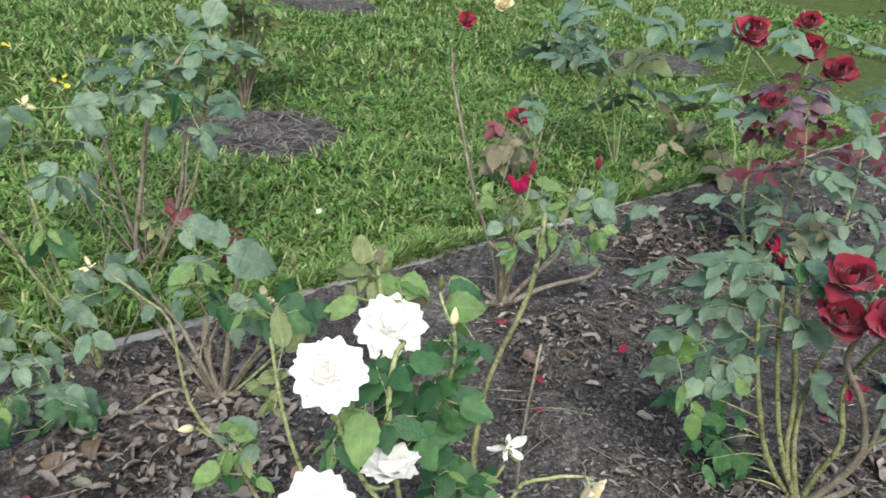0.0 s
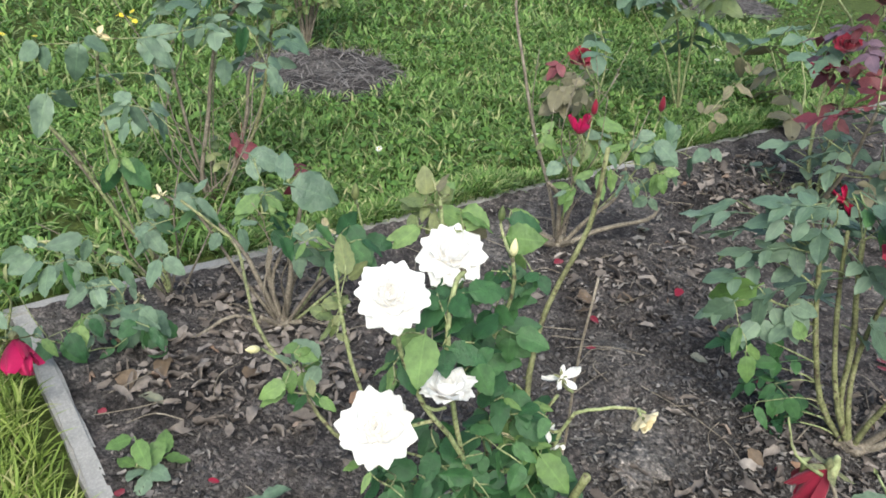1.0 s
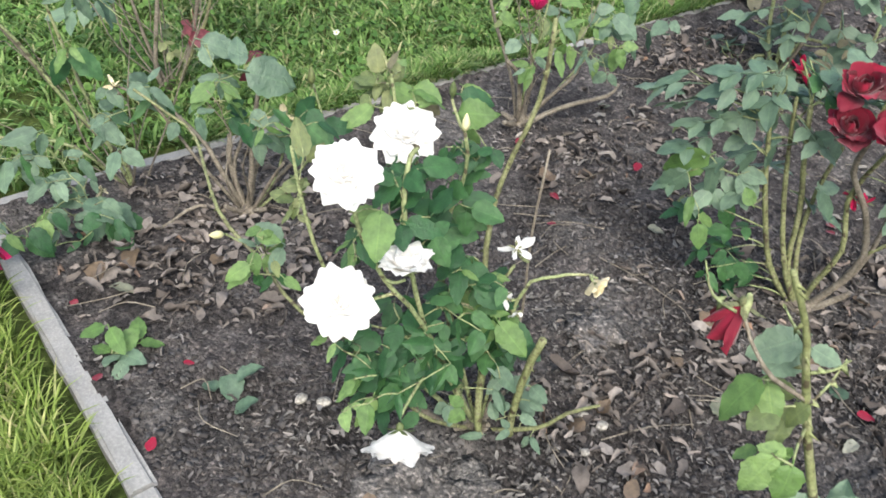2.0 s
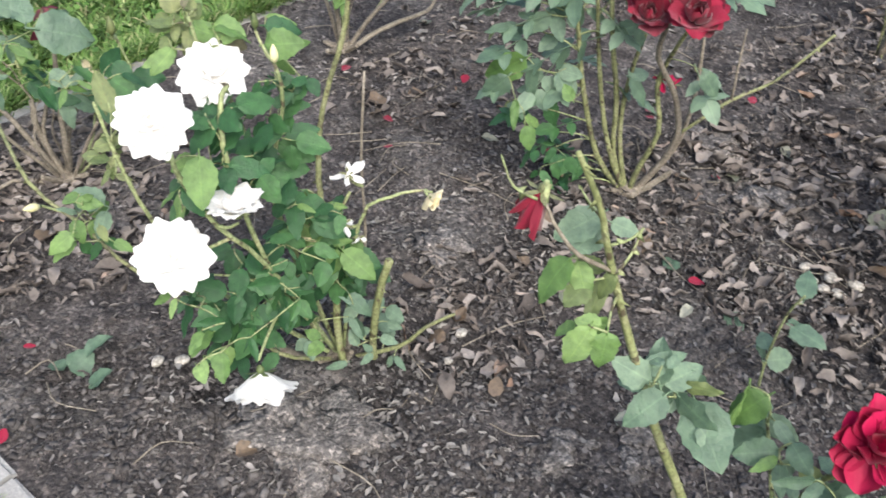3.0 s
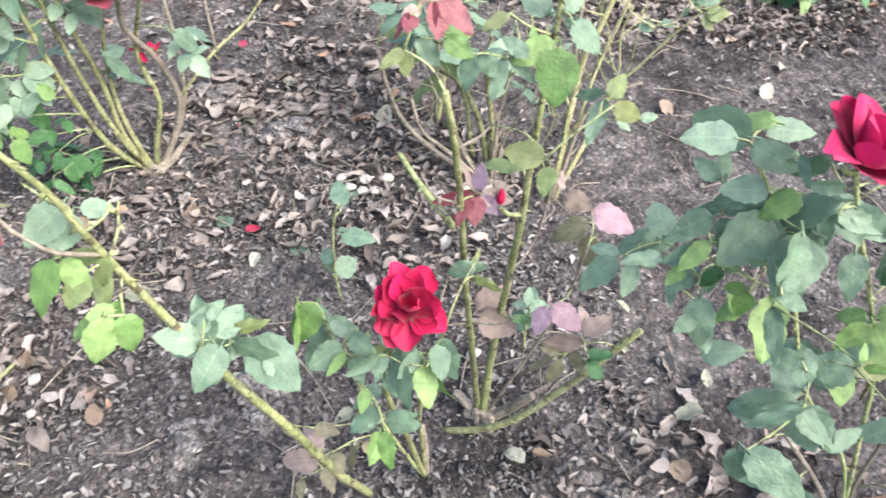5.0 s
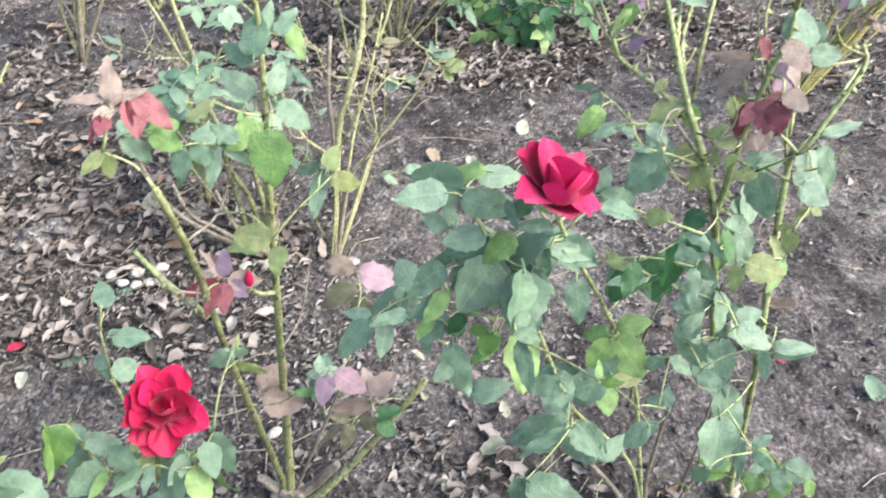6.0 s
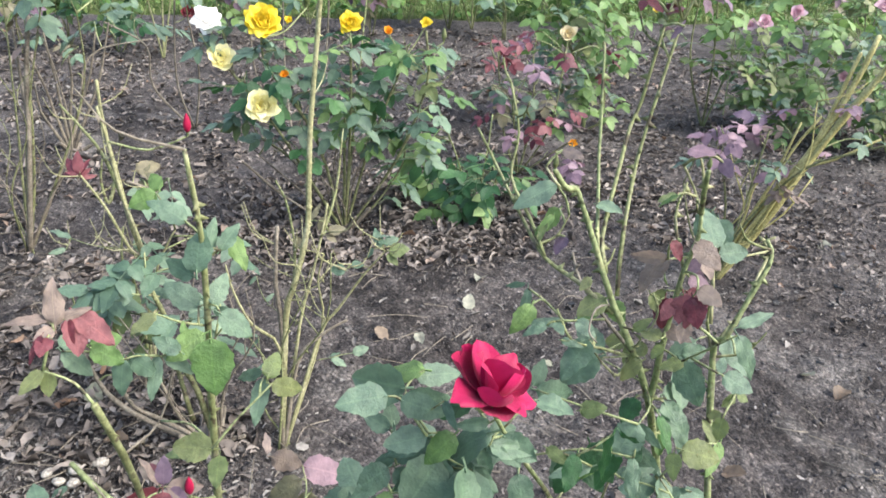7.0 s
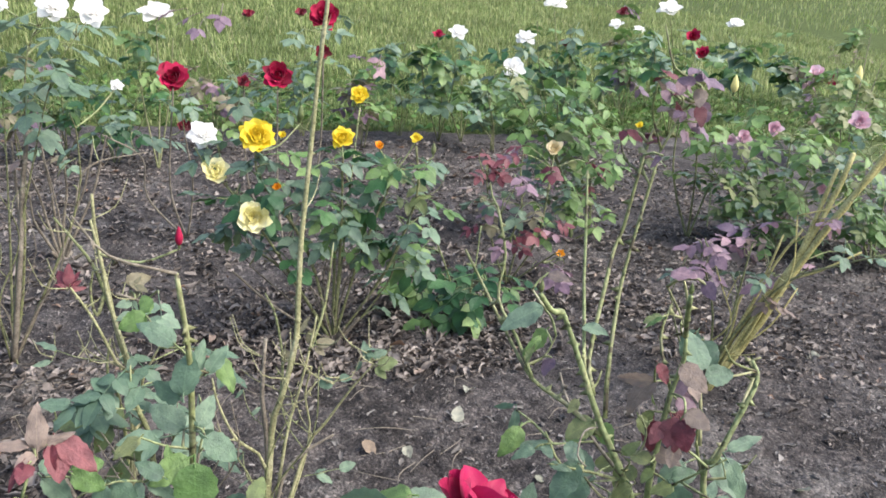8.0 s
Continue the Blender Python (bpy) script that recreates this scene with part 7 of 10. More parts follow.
b.cane("s", 0.0020, 0.0013, (0.576, -2.706, 1.015), (0.564, -2.711, 1.027), (0.545, -2.722, 1.034), (0.532, -2.733, 1.023), thorns=0)
b.cane("s", 0.0022, 0.0013, (0.559, -2.729, 0.980), (0.565, -2.726, 1.006), (0.568, -2.721, 1.024), thorns=2)
b.cane("s", 0.0026, 0.0014, (0.499, -2.742, 0.835), (0.516, -2.779, 0.865), (0.546, -2.819, 0.904), (0.547, -2.825, 0.917), (0.556, -2.819, 0.924), (0.551, -2.829, 0.932), thorns=6)
b.cane("s", 0.0016, 0.0011, (0.547, -2.825, 0.917), (0.546, -2.793, 0.914), (0.547, -2.772, 0.910), thorns=0)
b.cane("s", 0.0016, 0.0010, (0.547, -2.565, 1.000), (0.549, -2.546, 1.009), (0.560, -2.535, 1.025), thorns=0)
b.cane("w", 0.0013, 0.0008, (0.493, -2.597, 0.898), (0.491, -2.577, 0.896), (0.476, -2.564, 0.880), (0.467, -2.570, 0.871), thorns=0)
b.cane("y", 0.0018, 0.0012, (0.490, -2.624, 0.835), (0.485, -2.586, 0.852), (0.486, -2.552, 0.865), (0.507, -2.542, 0.890), thorns=2)
b.cane("y", 0.0016, 0.0011, (0.490, -2.624, 0.835), (0.484, -2.612, 0.816), (0.490, -2.596, 0.828), (0.492, -2.585, 0.842), thorns=2)
b.frond("y", (0.499, -2.591, 0.903, 0.496, -2.560, 0.892), (0.515, -2.579, 0.919, 0.506, -2.563, 0.914), (0.568, -2.701, 0.984, 0.569, -2.676, 0.982), (0.567, -2.545, 0.963, 0.553, -2.532, 0.950), (0.471, -2.612, 0.878, 0.461, -2.616, 0.893), twins=0.0)
b.frond("n", (0.527, -2.523, 0.887, 0.510, -2.504, 0.866), (0.565, -2.553, 0.970, 0.554, -2.534, 0.956), twins=0.0)
b.frond("g", (0.504, -2.531, 0.874, 0.501, -2.509, 0.876), (0.502, -2.539, 0.879, 0.485, -2.538, 0.874), (0.494, -2.559, 0.883, 0.471, -2.565, 0.876), (0.491, -2.542, 0.863, 0.474, -2.552, 0.869), (0.487, -2.572, 0.863, 0.476, -2.533, 0.837), (0.543, -2.741, 0.963, 0.517, -2.740, 0.942), (0.550, -2.736, 0.971, 0.541, -2.715, 0.950), (0.534, -2.584, 0.993, 0.515, -2.597, 1.002), (0.510, -2.720, 0.724, 0.481, -2.714, 0.706), (0.503, -2.650, 0.707, 0.460, -2.672, 0.697), twins=0.0)
b.frond("g", (0.457, -2.582, 0.722, 0.458, -2.537, 0.713), (0.499, -2.658, 0.659, 0.466, -2.667, 0.651), (0.483, -2.723, 0.644, 0.455, -2.720, 0.634), (0.475, -2.741, 0.603, 0.442, -2.755, 0.603), (0.445, -2.763, 0.594, 0.419, -2.793, 0.617), (0.512, -2.717, 0.556, 0.476, -2.696, 0.527), (0.507, -2.737, 0.566, 0.466, -2.727, 0.540), (0.518, -2.769, 0.829, 0.473, -2.778, 0.804), (0.513, -2.709, 0.794, 0.476, -2.713, 0.772), (0.499, -2.711, 0.839, 0.499, -2.678, 0.827), twins=0.0)
b.frond("d", (0.492, -2.644, 0.778, 0.477, -2.622, 0.762), (0.464, -2.602, 0.744, 0.444, -2.570, 0.719), twins=0.0)
b.frond("n", (0.465, -2.609, 0.742, 0.447, -2.569, 0.713), (0.539, -2.659, 0.511, 0.541, -2.592, 0.493), (0.472, -2.755, 0.714, 0.448, -2.732, 0.688), (0.519, -2.704, 0.720, 0.490, -2.690, 0.694), twins=0.0)
b.frond("y", (0.520, -2.651, 0.503, 0.523, -2.606, 0.498), (0.461, -2.559, 0.795, 0.444, -2.576, 0.809), (0.453, -2.523, 0.760, 0.428, -2.536, 0.760), twins=0.0)
b.frond("b", (0.503, -2.660, 0.947, 0.503, -2.618, 0.923), (0.517, -2.707, 0.938, 0.490, -2.714, 0.927), (0.499, -2.703, 0.899, 0.478, -2.711, 0.901), (0.491, -2.654, 0.869, 0.459, -2.674, 0.869), (0.558, -2.550, 1.043, 0.537, -2.564, 1.043), twins=0.0)
b.frond("r", (0.486, -2.652, 0.905, 0.469, -2.637, 0.886), (0.481, -2.679, 0.907, 0.459, -2.671, 0.889), twins=0.0)
b.frond("p", (0.507, -2.693, 0.924, 0.484, -2.695, 0.915), (0.563, -2.699, 1.038, 0.538, -2.715, 1.042), (0.541, -2.727, 1.033, 0.520, -2.729, 1.022), (0.560, -2.567, 0.946, 0.549, -2.551, 0.936), twins=0.0)
b.frond("g", (0.602, -2.762, 0.486, 0.546, -2.765, 0.455), (0.557, -2.777, 0.538, 0.516, -2.756, 0.499), (0.563, -2.815, 0.413, 0.493, -2.818, 0.377), (0.552, -2.874, 0.300, 0.505, -2.854, 0.269), (0.530, -2.915, 0.258, 0.517, -2.894, 0.250), (0.544, -2.701, 0.626, 0.512, -2.708, 0.619), (0.511, -2.733, 0.620, 0.486, -2.735, 0.616), (0.500, -2.753, 0.593, 0.472, -2.762, 0.595), twins=0.0)
b.frond("k", (0.536, -2.915, 0.177, 0.488, -2.910, 0.160), twins=0.0)

b = Bush(1.465, -2.364, "bare tall rose bush with dry straw-coloured canes", 27)
b.cane("s", 0.0082, 0.0042, (1.465, -2.364, -0.020), (1.519, -2.381, 0.321), (1.515, -2.404, 0.422), (1.529, -2.434, 0.552), (1.548, -2.442, 0.744), (1.555, -2.457, 0.931), (1.552, -2.470, 1.111), (1.550, -2.485, 1.258), (1.537, -2.493, 1.376), thorns=40)
b.cane("w", 0.0085, 0.0040, (1.465, -2.364, -0.020), (1.518, -2.373, 0.279), (1.520, -2.360, 0.423), (1.537, -2.368, 0.552), thorns=6)
b.cane("s", 0.0050, 0.0020, (1.465, -2.364, -0.020), (1.505, -2.457, 0.277), (1.504, -2.501, 0.347), (1.495, -2.555, 0.433), (1.474, -2.600, 0.503), thorns=8)
b.cane("s", 0.0050, 0.0020, (1.465, -2.364, -0.020), (1.507, -2.368, 0.242), (1.504, -2.305, 0.324), (1.517, -2.267, 0.405), (1.528, -2.253, 0.469), thorns=8)
b.cane("s", 0.0050, 0.0022, (1.465, -2.364, -0.020), (1.517, -2.413, 0.305), (1.515, -2.442, 0.433), (1.523, -2.464, 0.525), (1.533, -2.479, 0.602), thorns=8)
b.cane("y", 0.0042, 0.0018, (1.523, -2.464, 0.525), (1.548, -2.500, 0.622), (1.582, -2.521, 0.758), thorns=6)
b.cane("y", 0.0040, 0.0018, (1.521, -2.399, 0.390), (1.548, -2.408, 0.489), (1.573, -2.394, 0.590), (1.594, -2.373, 0.638), thorns=6)
b.cane("s", 0.0040, 0.0018, (1.465, -2.364, -0.020), (1.519, -2.465, 0.282), (1.534, -2.458, 0.407), (1.533, -2.472, 0.478), thorns=5)
b.cane("w", 0.0055, 0.0030, (1.465, -2.364, -0.020), (1.488, -2.404, 0.219), (1.497, -2.456, 0.282), (1.496, -2.520, 0.320), thorns=4)
b.frond("g", (1.487, -2.596, 0.505, 1.510, -2.579, 0.544), (1.490, -2.603, 0.514, 1.488, -2.634, 0.527), (1.482, -2.513, 0.458, 1.489, -2.478, 0.460), (1.486, -2.526, 0.471, 1.481, -2.553, 0.472), (1.499, -2.591, 0.527, 1.499, -2.616, 0.540), (1.491, -2.577, 0.504, 1.486, -2.561, 0.487))
b.frond("y", (1.472, -2.609, 0.504, 1.466, -2.652, 0.516))
b.frond("k", (1.569, -2.448, 0.547, 1.581, -2.472, 0.583), (1.567, -2.479, 0.554, 1.560, -2.459, 0.530), (1.553, -2.484, 0.524, 1.552, -2.523, 0.536), (1.546, -2.426, 0.489, 1.559, -2.409, 0.513))
b.frond("g", (1.550, -2.320, 0.266, 1.560, -2.283, 0.279), (1.515, -2.330, 0.212, 1.509, -2.305, 0.200), (1.496, -2.536, 0.228, 1.491, -2.575, 0.234), (1.499, -2.484, 0.218, 1.485, -2.521, 0.207), (1.619, -2.326, 0.390, 1.612, -2.306, 0.373), (1.589, -2.343, 0.337, 1.597, -2.363, 0.354))
b.shoots("s", 26, 0.2, (0.05, 0.14))
b.thicket("y", 3, 0.6, 0.2, 0.0022, (0, 0))

b = Bush(1.759, -2.061, "sparse rose bush with straw canes and small red shoots", 28)
b.cane("s", 0.0075, 0.0035, (1.759, -2.061, -0.020), (1.800, -2.074, 0.303), (1.804, -2.046, 0.456), (1.815, -2.024, 0.598), (1.819, -2.007, 0.710), (1.825, -2.002, 0.810), thorns=20)
b.cane("s", 0.0070, 0.0030, (1.759, -2.061, -0.020), (1.794, -2.079, 0.290), (1.784, -2.061, 0.433), (1.795, -2.032, 0.541), (1.798, -2.014, 0.674), (1.800, -1.998, 0.756), thorns=16)
b.cane("s", 0.0060, 0.0028, (1.759, -2.061, -0.020), (1.798, -2.069, 0.320), (1.781, -2.039, 0.407), (1.782, -1.994, 0.519), (1.777, -1.950, 0.601), thorns=10)
b.cane("y", 0.0050, 0.0025, (1.795, -2.032, 0.541), (1.827, -1.996, 0.638), (1.841, -1.955, 0.697), (1.870, -1.912, 0.744), thorns=8)
b.cane("s", 0.0050, 0.0022, (1.759, -2.061, -0.020), (1.825, -2.091, 0.304), (1.819, -2.118, 0.383), (1.812, -2.146, 0.438), thorns=6)
b.cane("y", 0.0045, 0.0020, (1.806, -2.019, 0.573), (1.795, -2.002, 0.521), (1.804, -1.989, 0.575), (1.813, -1.996, 0.628), thorns=5)
b.cane("w", 0.0040, 0.0020, (1.826, -2.043, 0.564), (1.823, -2.087, 0.549), (1.823, -2.151, 0.516), thorns=4)
b.cane("y", 0.0055, 0.0025, (1.759, -2.061, -0.020), (1.787, -2.046, 0.281), (1.787, -2.018, 0.375), (1.803, -2.027, 0.457), thorns=6)
b.leaf("g", 0.118, (1.795, -2.084, 0.552), (1.633, -2.150, 0.597), (1.743, -2.101, 0.421), (1.759, -1.981, 0.288), (1.695, -2.294, 0.429), (1.794, -2.140, 0.485), (1.873, -2.268, 0.380), (1.625, -1.992, 0.348), (1.846, -2.011, 0.262), (1.653, -2.093, 0.383))
b.bud("red", 0.047, (1.768, -2.191, 0.700), (0.000, 0.000, 1.000))
b.frond("r", (1.777, -1.946, 0.604, 1.788, -1.925, 0.642), (1.777, -1.946, 0.604, 1.794, -1.943, 0.653), (1.777, -1.947, 0.604, 1.793, -1.964, 0.642), (1.776, -1.947, 0.601, 1.785, -1.973, 0.616), (1.775, -1.944, 0.599, 1.778, -1.921, 0.615), twins=0.3)
b.frond("k", (1.837, -2.065, 0.589, 1.844, -2.124, 0.601), (1.830, -2.100, 0.566, 1.846, -2.086, 0.611), (1.835, -2.088, 0.581, 1.831, -2.116, 0.567))
b.frond("g", (1.778, -1.963, 0.278, 1.772, -1.920, 0.278), (1.775, -1.982, 0.270, 1.789, -2.007, 0.291), (1.783, -1.951, 0.292, 1.765, -1.963, 0.255), (1.836, -2.047, 0.380, 1.840, -2.093, 0.383), (1.838, -1.902, 0.420, 1.845, -1.866, 0.449), (1.826, -1.890, 0.396, 1.816, -1.853, 0.389))
b.shoots("s", 22, 0.3, (0.05, 0.14))
b.thicket("w", 3, 0.45, 0.2, 0.002, (0, 0))

b = Bush(2.713, -1.636, "tall rose bush with bare canes and white roses at the top", 29, lod="far")
b.cane("o", 0.0059, 0.002, (2.713, -1.636, -0.020), (2.719, -1.688, 0.285), (2.722, -1.719, 0.673), (2.724, -1.750, 1.032), (2.732, -1.813, 1.155), thorns=8)
b.cane("w", 0.0054, 0.0015, (2.713, -1.636, -0.020), (2.703, -1.716, 0.168), (2.697, -1.817, 0.369), (2.669, -1.803, 0.629), (2.637, -1.769, 0.782), thorns=6)
b.cane("o", 0.0045, 0.0015, (2.713, -1.636, -0.020), (2.678, -1.686, 0.399), (2.653, -1.786, 0.832), (2.621, -1.849, 1.012), (2.594, -1.939, 1.152), thorns=6)
b.cane("w", 0.0063, 0.002, (2.713, -1.636, -0.020), (2.781, -1.829, 0.423), (2.824, -1.891, 0.651), (2.893, -2.091, 0.699), thorns=4)
b.cane("o", 0.0054, 0.002, (2.713, -1.636, -0.020), (2.798, -1.646, 0.461), (2.881, -1.644, 0.829), thorns=4)
b.cane("o", 0.0054, 0.0015, (2.713, -1.636, -0.020), (2.700, -1.861, 0.525), (2.648, -1.889, 0.782), (2.588, -1.877, 0.880), thorns=4)
b.thicket("o", 2, 0.8, 0.25, 0.0026, (0, 0))
b.thicket("w", 3, 0.7, 0.3, 0.002, (0, 0))
b.bloom("white", 0.101, (2.751, -1.829, 1.186), (-0.906, -0.113, 0.408), 18, 1.0, 0)
b.bloom("white", 0.102, (2.773, -1.940, 1.175), (-0.879, -0.075, 0.471), 18, 1.0, 0)
b.bloom("white", 0.045, (2.785, -2.005, 0.944), (-0.853, -0.054, 0.519), 12, 1.0, 0)
b.bloom("white", 0.041, (2.724, -1.691, 1.181), (-0.870, -0.151, 0.469), 12, 1.0, 0)
b.leaf("g", 0.167, (2.938, -1.726, 1.031), (2.561, -1.843, 1.034), (2.597, -1.883, 0.999), (2.577, -1.790, 0.964), (2.771, -1.723, 1.096), (2.878, -1.841, 1.096), (2.728, -1.922, 1.058), (2.778, -1.824, 0.905), (2.655, -1.788, 0.867), (2.851, -1.684, 0.964), (2.776, -1.894, 0.944), (2.565, -1.757, 0.914), (2.739, -1.957, 1.111), (2.576, -1.847, 1.132), (2.628, -1.735, 1.155), (2.931, -1.974, 1.044), (2.702, -1.889, 1.023), (2.871, -1.770, 0.777), (2.930, -1.831, 0.738), (2.696, -1.768, 1.001))
b.leaf("g", 0.167, (2.931, -1.701, 1.021), (2.903, -1.654, 0.902), (2.798, -1.839, 1.048))
b.leaf("b", 0.133, (2.858, -1.699, 0.720), (2.658, -1.706, 0.741), (2.837, -1.797, 0.589), kind="three")
b.cane("w", 0.0105, 0.0070, (2.713, -1.636, -0.020), (2.673, -1.667, 0.181), (2.670, -1.694, 0.400), (2.679, -1.714, 0.607), (2.674, -1.743, 0.809), thorns=10)
b.cane("w", 0.0070, 0.0040, (2.687, -1.702, 0.452), (2.728, -1.688, 0.613), (2.709, -1.689, 0.765), thorns=5)

b = Bush(3.800, -1.672, "bare old rose bush with crooked grey canes", 49, lod="far")
b.crown(0.05)
b.cane("w", 0.0090, 0.0040, (3.800, -1.672, -0.020), (3.788, -1.630, 0.147), (3.756, -1.599, 0.315), (3.701, -1.567, 0.456), thorns=5)
b.cane("w", 0.0090, 0.0040, (3.800, -1.672, -0.020), (3.798, -1.654, 0.171), (3.774, -1.641, 0.363), (3.735, -1.620, 0.587), thorns=5)
b.cane("w", 0.0090, 0.0040, (3.800, -1.672, -0.020), (3.801, -1.682, 0.170), (3.782, -1.709, 0.361), (3.744, -1.697, 0.574), thorns=5)
b.cane("w", 0.0090, 0.0040, (3.800, -1.672, -0.020), (3.805, -1.712, 0.168), (3.790, -1.784, 0.359), (3.759, -1.833, 0.574), thorns=5)
b.cane("w", 0.0090, 0.0040, (3.800, -1.672, -0.020), (3.791, -1.723, 0.117), (3.787, -1.819, 0.333), (3.768, -1.888, 0.599), thorns=5)
b.cane("w", 0.0090, 0.0040, (3.800, -1.672, -0.020), (3.771, -1.617, 0.099), (3.726, -1.573, 0.219), (3.679, -1.572, 0.360), thorns=5)
b.shoots("w", 14, 0.3, (0.06, 0.2))
b.fill("gk", 0.12, 5, 0.6, 1, 0.1)

b = Bush(15.461, -16.969, "withered bush of dry tan stalks behind the bed", 50, lod="far", group="rose bushes in the lawn")
b.thicket("w", 16, 0.8, 0.45, 0.006, (0, 0))
b.fill("kkb", 0.16, 60, 0.25, 1, 0.12)

b = Bush(2.746, -2.751, "leafy rose bush with bright yellow and lemon roses", 30)
b.crown(0.045)
b.cane("o", 0.007, 0.004, (2.746, -2.751, -0.020), (2.788, -2.694, 0.081), (2.844, -2.568, 0.253), (2.902, -2.424, 0.352), thorns=6)
b.cane("y", 0.007, 0.004, (2.746, -2.751, -0.020), (2.738, -2.745, 0.283), (2.729, -2.743, 0.442), thorns=6)
b.cane("o", 0.006, 0.004, (2.746, -2.751, -0.020), (2.732, -2.811, 0.237), (2.720, -2.856, 0.398), (2.698, -2.956, 0.685), thorns=6)
b.cane("o", 0.007, 0.004, (2.746, -2.751, -0.020), (2.718, -2.634, 0.382), (2.699, -2.467, 0.642), (2.703, -2.448, 0.741), thorns=6)
b.cane("o", 0.006, 0.004, (2.746, -2.751, -0.020), (2.688, -2.755, 0.367), (2.632, -2.742, 0.739), thorns=6)
b.cane("o", 0.006, 0.004, (2.746, -2.751, -0.020), (2.661, -2.924, 0.303), (2.593, -3.007, 0.605), (2.546, -2.981, 0.799), thorns=5)
b.cane("g", 0.005, 0.003, (2.746, -2.751, -0.020), (2.808, -2.796, 0.440), (2.869, -2.846, 0.885), thorns=4)
b.cane("o", 0.006, 0.004, (2.746, -2.751, -0.020), (2.695, -2.488, 0.435), (2.724, -2.335, 0.636), thorns=4)
b.cane("w", 0.006, 0.004, (2.746, -2.751, -0.020), (2.746, -2.516, 0.153), (2.728, -2.371, 0.299), thorns=4)
b.cane("w", 0.004, 0.003, (2.746, -2.751, -0.020), (2.788, -2.627, 0.178), (2.834, -2.481, 0.371), thorns=3)
b.cane("w", 0.004, 0.003, (2.746, -2.751, -0.020), (2.833, -2.720, 0.204), (2.904, -2.772, 0.366), thorns=3)
b.cane("w", 0.004, 0.003, (2.746, -2.751, -0.020), (2.769, -2.603, 0.140), (2.796, -2.437, 0.296), thorns=3)
b.cane("o", 0.004, 0.003, (2.746, -2.751, -0.020), (2.746, -2.864, 0.089), (2.748, -2.970, 0.249), (2.766, -2.990, 0.381), thorns=3)
b.cane("w", 0.004, 0.003, (2.746, -2.751, -0.020), (2.790, -2.791, 0.170), (2.827, -2.871, 0.342), thorns=3)
b.bloom("yellow", 0.127, (2.701, -2.454, 0.791), (-0.861, 0.079, 0.502), 30, 1.0, 0)
b.bloom("lemon", 0.118, (2.603, -2.434, 0.529), (-0.877, 0.077, 0.474), 26, 0.95, 0)
b.bloom("lemon", 0.104, (2.728, -2.316, 0.665), (-0.848, 0.037, 0.529), 18, 0.95, 0)
b.bloom("white", 0.103, (2.786, -2.278, 0.782), (-0.803, 0.024, 0.595), 20, 0.9, 0)
b.bloom("yellow", 0.085, (2.696, -2.750, 0.795), (-0.850, 0.166, 0.500), 24, 1.0, 0)
b.bloom("yellow", 0.078, (2.735, -2.813, 0.940), (-0.791, 0.170, 0.588), 20, 0.85, 0)
b.bloom("yellow", 0.052, (2.695, -3.023, 0.798), (-0.804, 0.235, 0.547), 14, 0.6, 0)
b.bloom("orange", 0.054, (2.719, -2.893, 0.760), (-0.736, 0.180, 0.652), 9, 0.35, 0)
b.bloom("yellow", 0.049, (2.785, -2.550, 0.782), (-0.756, 0.093, 0.649), 9, 0.35, 0)
b.bloom("orange", 0.049, (2.688, -2.523, 0.614), (-0.730, 0.086, 0.678), 9, 0.35, 0)
b.bud("green", 0.046, (2.682, -3.088, 0.743), (-0.101, 0.032, 0.994))
b.bud("green", 0.058, (2.773, -2.612, 0.842), (-0.106, 0.015, 0.994))
b.leaf("g", 0.15, (2.739, -2.258, 0.567), (2.690, -2.409, 0.583), (2.692, -2.505, 0.744), (2.682, -2.663, 0.625), (2.662, -2.767, 0.599), (2.673, -2.868, 0.627), (2.712, -2.666, 0.701), (2.720, -2.354, 0.776), (2.728, -2.317, 0.735), (2.692, -2.505, 0.664), (2.718, -2.631, 0.511), (2.623, -2.772, 0.701), (2.872, -2.898, 0.443), (2.700, -2.730, 0.558), (2.697, -2.585, 0.622), (2.702, -2.448, 0.681), (2.742, -2.242, 0.731), (2.704, -2.547, 0.558), (2.690, -2.409, 0.714))
b.leaf("g", 0.157, (2.845, -3.110, 0.632), (2.638, -3.086, 0.731), (2.529, -2.963, 0.518), (2.871, -3.018, 0.347), (2.719, -3.067, 0.382), (2.733, -3.109, 0.502), (2.938, -2.799, 0.437), (2.661, -2.923, 0.304), (2.713, -3.009, 0.190), (2.735, -2.851, 0.349), (2.621, -2.678, 0.454), (2.671, -2.876, 0.435), (2.814, -2.971, 0.527), (2.695, -2.487, 0.540), (2.701, -2.351, 0.499), (2.712, -2.294, 0.476), (2.889, -2.838, 0.346), (2.634, -3.047, 0.331), (2.910, -2.995, 0.066), (2.676, -2.585, 0.481))
b.leaf("g", 0.157, (2.786, -2.688, 0.314))
b.leaf("y", 0.128, (2.713, -3.009, 0.574), (2.576, -3.010, 0.651), (2.679, -2.973, 0.668), (2.699, -2.361, 0.447))
b.fill("ngd", 0.161, 62, 0.35, 0.95, 0.12)
b.shoots("o", 16, 0.1, (0.06, 0.15))
b.thicket("w", 8, 0.5, 0.25, 0.0024, (0, 0))

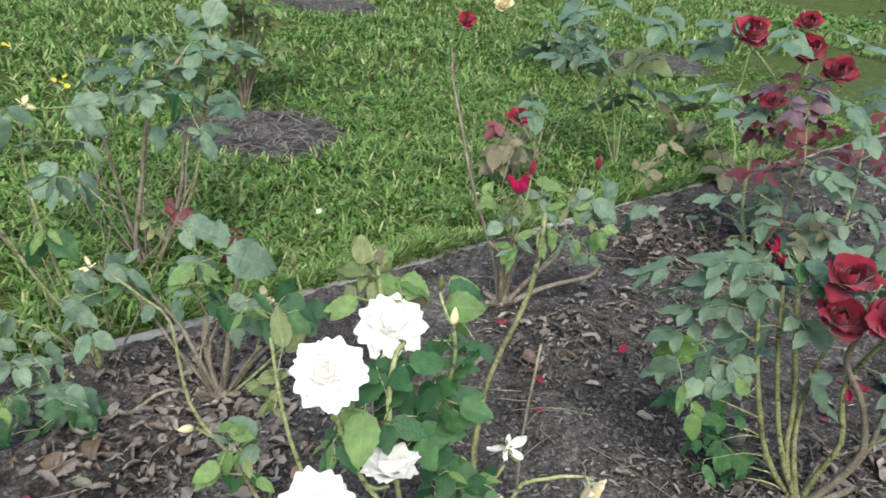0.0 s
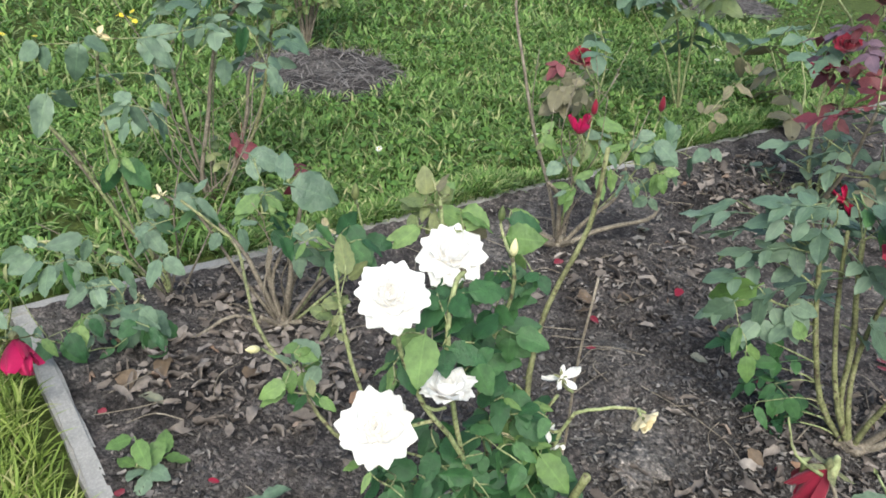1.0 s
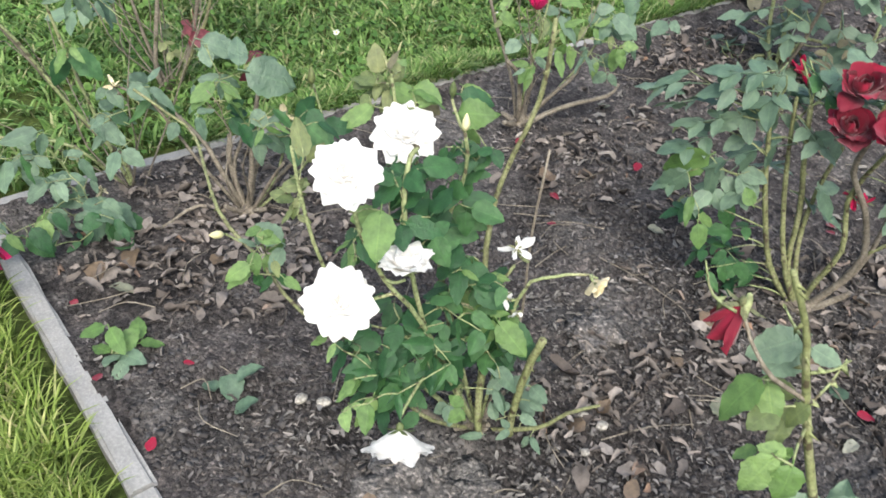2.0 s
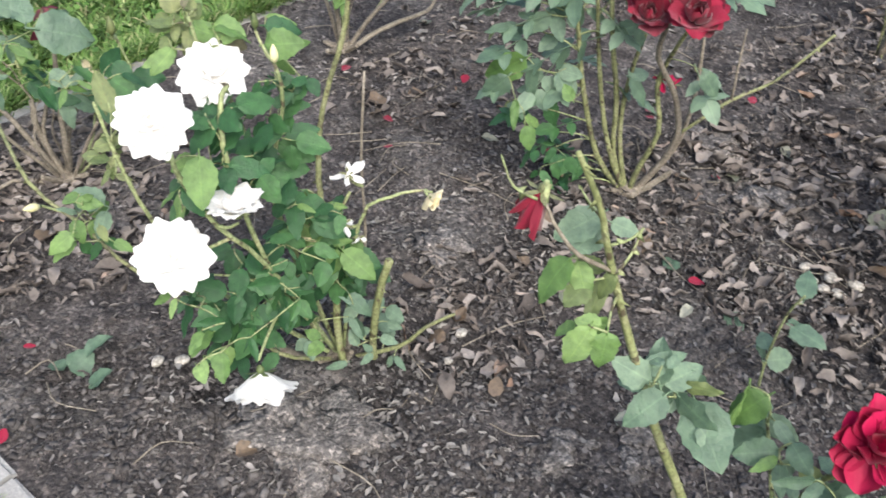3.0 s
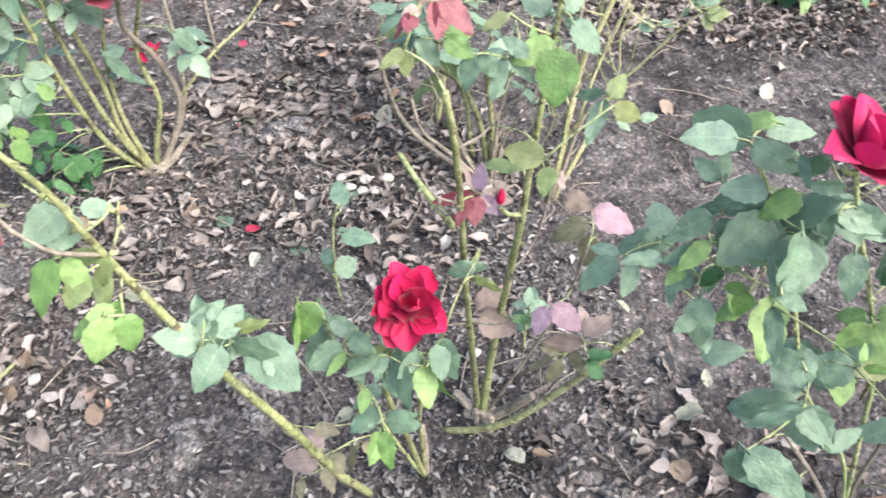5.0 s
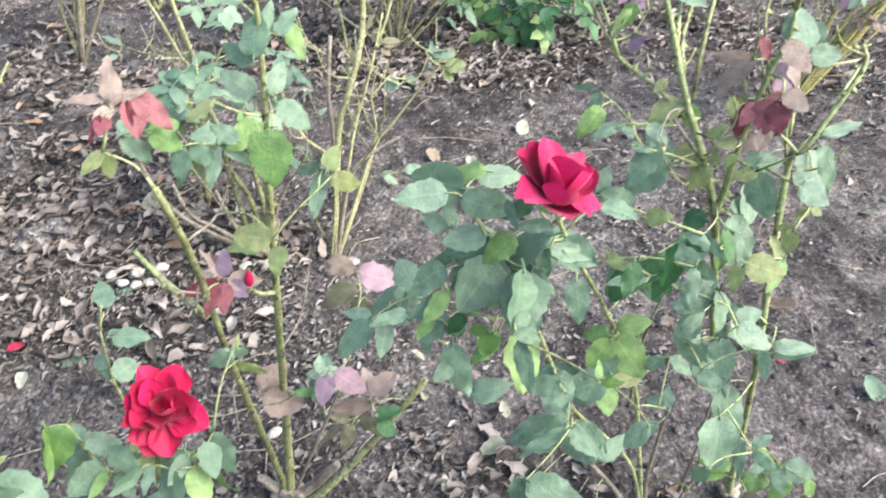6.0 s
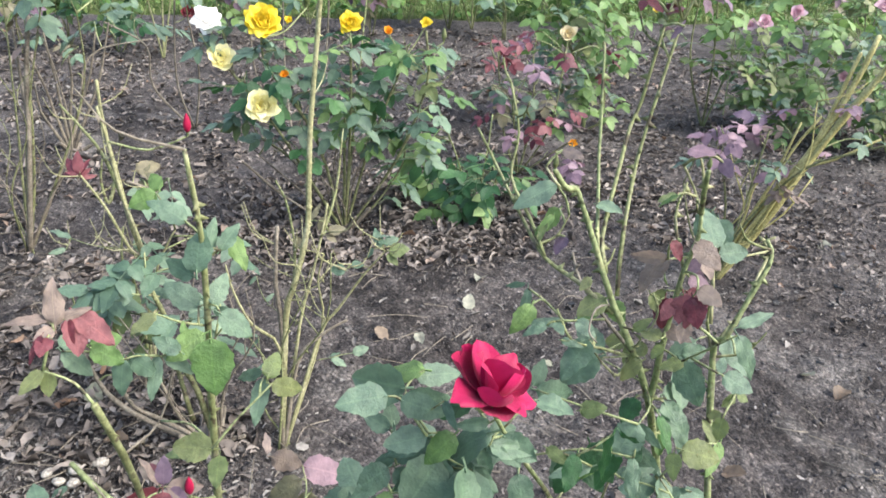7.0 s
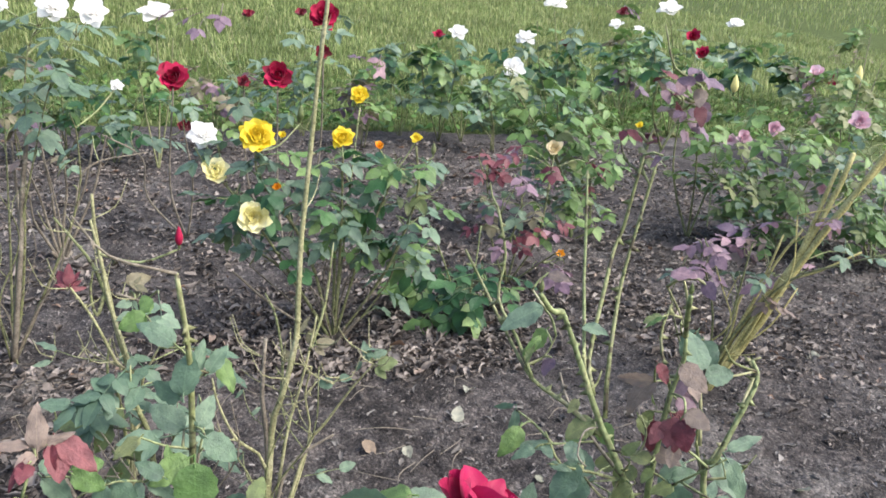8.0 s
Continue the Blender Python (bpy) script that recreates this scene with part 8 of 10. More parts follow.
b = Bush(2.872, -3.335, "low rose shoots with dark leaves over dry litter", 31, lod="far")
b.cane("g", 0.004, 0.003, (2.872, -3.335, -0.020), (2.900, -3.288, 0.081), (2.920, -3.263, 0.152))
b.cane("g", 0.004, 0.003, (2.872, -3.335, -0.020), (2.807, -3.379, 0.113), (2.760, -3.378, 0.205))
b.leaf("d", 0.19, (3.041, -3.289, 0.030), (2.706, -3.264, 0.181), (2.706, -3.340, 0.129), (2.717, -3.217, 0.227), (2.661, -3.316, 0.220), (2.745, -3.309, 0.091), (2.920, -3.476, 0.065), (2.722, -3.200, 0.154))
b.cane("g", 0.004, 0.003, (2.872, -3.335, -0.020), (2.846, -3.234, 0.229), (2.817, -3.138, 0.432))
b.cane("g", 0.004, 0.003, (2.872, -3.335, -0.020), (2.867, -3.364, 0.242), (2.869, -3.374, 0.413))
b.cane("g", 0.004, 0.003, (2.872, -3.335, -0.020), (2.999, -3.217, 0.073), (3.094, -3.187, 0.171))
b.fill("ddn", 0.196, 26, 0.1, 0.8, 0.16)

b = Bush(3.293, -3.697, "rose bush with wine-red and purple young leaves", 32, lod="far")
b.cane("y", 0.006, 0.004, (3.293, -3.697, -0.020), (3.206, -3.628, 0.202), (3.119, -3.561, 0.391), thorns=4)
b.cane("o", 0.006, 0.004, (3.293, -3.697, -0.020), (3.387, -3.643, 0.173), (3.469, -3.617, 0.465), thorns=4)
b.cane("o", 0.006, 0.004, (3.293, -3.697, -0.020), (3.344, -3.764, 0.270), (3.423, -3.769, 0.532), thorns=4)
b.cane("o", 0.005, 0.003, (3.293, -3.697, -0.020), (3.232, -3.807, 0.246), (3.209, -3.830, 0.579), thorns=4)
b.cane("o", 0.005, 0.003, (3.293, -3.697, -0.020), (3.135, -3.857, 0.191), (3.051, -3.847, 0.192))
b.leaf("r", 0.148, (3.487, -3.555, 0.572), (3.473, -3.669, 0.548), (3.173, -3.599, 0.637), (3.270, -3.662, 0.670), (3.327, -3.530, 0.525), (3.301, -3.553, 0.623), (3.221, -3.456, 0.311), (3.138, -3.683, 0.222), (3.443, -3.662, 0.499), (3.208, -4.075, 0.594))
b.leaf("p", 0.16, (3.036, -3.631, 0.565), (3.045, -3.822, 0.140), (3.165, -3.938, 0.123), (3.313, -3.889, 0.104), (3.004, -3.833, 0.126), (3.418, -3.698, 0.629), (3.282, -3.773, 0.482))
b.leaf("g", 0.148, (3.299, -3.560, 0.396), (3.175, -3.616, 0.481), (3.275, -3.465, 0.430), (3.244, -3.564, 0.437), (3.392, -3.856, 0.427), (3.401, -3.661, 0.341), (3.233, -3.505, 0.113), (3.254, -3.686, 0.380))
b.fill("rkbpn", 0.154, 22, 0.4, 1, 0.14)
b.bloom("cream", 0.095, (3.230, -3.843, 0.665), (-0.752, 0.368, 0.546), 14, 0.7, 0)
b.bloom("orange", 0.065, (3.197, -3.919, 0.164), (-0.632, 0.326, 0.703), 9, 0.35, 0)

b = Bush(4.005, -4.394, "leafy green rose bush with a pale pink rose", 33, lod="far")
b.cane("g", 0.007, 0.004, (4.005, -4.394, -0.020), (3.933, -4.281, 0.326), (3.904, -4.086, 0.679), thorns=3)
b.cane("g", 0.007, 0.004, (4.005, -4.394, -0.020), (4.115, -4.444, 0.316), (4.184, -4.574, 0.711), thorns=3)
b.cane("g", 0.007, 0.004, (4.005, -4.394, -0.020), (3.975, -4.254, 0.414), (4.030, -3.955, 0.841), (3.954, -3.904, 0.938), thorns=3)
b.cane("y", 0.006, 0.004, (4.005, -4.394, -0.020), (3.961, -4.479, 0.081), (3.988, -4.431, 0.478), (4.015, -4.381, 0.684), thorns=4)
b.bloom("white", 0.131, (4.209, -4.007, 0.941), (-0.832, 0.346, 0.434), 16, 1.0, 0)
b.bud("green", 0.085, (3.973, -4.454, 0.772), (-0.095, 0.052, 0.994))
b.bloom("yellow", 0.071, (3.865, -4.658, 0.683), (-0.663, 0.407, 0.628), 9, 0.35, 0)
b.leaf("n", 0.226, (4.244, -4.229, 0.759), (4.300, -4.398, 0.790), (4.259, -4.521, 0.833), (3.867, -3.960, 0.773), (3.918, -4.153, 0.740), (3.751, -4.199, 0.796), (3.769, -4.351, 0.738), (4.187, -4.147, 0.634), (4.237, -4.388, 0.631), (3.925, -4.493, 0.811), (4.372, -4.066, 0.769), (4.465, -4.001, 0.687), (3.962, -4.395, 0.896), (4.042, -4.224, 0.911), (3.638, -4.405, 0.580), (3.749, -4.449, 0.465), (4.414, -4.298, 0.496), (4.077, -4.720, 0.598), (4.156, -4.024, 0.669), (3.887, -4.324, 0.625))
b.fill("nnyg", 0.165, 110, 0.15, 1, 0.18)
b.leaf("r", 0.137, (3.672, -4.334, 0.496), (3.942, -4.442, 0.356), kind="three")

b = Bush(3.689, -5.593, "dense rose bush with small pink roses", 34, lod="far")
b.cane("g", 0.006, 0.004, (3.689, -5.593, -0.020), (3.806, -5.475, 0.303), (3.923, -5.357, 0.604), thorns=3)
b.cane("g", 0.006, 0.004, (3.689, -5.593, -0.020), (3.866, -5.620, 0.323), (4.046, -5.644, 0.656), thorns=3)
b.cane("g", 0.006, 0.004, (3.689, -5.593, -0.020), (3.714, -5.595, 0.343), (3.739, -5.597, 0.675), thorns=3)
b.cane("g", 0.006, 0.004, (3.689, -5.593, -0.020), (3.744, -5.362, 0.233), (3.794, -5.137, 0.459), thorns=3)
b.cane("g", 0.006, 0.004, (3.689, -5.593, -0.020), (3.748, -5.732, 0.229), (3.806, -5.871, 0.461), thorns=3)
b.cane("g", 0.006, 0.004, (3.689, -5.593, -0.020), (3.752, -5.510, 0.230), (3.815, -5.427, 0.456), thorns=3)
b.bloom("pink", 0.136, (3.488, -5.821, 0.794), (-0.611, 0.610, 0.505), 14, 0.8, 0)
b.bloom("pink", 0.107, (3.772, -5.499, 0.700), (-0.655, 0.552, 0.516), 14, 0.8, 0)
b.bloom("pink", 0.108, (3.879, -5.379, 0.629), (-0.668, 0.528, 0.524), 14, 0.8, 0)
b.bloom("pink", 0.079, (3.562, -5.737, 0.387), (-0.603, 0.576, 0.552), 14, 0.8, 0)
b.bloom("pink", 0.086, (3.929, -5.322, 0.602), (-0.674, 0.517, 0.527), 14, 0.8, 0)
b.leaf("n", 0.208, (3.774, -5.008, 0.658), (3.691, -5.089, 0.706), (4.151, -5.595, 0.673), (3.887, -5.578, 0.580), (3.870, -5.720, 0.620), (3.368, -5.434, 0.677), (3.727, -5.226, 0.540), (3.939, -5.562, 0.465), (3.787, -5.606, 0.463), (3.897, -5.168, 0.471), (3.902, -5.867, 0.475), (4.117, -5.470, 0.746), (3.686, -5.283, 0.837), (3.698, -5.794, 0.719))
b.leaf("n", 0.175, (4.061, -5.457, 0.615), (3.439, -5.432, 0.632), (3.843, -5.180, 0.415), (3.610, -5.294, 0.692))
b.leaf("n", 0.207, (3.866, -5.086, 0.577), (3.935, -5.300, 0.533), (3.994, -5.589, 0.346), (3.659, -5.415, 0.323), (3.707, -5.520, 0.379), (3.546, -5.506, 0.384), (3.731, -5.356, 0.305), (3.738, -5.223, 0.405), (4.219, -5.475, 0.256), (3.963, -5.646, 0.172), (3.423, -5.479, 0.383), (3.578, -5.518, 0.276))
b.fill("nnyg", 0.160, 140, 0.12, 1, 0.26)

b = Bush(3.335, -5.978, "leafy rose bush at the edge of the bed", 35, lod="far")
b.cane("g", 0.006, 0.004, (3.335, -5.978, -0.020), (3.365, -5.796, 0.314), (3.388, -5.620, 0.613), thorns=3)
b.cane("g", 0.006, 0.004, (3.335, -5.978, -0.020), (3.481, -6.030, 0.315), (3.627, -6.081, 0.637), thorns=3)
b.cane("g", 0.006, 0.004, (3.335, -5.978, -0.020), (3.336, -5.968, 0.237), (3.337, -5.958, 0.467), thorns=3)
b.cane("g", 0.006, 0.004, (3.335, -5.978, -0.020), (3.513, -6.019, 0.168), (3.694, -6.056, 0.347), thorns=3)
b.leaf("n", 0.22, (3.719, -5.958, 0.480), (3.677, -6.106, 0.421), (3.510, -6.121, 0.392), (3.595, -5.976, 0.302), (3.591, -6.161, 0.232), (3.235, -5.924, 0.234), (3.268, -5.957, 0.124), (3.407, -5.729, 0.705), (3.149, -5.681, 0.663))
b.fill("nnyg", 0.165, 105, 0.15, 1, 0.2)

b = Bush(2.104, -4.005, "rose bush with long leaning straw-yellow canes and purple leaves", 36)
b.cane("l", 0.0125, 0.0085, (2.104, -4.005, -0.020), (2.046, -4.108, 0.286), (1.962, -4.243, 0.621), (1.888, -4.366, 0.917), (1.860, -4.432, 1.005), thorns=10)
b.cane("l", 0.0125, 0.0085, (2.104, -4.005, -0.020), (2.018, -4.160, 0.380), (1.955, -4.286, 0.702), (1.884, -4.423, 0.965), thorns=10)
b.cane("l", 0.0102, 0.0065, (2.104, -4.005, -0.020), (2.075, -4.069, 0.233), (2.002, -4.187, 0.509), (1.989, -4.230, 0.673), (1.980, -4.269, 0.850), thorns=8)
b.cane("o", 0.005, 0.003, (2.104, -4.005, -0.020), (2.050, -4.029, 0.224), (1.941, -4.122, 0.472), (1.834, -4.212, 0.565), (1.733, -4.294, 0.634), thorns=6)
b.cane("y", 0.005, 0.003, (2.104, -4.005, -0.020), (2.057, -4.021, 0.286), (2.021, -4.023, 0.588), thorns=5)
b.cane("o", 0.005, 0.003, (2.104, -4.005, -0.020), (2.081, -3.965, 0.301), (2.091, -3.882, 0.529), thorns=5)
b.cane("o", 0.005, 0.003, (2.104, -4.005, -0.020), (2.215, -3.940, 0.158), (2.287, -3.923, 0.310), thorns=4)
b.leaf("p", 0.143, (2.269, -4.036, 0.489), (2.093, -4.036, 0.565), (2.026, -3.841, 0.512), (2.123, -4.137, 0.637), (2.024, -3.935, 0.589), (2.116, -3.859, 0.562), (2.102, -4.095, 0.541), (2.058, -3.933, 0.498))
b.leaf("g", 0.135, (1.759, -4.164, 0.648), (1.908, -4.438, 0.553), (2.172, -4.075, 0.433), (2.097, -4.085, 0.459), (2.060, -4.256, 0.424))
b.shoots("y", 24, 0.3, (0.05, 0.18))
b.thicket("l", 3, 0.8, 0.2, 0.0042, (-0.25, -0.3))
b.cane("l", 0.0125, 0.0085, (2.104, -4.005, -0.020), (2.046, -4.076, 0.235), (2.002, -4.184, 0.488), (1.966, -4.261, 0.741), (1.954, -4.297, 0.908), thorns=8)
b.cane("l", 0.0074, 0.0044, (2.104, -4.005, -0.020), (2.077, -4.041, 0.179), (2.053, -4.091, 0.338), (2.039, -4.151, 0.507), (2.006, -4.203, 0.635), thorns=6)
b.cane("l", 0.0125, 0.0085, (2.104, -4.005, -0.020), (2.030, -4.098, 0.240), (1.982, -4.204, 0.524), (1.920, -4.301, 0.770), (1.881, -4.376, 0.958), thorns=8)
b.cane("l", 0.0060, 0.0039, (2.104, -4.005, -0.020), (2.075, -4.048, 0.246), (2.084, -4.070, 0.370), (2.054, -4.122, 0.441), (2.046, -4.164, 0.604), thorns=5)
b.cane("l", 0.0060, 0.0036, (2.104, -4.005, -0.020), (2.023, -4.087, 0.265), (1.993, -4.144, 0.442), (1.919, -4.222, 0.515), (1.853, -4.318, 0.601), thorns=5)
b.fill("ppbg", 0.130, 16, 0.3, 0.7, 0.16)

b = Bush(3.953, -5.156, "tall rose bush with small red roses against the grass", 37, lod="far")
b.cane("o", 0.008, 0.004, (3.953, -5.156, -0.020), (4.063, -5.055, 0.400), (4.089, -5.070, 0.840), thorns=6)
b.cane("o", 0.007, 0.004, (3.953, -5.156, -0.020), (3.905, -5.102, 0.434), (3.889, -5.004, 0.991), thorns=6)
b.cane("g", 0.006, 0.004, (3.953, -5.156, -0.020), (3.819, -5.156, 0.352), (3.720, -5.109, 0.140), thorns=3)
b.bloom("red", 0.107, (4.003, -5.087, 1.085), (-0.699, 0.487, 0.523), 14, 0.6, 0)
b.bloom("red", 0.107, (4.041, -5.034, 1.175), (-0.710, 0.482, 0.513), 14, 0.6, 0)
b.bloom("pink", 0.077, (4.072, -4.991, 0.856), (-0.723, 0.479, 0.498), 10, 0.7, 0)

b = Bush(4.151, -2.228, "rose bush with deep red roses before the grass", 38, lod="far")
b.cane("w", 0.007, 0.004, (4.151, -2.228, -0.020), (4.109, -2.151, 0.284), (4.067, -2.177, 0.774), thorns=5)
b.cane("w", 0.007, 0.004, (4.151, -2.228, -0.020), (4.145, -2.039, 0.217), (4.138, -2.020, 0.423), (4.132, -1.842, 0.535), thorns=4)
b.cane("w", 0.006, 0.004, (4.151, -2.228, -0.020), (4.042, -2.260, 0.300), (3.934, -2.224, 0.591), thorns=4)
b.bloom("red", 0.167, (4.152, -2.178, 0.819), (-0.859, -0.003, 0.513), 24, 1.0, 0)
b.bloom("dark", 0.087, (4.151, -2.226, 0.579), (-0.838, 0.007, 0.546), 14, 0.8, 0)
b.leaf("g", 0.182, (4.340, -2.132, 0.680), (4.033, -2.214, 0.698), (4.225, -2.075, 0.523), (3.888, -2.266, 0.773), (4.335, -2.183, 0.475), (4.301, -1.883, 0.534))

b = Bush(4.015, -2.711, "rose bush with deep red roses before the grass", 39, lod="far")
b.cane("w", 0.007, 0.004, (4.015, -2.711, -0.020), (4.116, -2.690, 0.283), (4.213, -2.695, 0.774), thorns=5)
b.cane("w", 0.007, 0.004, (4.015, -2.711, -0.020), (4.048, -2.538, 0.299), (4.063, -2.512, 0.786), thorns=4)
b.cane("w", 0.007, 0.004, (4.015, -2.711, -0.020), (3.948, -2.869, 0.412), (3.899, -2.877, 1.090), thorns=4)
b.bloom("red", 0.153, (4.020, -2.673, 0.861), (-0.855, 0.099, 0.509), 24, 1.0, 0)
b.bloom("dark", 0.074, (4.040, -2.510, 0.825), (-0.856, 0.065, 0.514), 14, 0.8, 0)
b.bloom("red", 0.158, (3.993, -2.894, 1.161), (-0.873, 0.148, 0.464), 20, 1.0, 0)
b.bloom("dark", 0.089, (3.993, -2.890, 0.989), (-0.860, 0.145, 0.490), 14, 1.0, 0)
b.bud("green", 0.077, (4.006, -2.787, 0.633), (-0.106, 0.015, 0.994))
b.leaf("g", 0.175, (4.159, -2.547, 0.718), (3.794, -2.595, 0.797), (3.838, -2.707, 0.740), (4.164, -2.603, 0.919), (3.940, -2.827, 0.950), (3.896, -2.926, 1.093), (4.236, -2.670, 0.592), (3.956, -2.477, 0.771), (3.930, -2.801, 0.813), (3.768, -2.934, 0.971), (4.124, -2.799, 0.875), (4.246, -2.583, 0.648), (3.970, -2.864, 0.754), (3.802, -2.724, 1.088), (4.200, -3.037, 1.166))
b.leaf("p", 0.161, (4.255, -2.173, 1.138), (4.306, -2.253, 1.127), (3.778, -2.294, 1.114), (3.899, -2.398, 1.178), kind="three")

b = Bush(5.979, -8.220, "rose bush with rusty leaves and a peach rose by the meadow", 44, lod="far")
b.cane("w", 0.006, 0.003, (5.979, -8.220, -0.020), (6.267, -8.226, 0.330), (6.561, -8.226, 0.674), thorns=3)
b.cane("w", 0.006, 0.003, (5.979, -8.220, -0.020), (5.932, -8.012, 0.488), (5.879, -7.810, 0.945), thorns=3)
b.cane("w", 0.006, 0.003, (5.979, -8.220, -0.020), (6.007, -8.237, 0.401), (6.035, -8.255, 0.794), thorns=3)
b.cane("w", 0.006, 0.003, (5.979, -8.220, -0.020), (6.107, -8.440, 0.498), (6.234, -8.661, 1.000), thorns=3)
b.cane("w", 0.006, 0.003, (5.979, -8.220, -0.020), (6.145, -8.373, 0.625), (6.311, -8.527, 1.252), thorns=3)
b.cane("w", 0.006, 0.003, (5.979, -8.220, -0.020), (6.164, -8.217, 0.265), (6.350, -8.212, 0.537), thorns=3)
b.fill("nny", 0.240, 80, 0.3, 1, 0.22)
b.bloom("pink", 0.179, (6.261, -7.933, 0.850), (-0.403, 0.361, 0.841), 12, 0.7, 0)
b.bud("white", 0.179, (6.005, -8.193, 0.795), (-0.078, 0.076, 0.994))
b.bud("white", 0.181, (6.754, -7.431, 0.595), (-0.087, 0.066, 0.994))
b.limp("red", 0.119, (6.159, -8.037, 0.807), (-0.396, 0.366, 0.842), 5)

b = Bush(5.811, -2.060, "tall rose bush with pale roses against the meadow", 50, lod="far", group="rose bushes by the meadow")
b.cane("o", 0.008, 0.004, (5.811, -2.060, -0.020), (5.976, -2.077, 0.515), (6.141, -2.066, 0.984), thorns=3)
b.cane("o", 0.007, 0.004, (5.811, -2.060, -0.020), (5.927, -1.963, 0.518), (6.046, -1.954, 0.914), thorns=3)
b.cane("o", 0.007, 0.004, (5.811, -2.060, -0.020), (5.969, -2.149, 0.519), (6.126, -2.177, 0.882), thorns=3)
b.bloom("white", 0.227, (5.811, -2.074, 1.044), (-0.465, -0.010, 0.885), 16, 0.9, 0)
b.fill("nngd", 0.233, 20, 0.4, 1, 0.14)

b = Bush(7.235, -5.811, "tall rose bush with pale roses against the meadow", 51, lod="far", group="rose bushes by the meadow")
b.cane("o", 0.008, 0.004, (7.235, -5.811, -0.020), (7.425, -5.826, 0.655), (7.629, -5.812, 1.240), thorns=3)
b.cane("o", 0.007, 0.004, (7.235, -5.811, -0.020), (7.520, -5.678, 0.639), (7.737, -5.686, 1.129), thorns=3)
b.cane("o", 0.007, 0.004, (7.235, -5.811, -0.020), (7.253, -5.859, 0.675), (7.296, -5.854, 1.107), thorns=3)
b.bloom("white", 0.228, (7.311, -5.656, 1.305), (-0.430, 0.199, 0.880), 16, 0.9, 0)
b.fill("nngd", 0.321, 20, 0.4, 1, 0.14)

b = Bush(7.722, -7.392, "tall rose bush with pale roses against the meadow", 52, lod="far", group="rose bushes by the meadow")
b.cane("o", 0.008, 0.004, (7.722, -7.392, -0.020), (7.586, -7.262, 0.692), (7.496, -7.064, 1.256), thorns=3)
b.cane("o", 0.007, 0.004, (7.722, -7.392, -0.020), (7.706, -7.124, 0.673), (7.623, -6.959, 1.141), thorns=3)
b.cane("o", 0.007, 0.004, (7.722, -7.392, -0.020), (7.665, -7.448, 0.691), (7.670, -7.410, 1.106), thorns=3)
b.bloom("white", 0.274, (7.814, -7.253, 1.324), (-0.401, 0.254, 0.880), 16, 0.9, 0)
b.fill("nngd", 0.367, 20, 0.4, 1, 0.14)

b = Bush(7.537, -5.632, "tall rose bush with pale roses against the meadow", 53, lod="far", group="rose bushes by the meadow")
b.cane("o", 0.008, 0.004, (7.537, -5.632, -0.020), (7.757, -5.682, 0.464), (7.992, -5.699, 0.865), thorns=3)
b.cane("o", 0.007, 0.004, (7.537, -5.632, -0.020), (7.417, -5.344, 0.493), (7.230, -5.208, 0.803), thorns=3)
b.cane("o", 0.007, 0.004, (7.537, -5.632, -0.020), (7.710, -5.782, 0.473), (7.909, -5.874, 0.717), thorns=3)
b.bloom("white", 0.222, (7.588, -5.518, 0.952), (-0.428, 0.184, 0.885), 16, 0.9, 0)
b.fill("nngd", 0.328, 20, 0.4, 1, 0.14)

b = Bush(7.140, -4.760, "tall rose bush with pale roses against the meadow", 54, lod="far", group="rose bushes by the meadow")
b.cane("o", 0.008, 0.004, (7.140, -4.760, -0.020), (7.365, -4.802, 0.480), (7.601, -4.812, 0.903), thorns=3)
b.cane("o", 0.007, 0.004, (7.140, -4.760, -0.020), (7.096, -4.539, 0.503), (7.002, -4.457, 0.837), thorns=3)
b.cane("o", 0.007, 0.004, (7.140, -4.760, -0.020), (7.063, -4.803, 0.517), (7.008, -4.786, 0.803), thorns=3)
b.bloom("white", 0.193, (7.174, -4.663, 0.985), (-0.441, 0.149, 0.885), 16, 0.9, 0)
b.fill("nngd", 0.301, 20, 0.4, 1, 0.14)

b = Bush(9.449, -7.750, "tall rose bush with pale roses against the meadow", 55, lod="far", group="rose bushes by the meadow")
b.cane("o", 0.008, 0.004, (9.449, -7.750, -0.020), (9.334, -7.606, 0.578), (9.235, -7.434, 1.031), thorns=3)
b.cane("o", 0.007, 0.004, (9.449, -7.750, -0.020), (9.727, -7.569, 0.536), (9.899, -7.571, 0.867), thorns=3)
b.cane("o", 0.007, 0.004, (9.449, -7.750, -0.020), (9.189, -7.676, 0.595), (8.964, -7.544, 0.865), thorns=3)
b.bloom("white", 0.200, (9.540, -7.592, 1.106), (-0.411, 0.229, 0.882), 16, 0.9, 0)
b.fill("nngd", 0.431, 20, 0.4, 1, 0.14)

b = Bush(9.833, -9.899, "tall rose bush with pale roses against the meadow", 56, lod="far", group="rose bushes by the meadow")
b.cane("o", 0.008, 0.004, (9.833, -9.899, -0.020), (9.668, -9.653, 0.632), (9.520, -9.384, 1.122), thorns=3)
b.cane("o", 0.007, 0.004, (9.833, -9.899, -0.020), (10.315, -9.839, 0.574), (10.657, -9.961, 0.937), thorns=3)
b.cane("o", 0.007, 0.004, (9.833, -9.899, -0.020), (9.532, -9.724, 0.648), (9.266, -9.503, 0.940), thorns=3)
b.bloom("white", 0.262, (9.981, -9.708, 1.205), (-0.380, 0.281, 0.881), 16, 0.9, 0)
b.fill("nngd", 0.49, 20, 0.4, 1, 0.14)

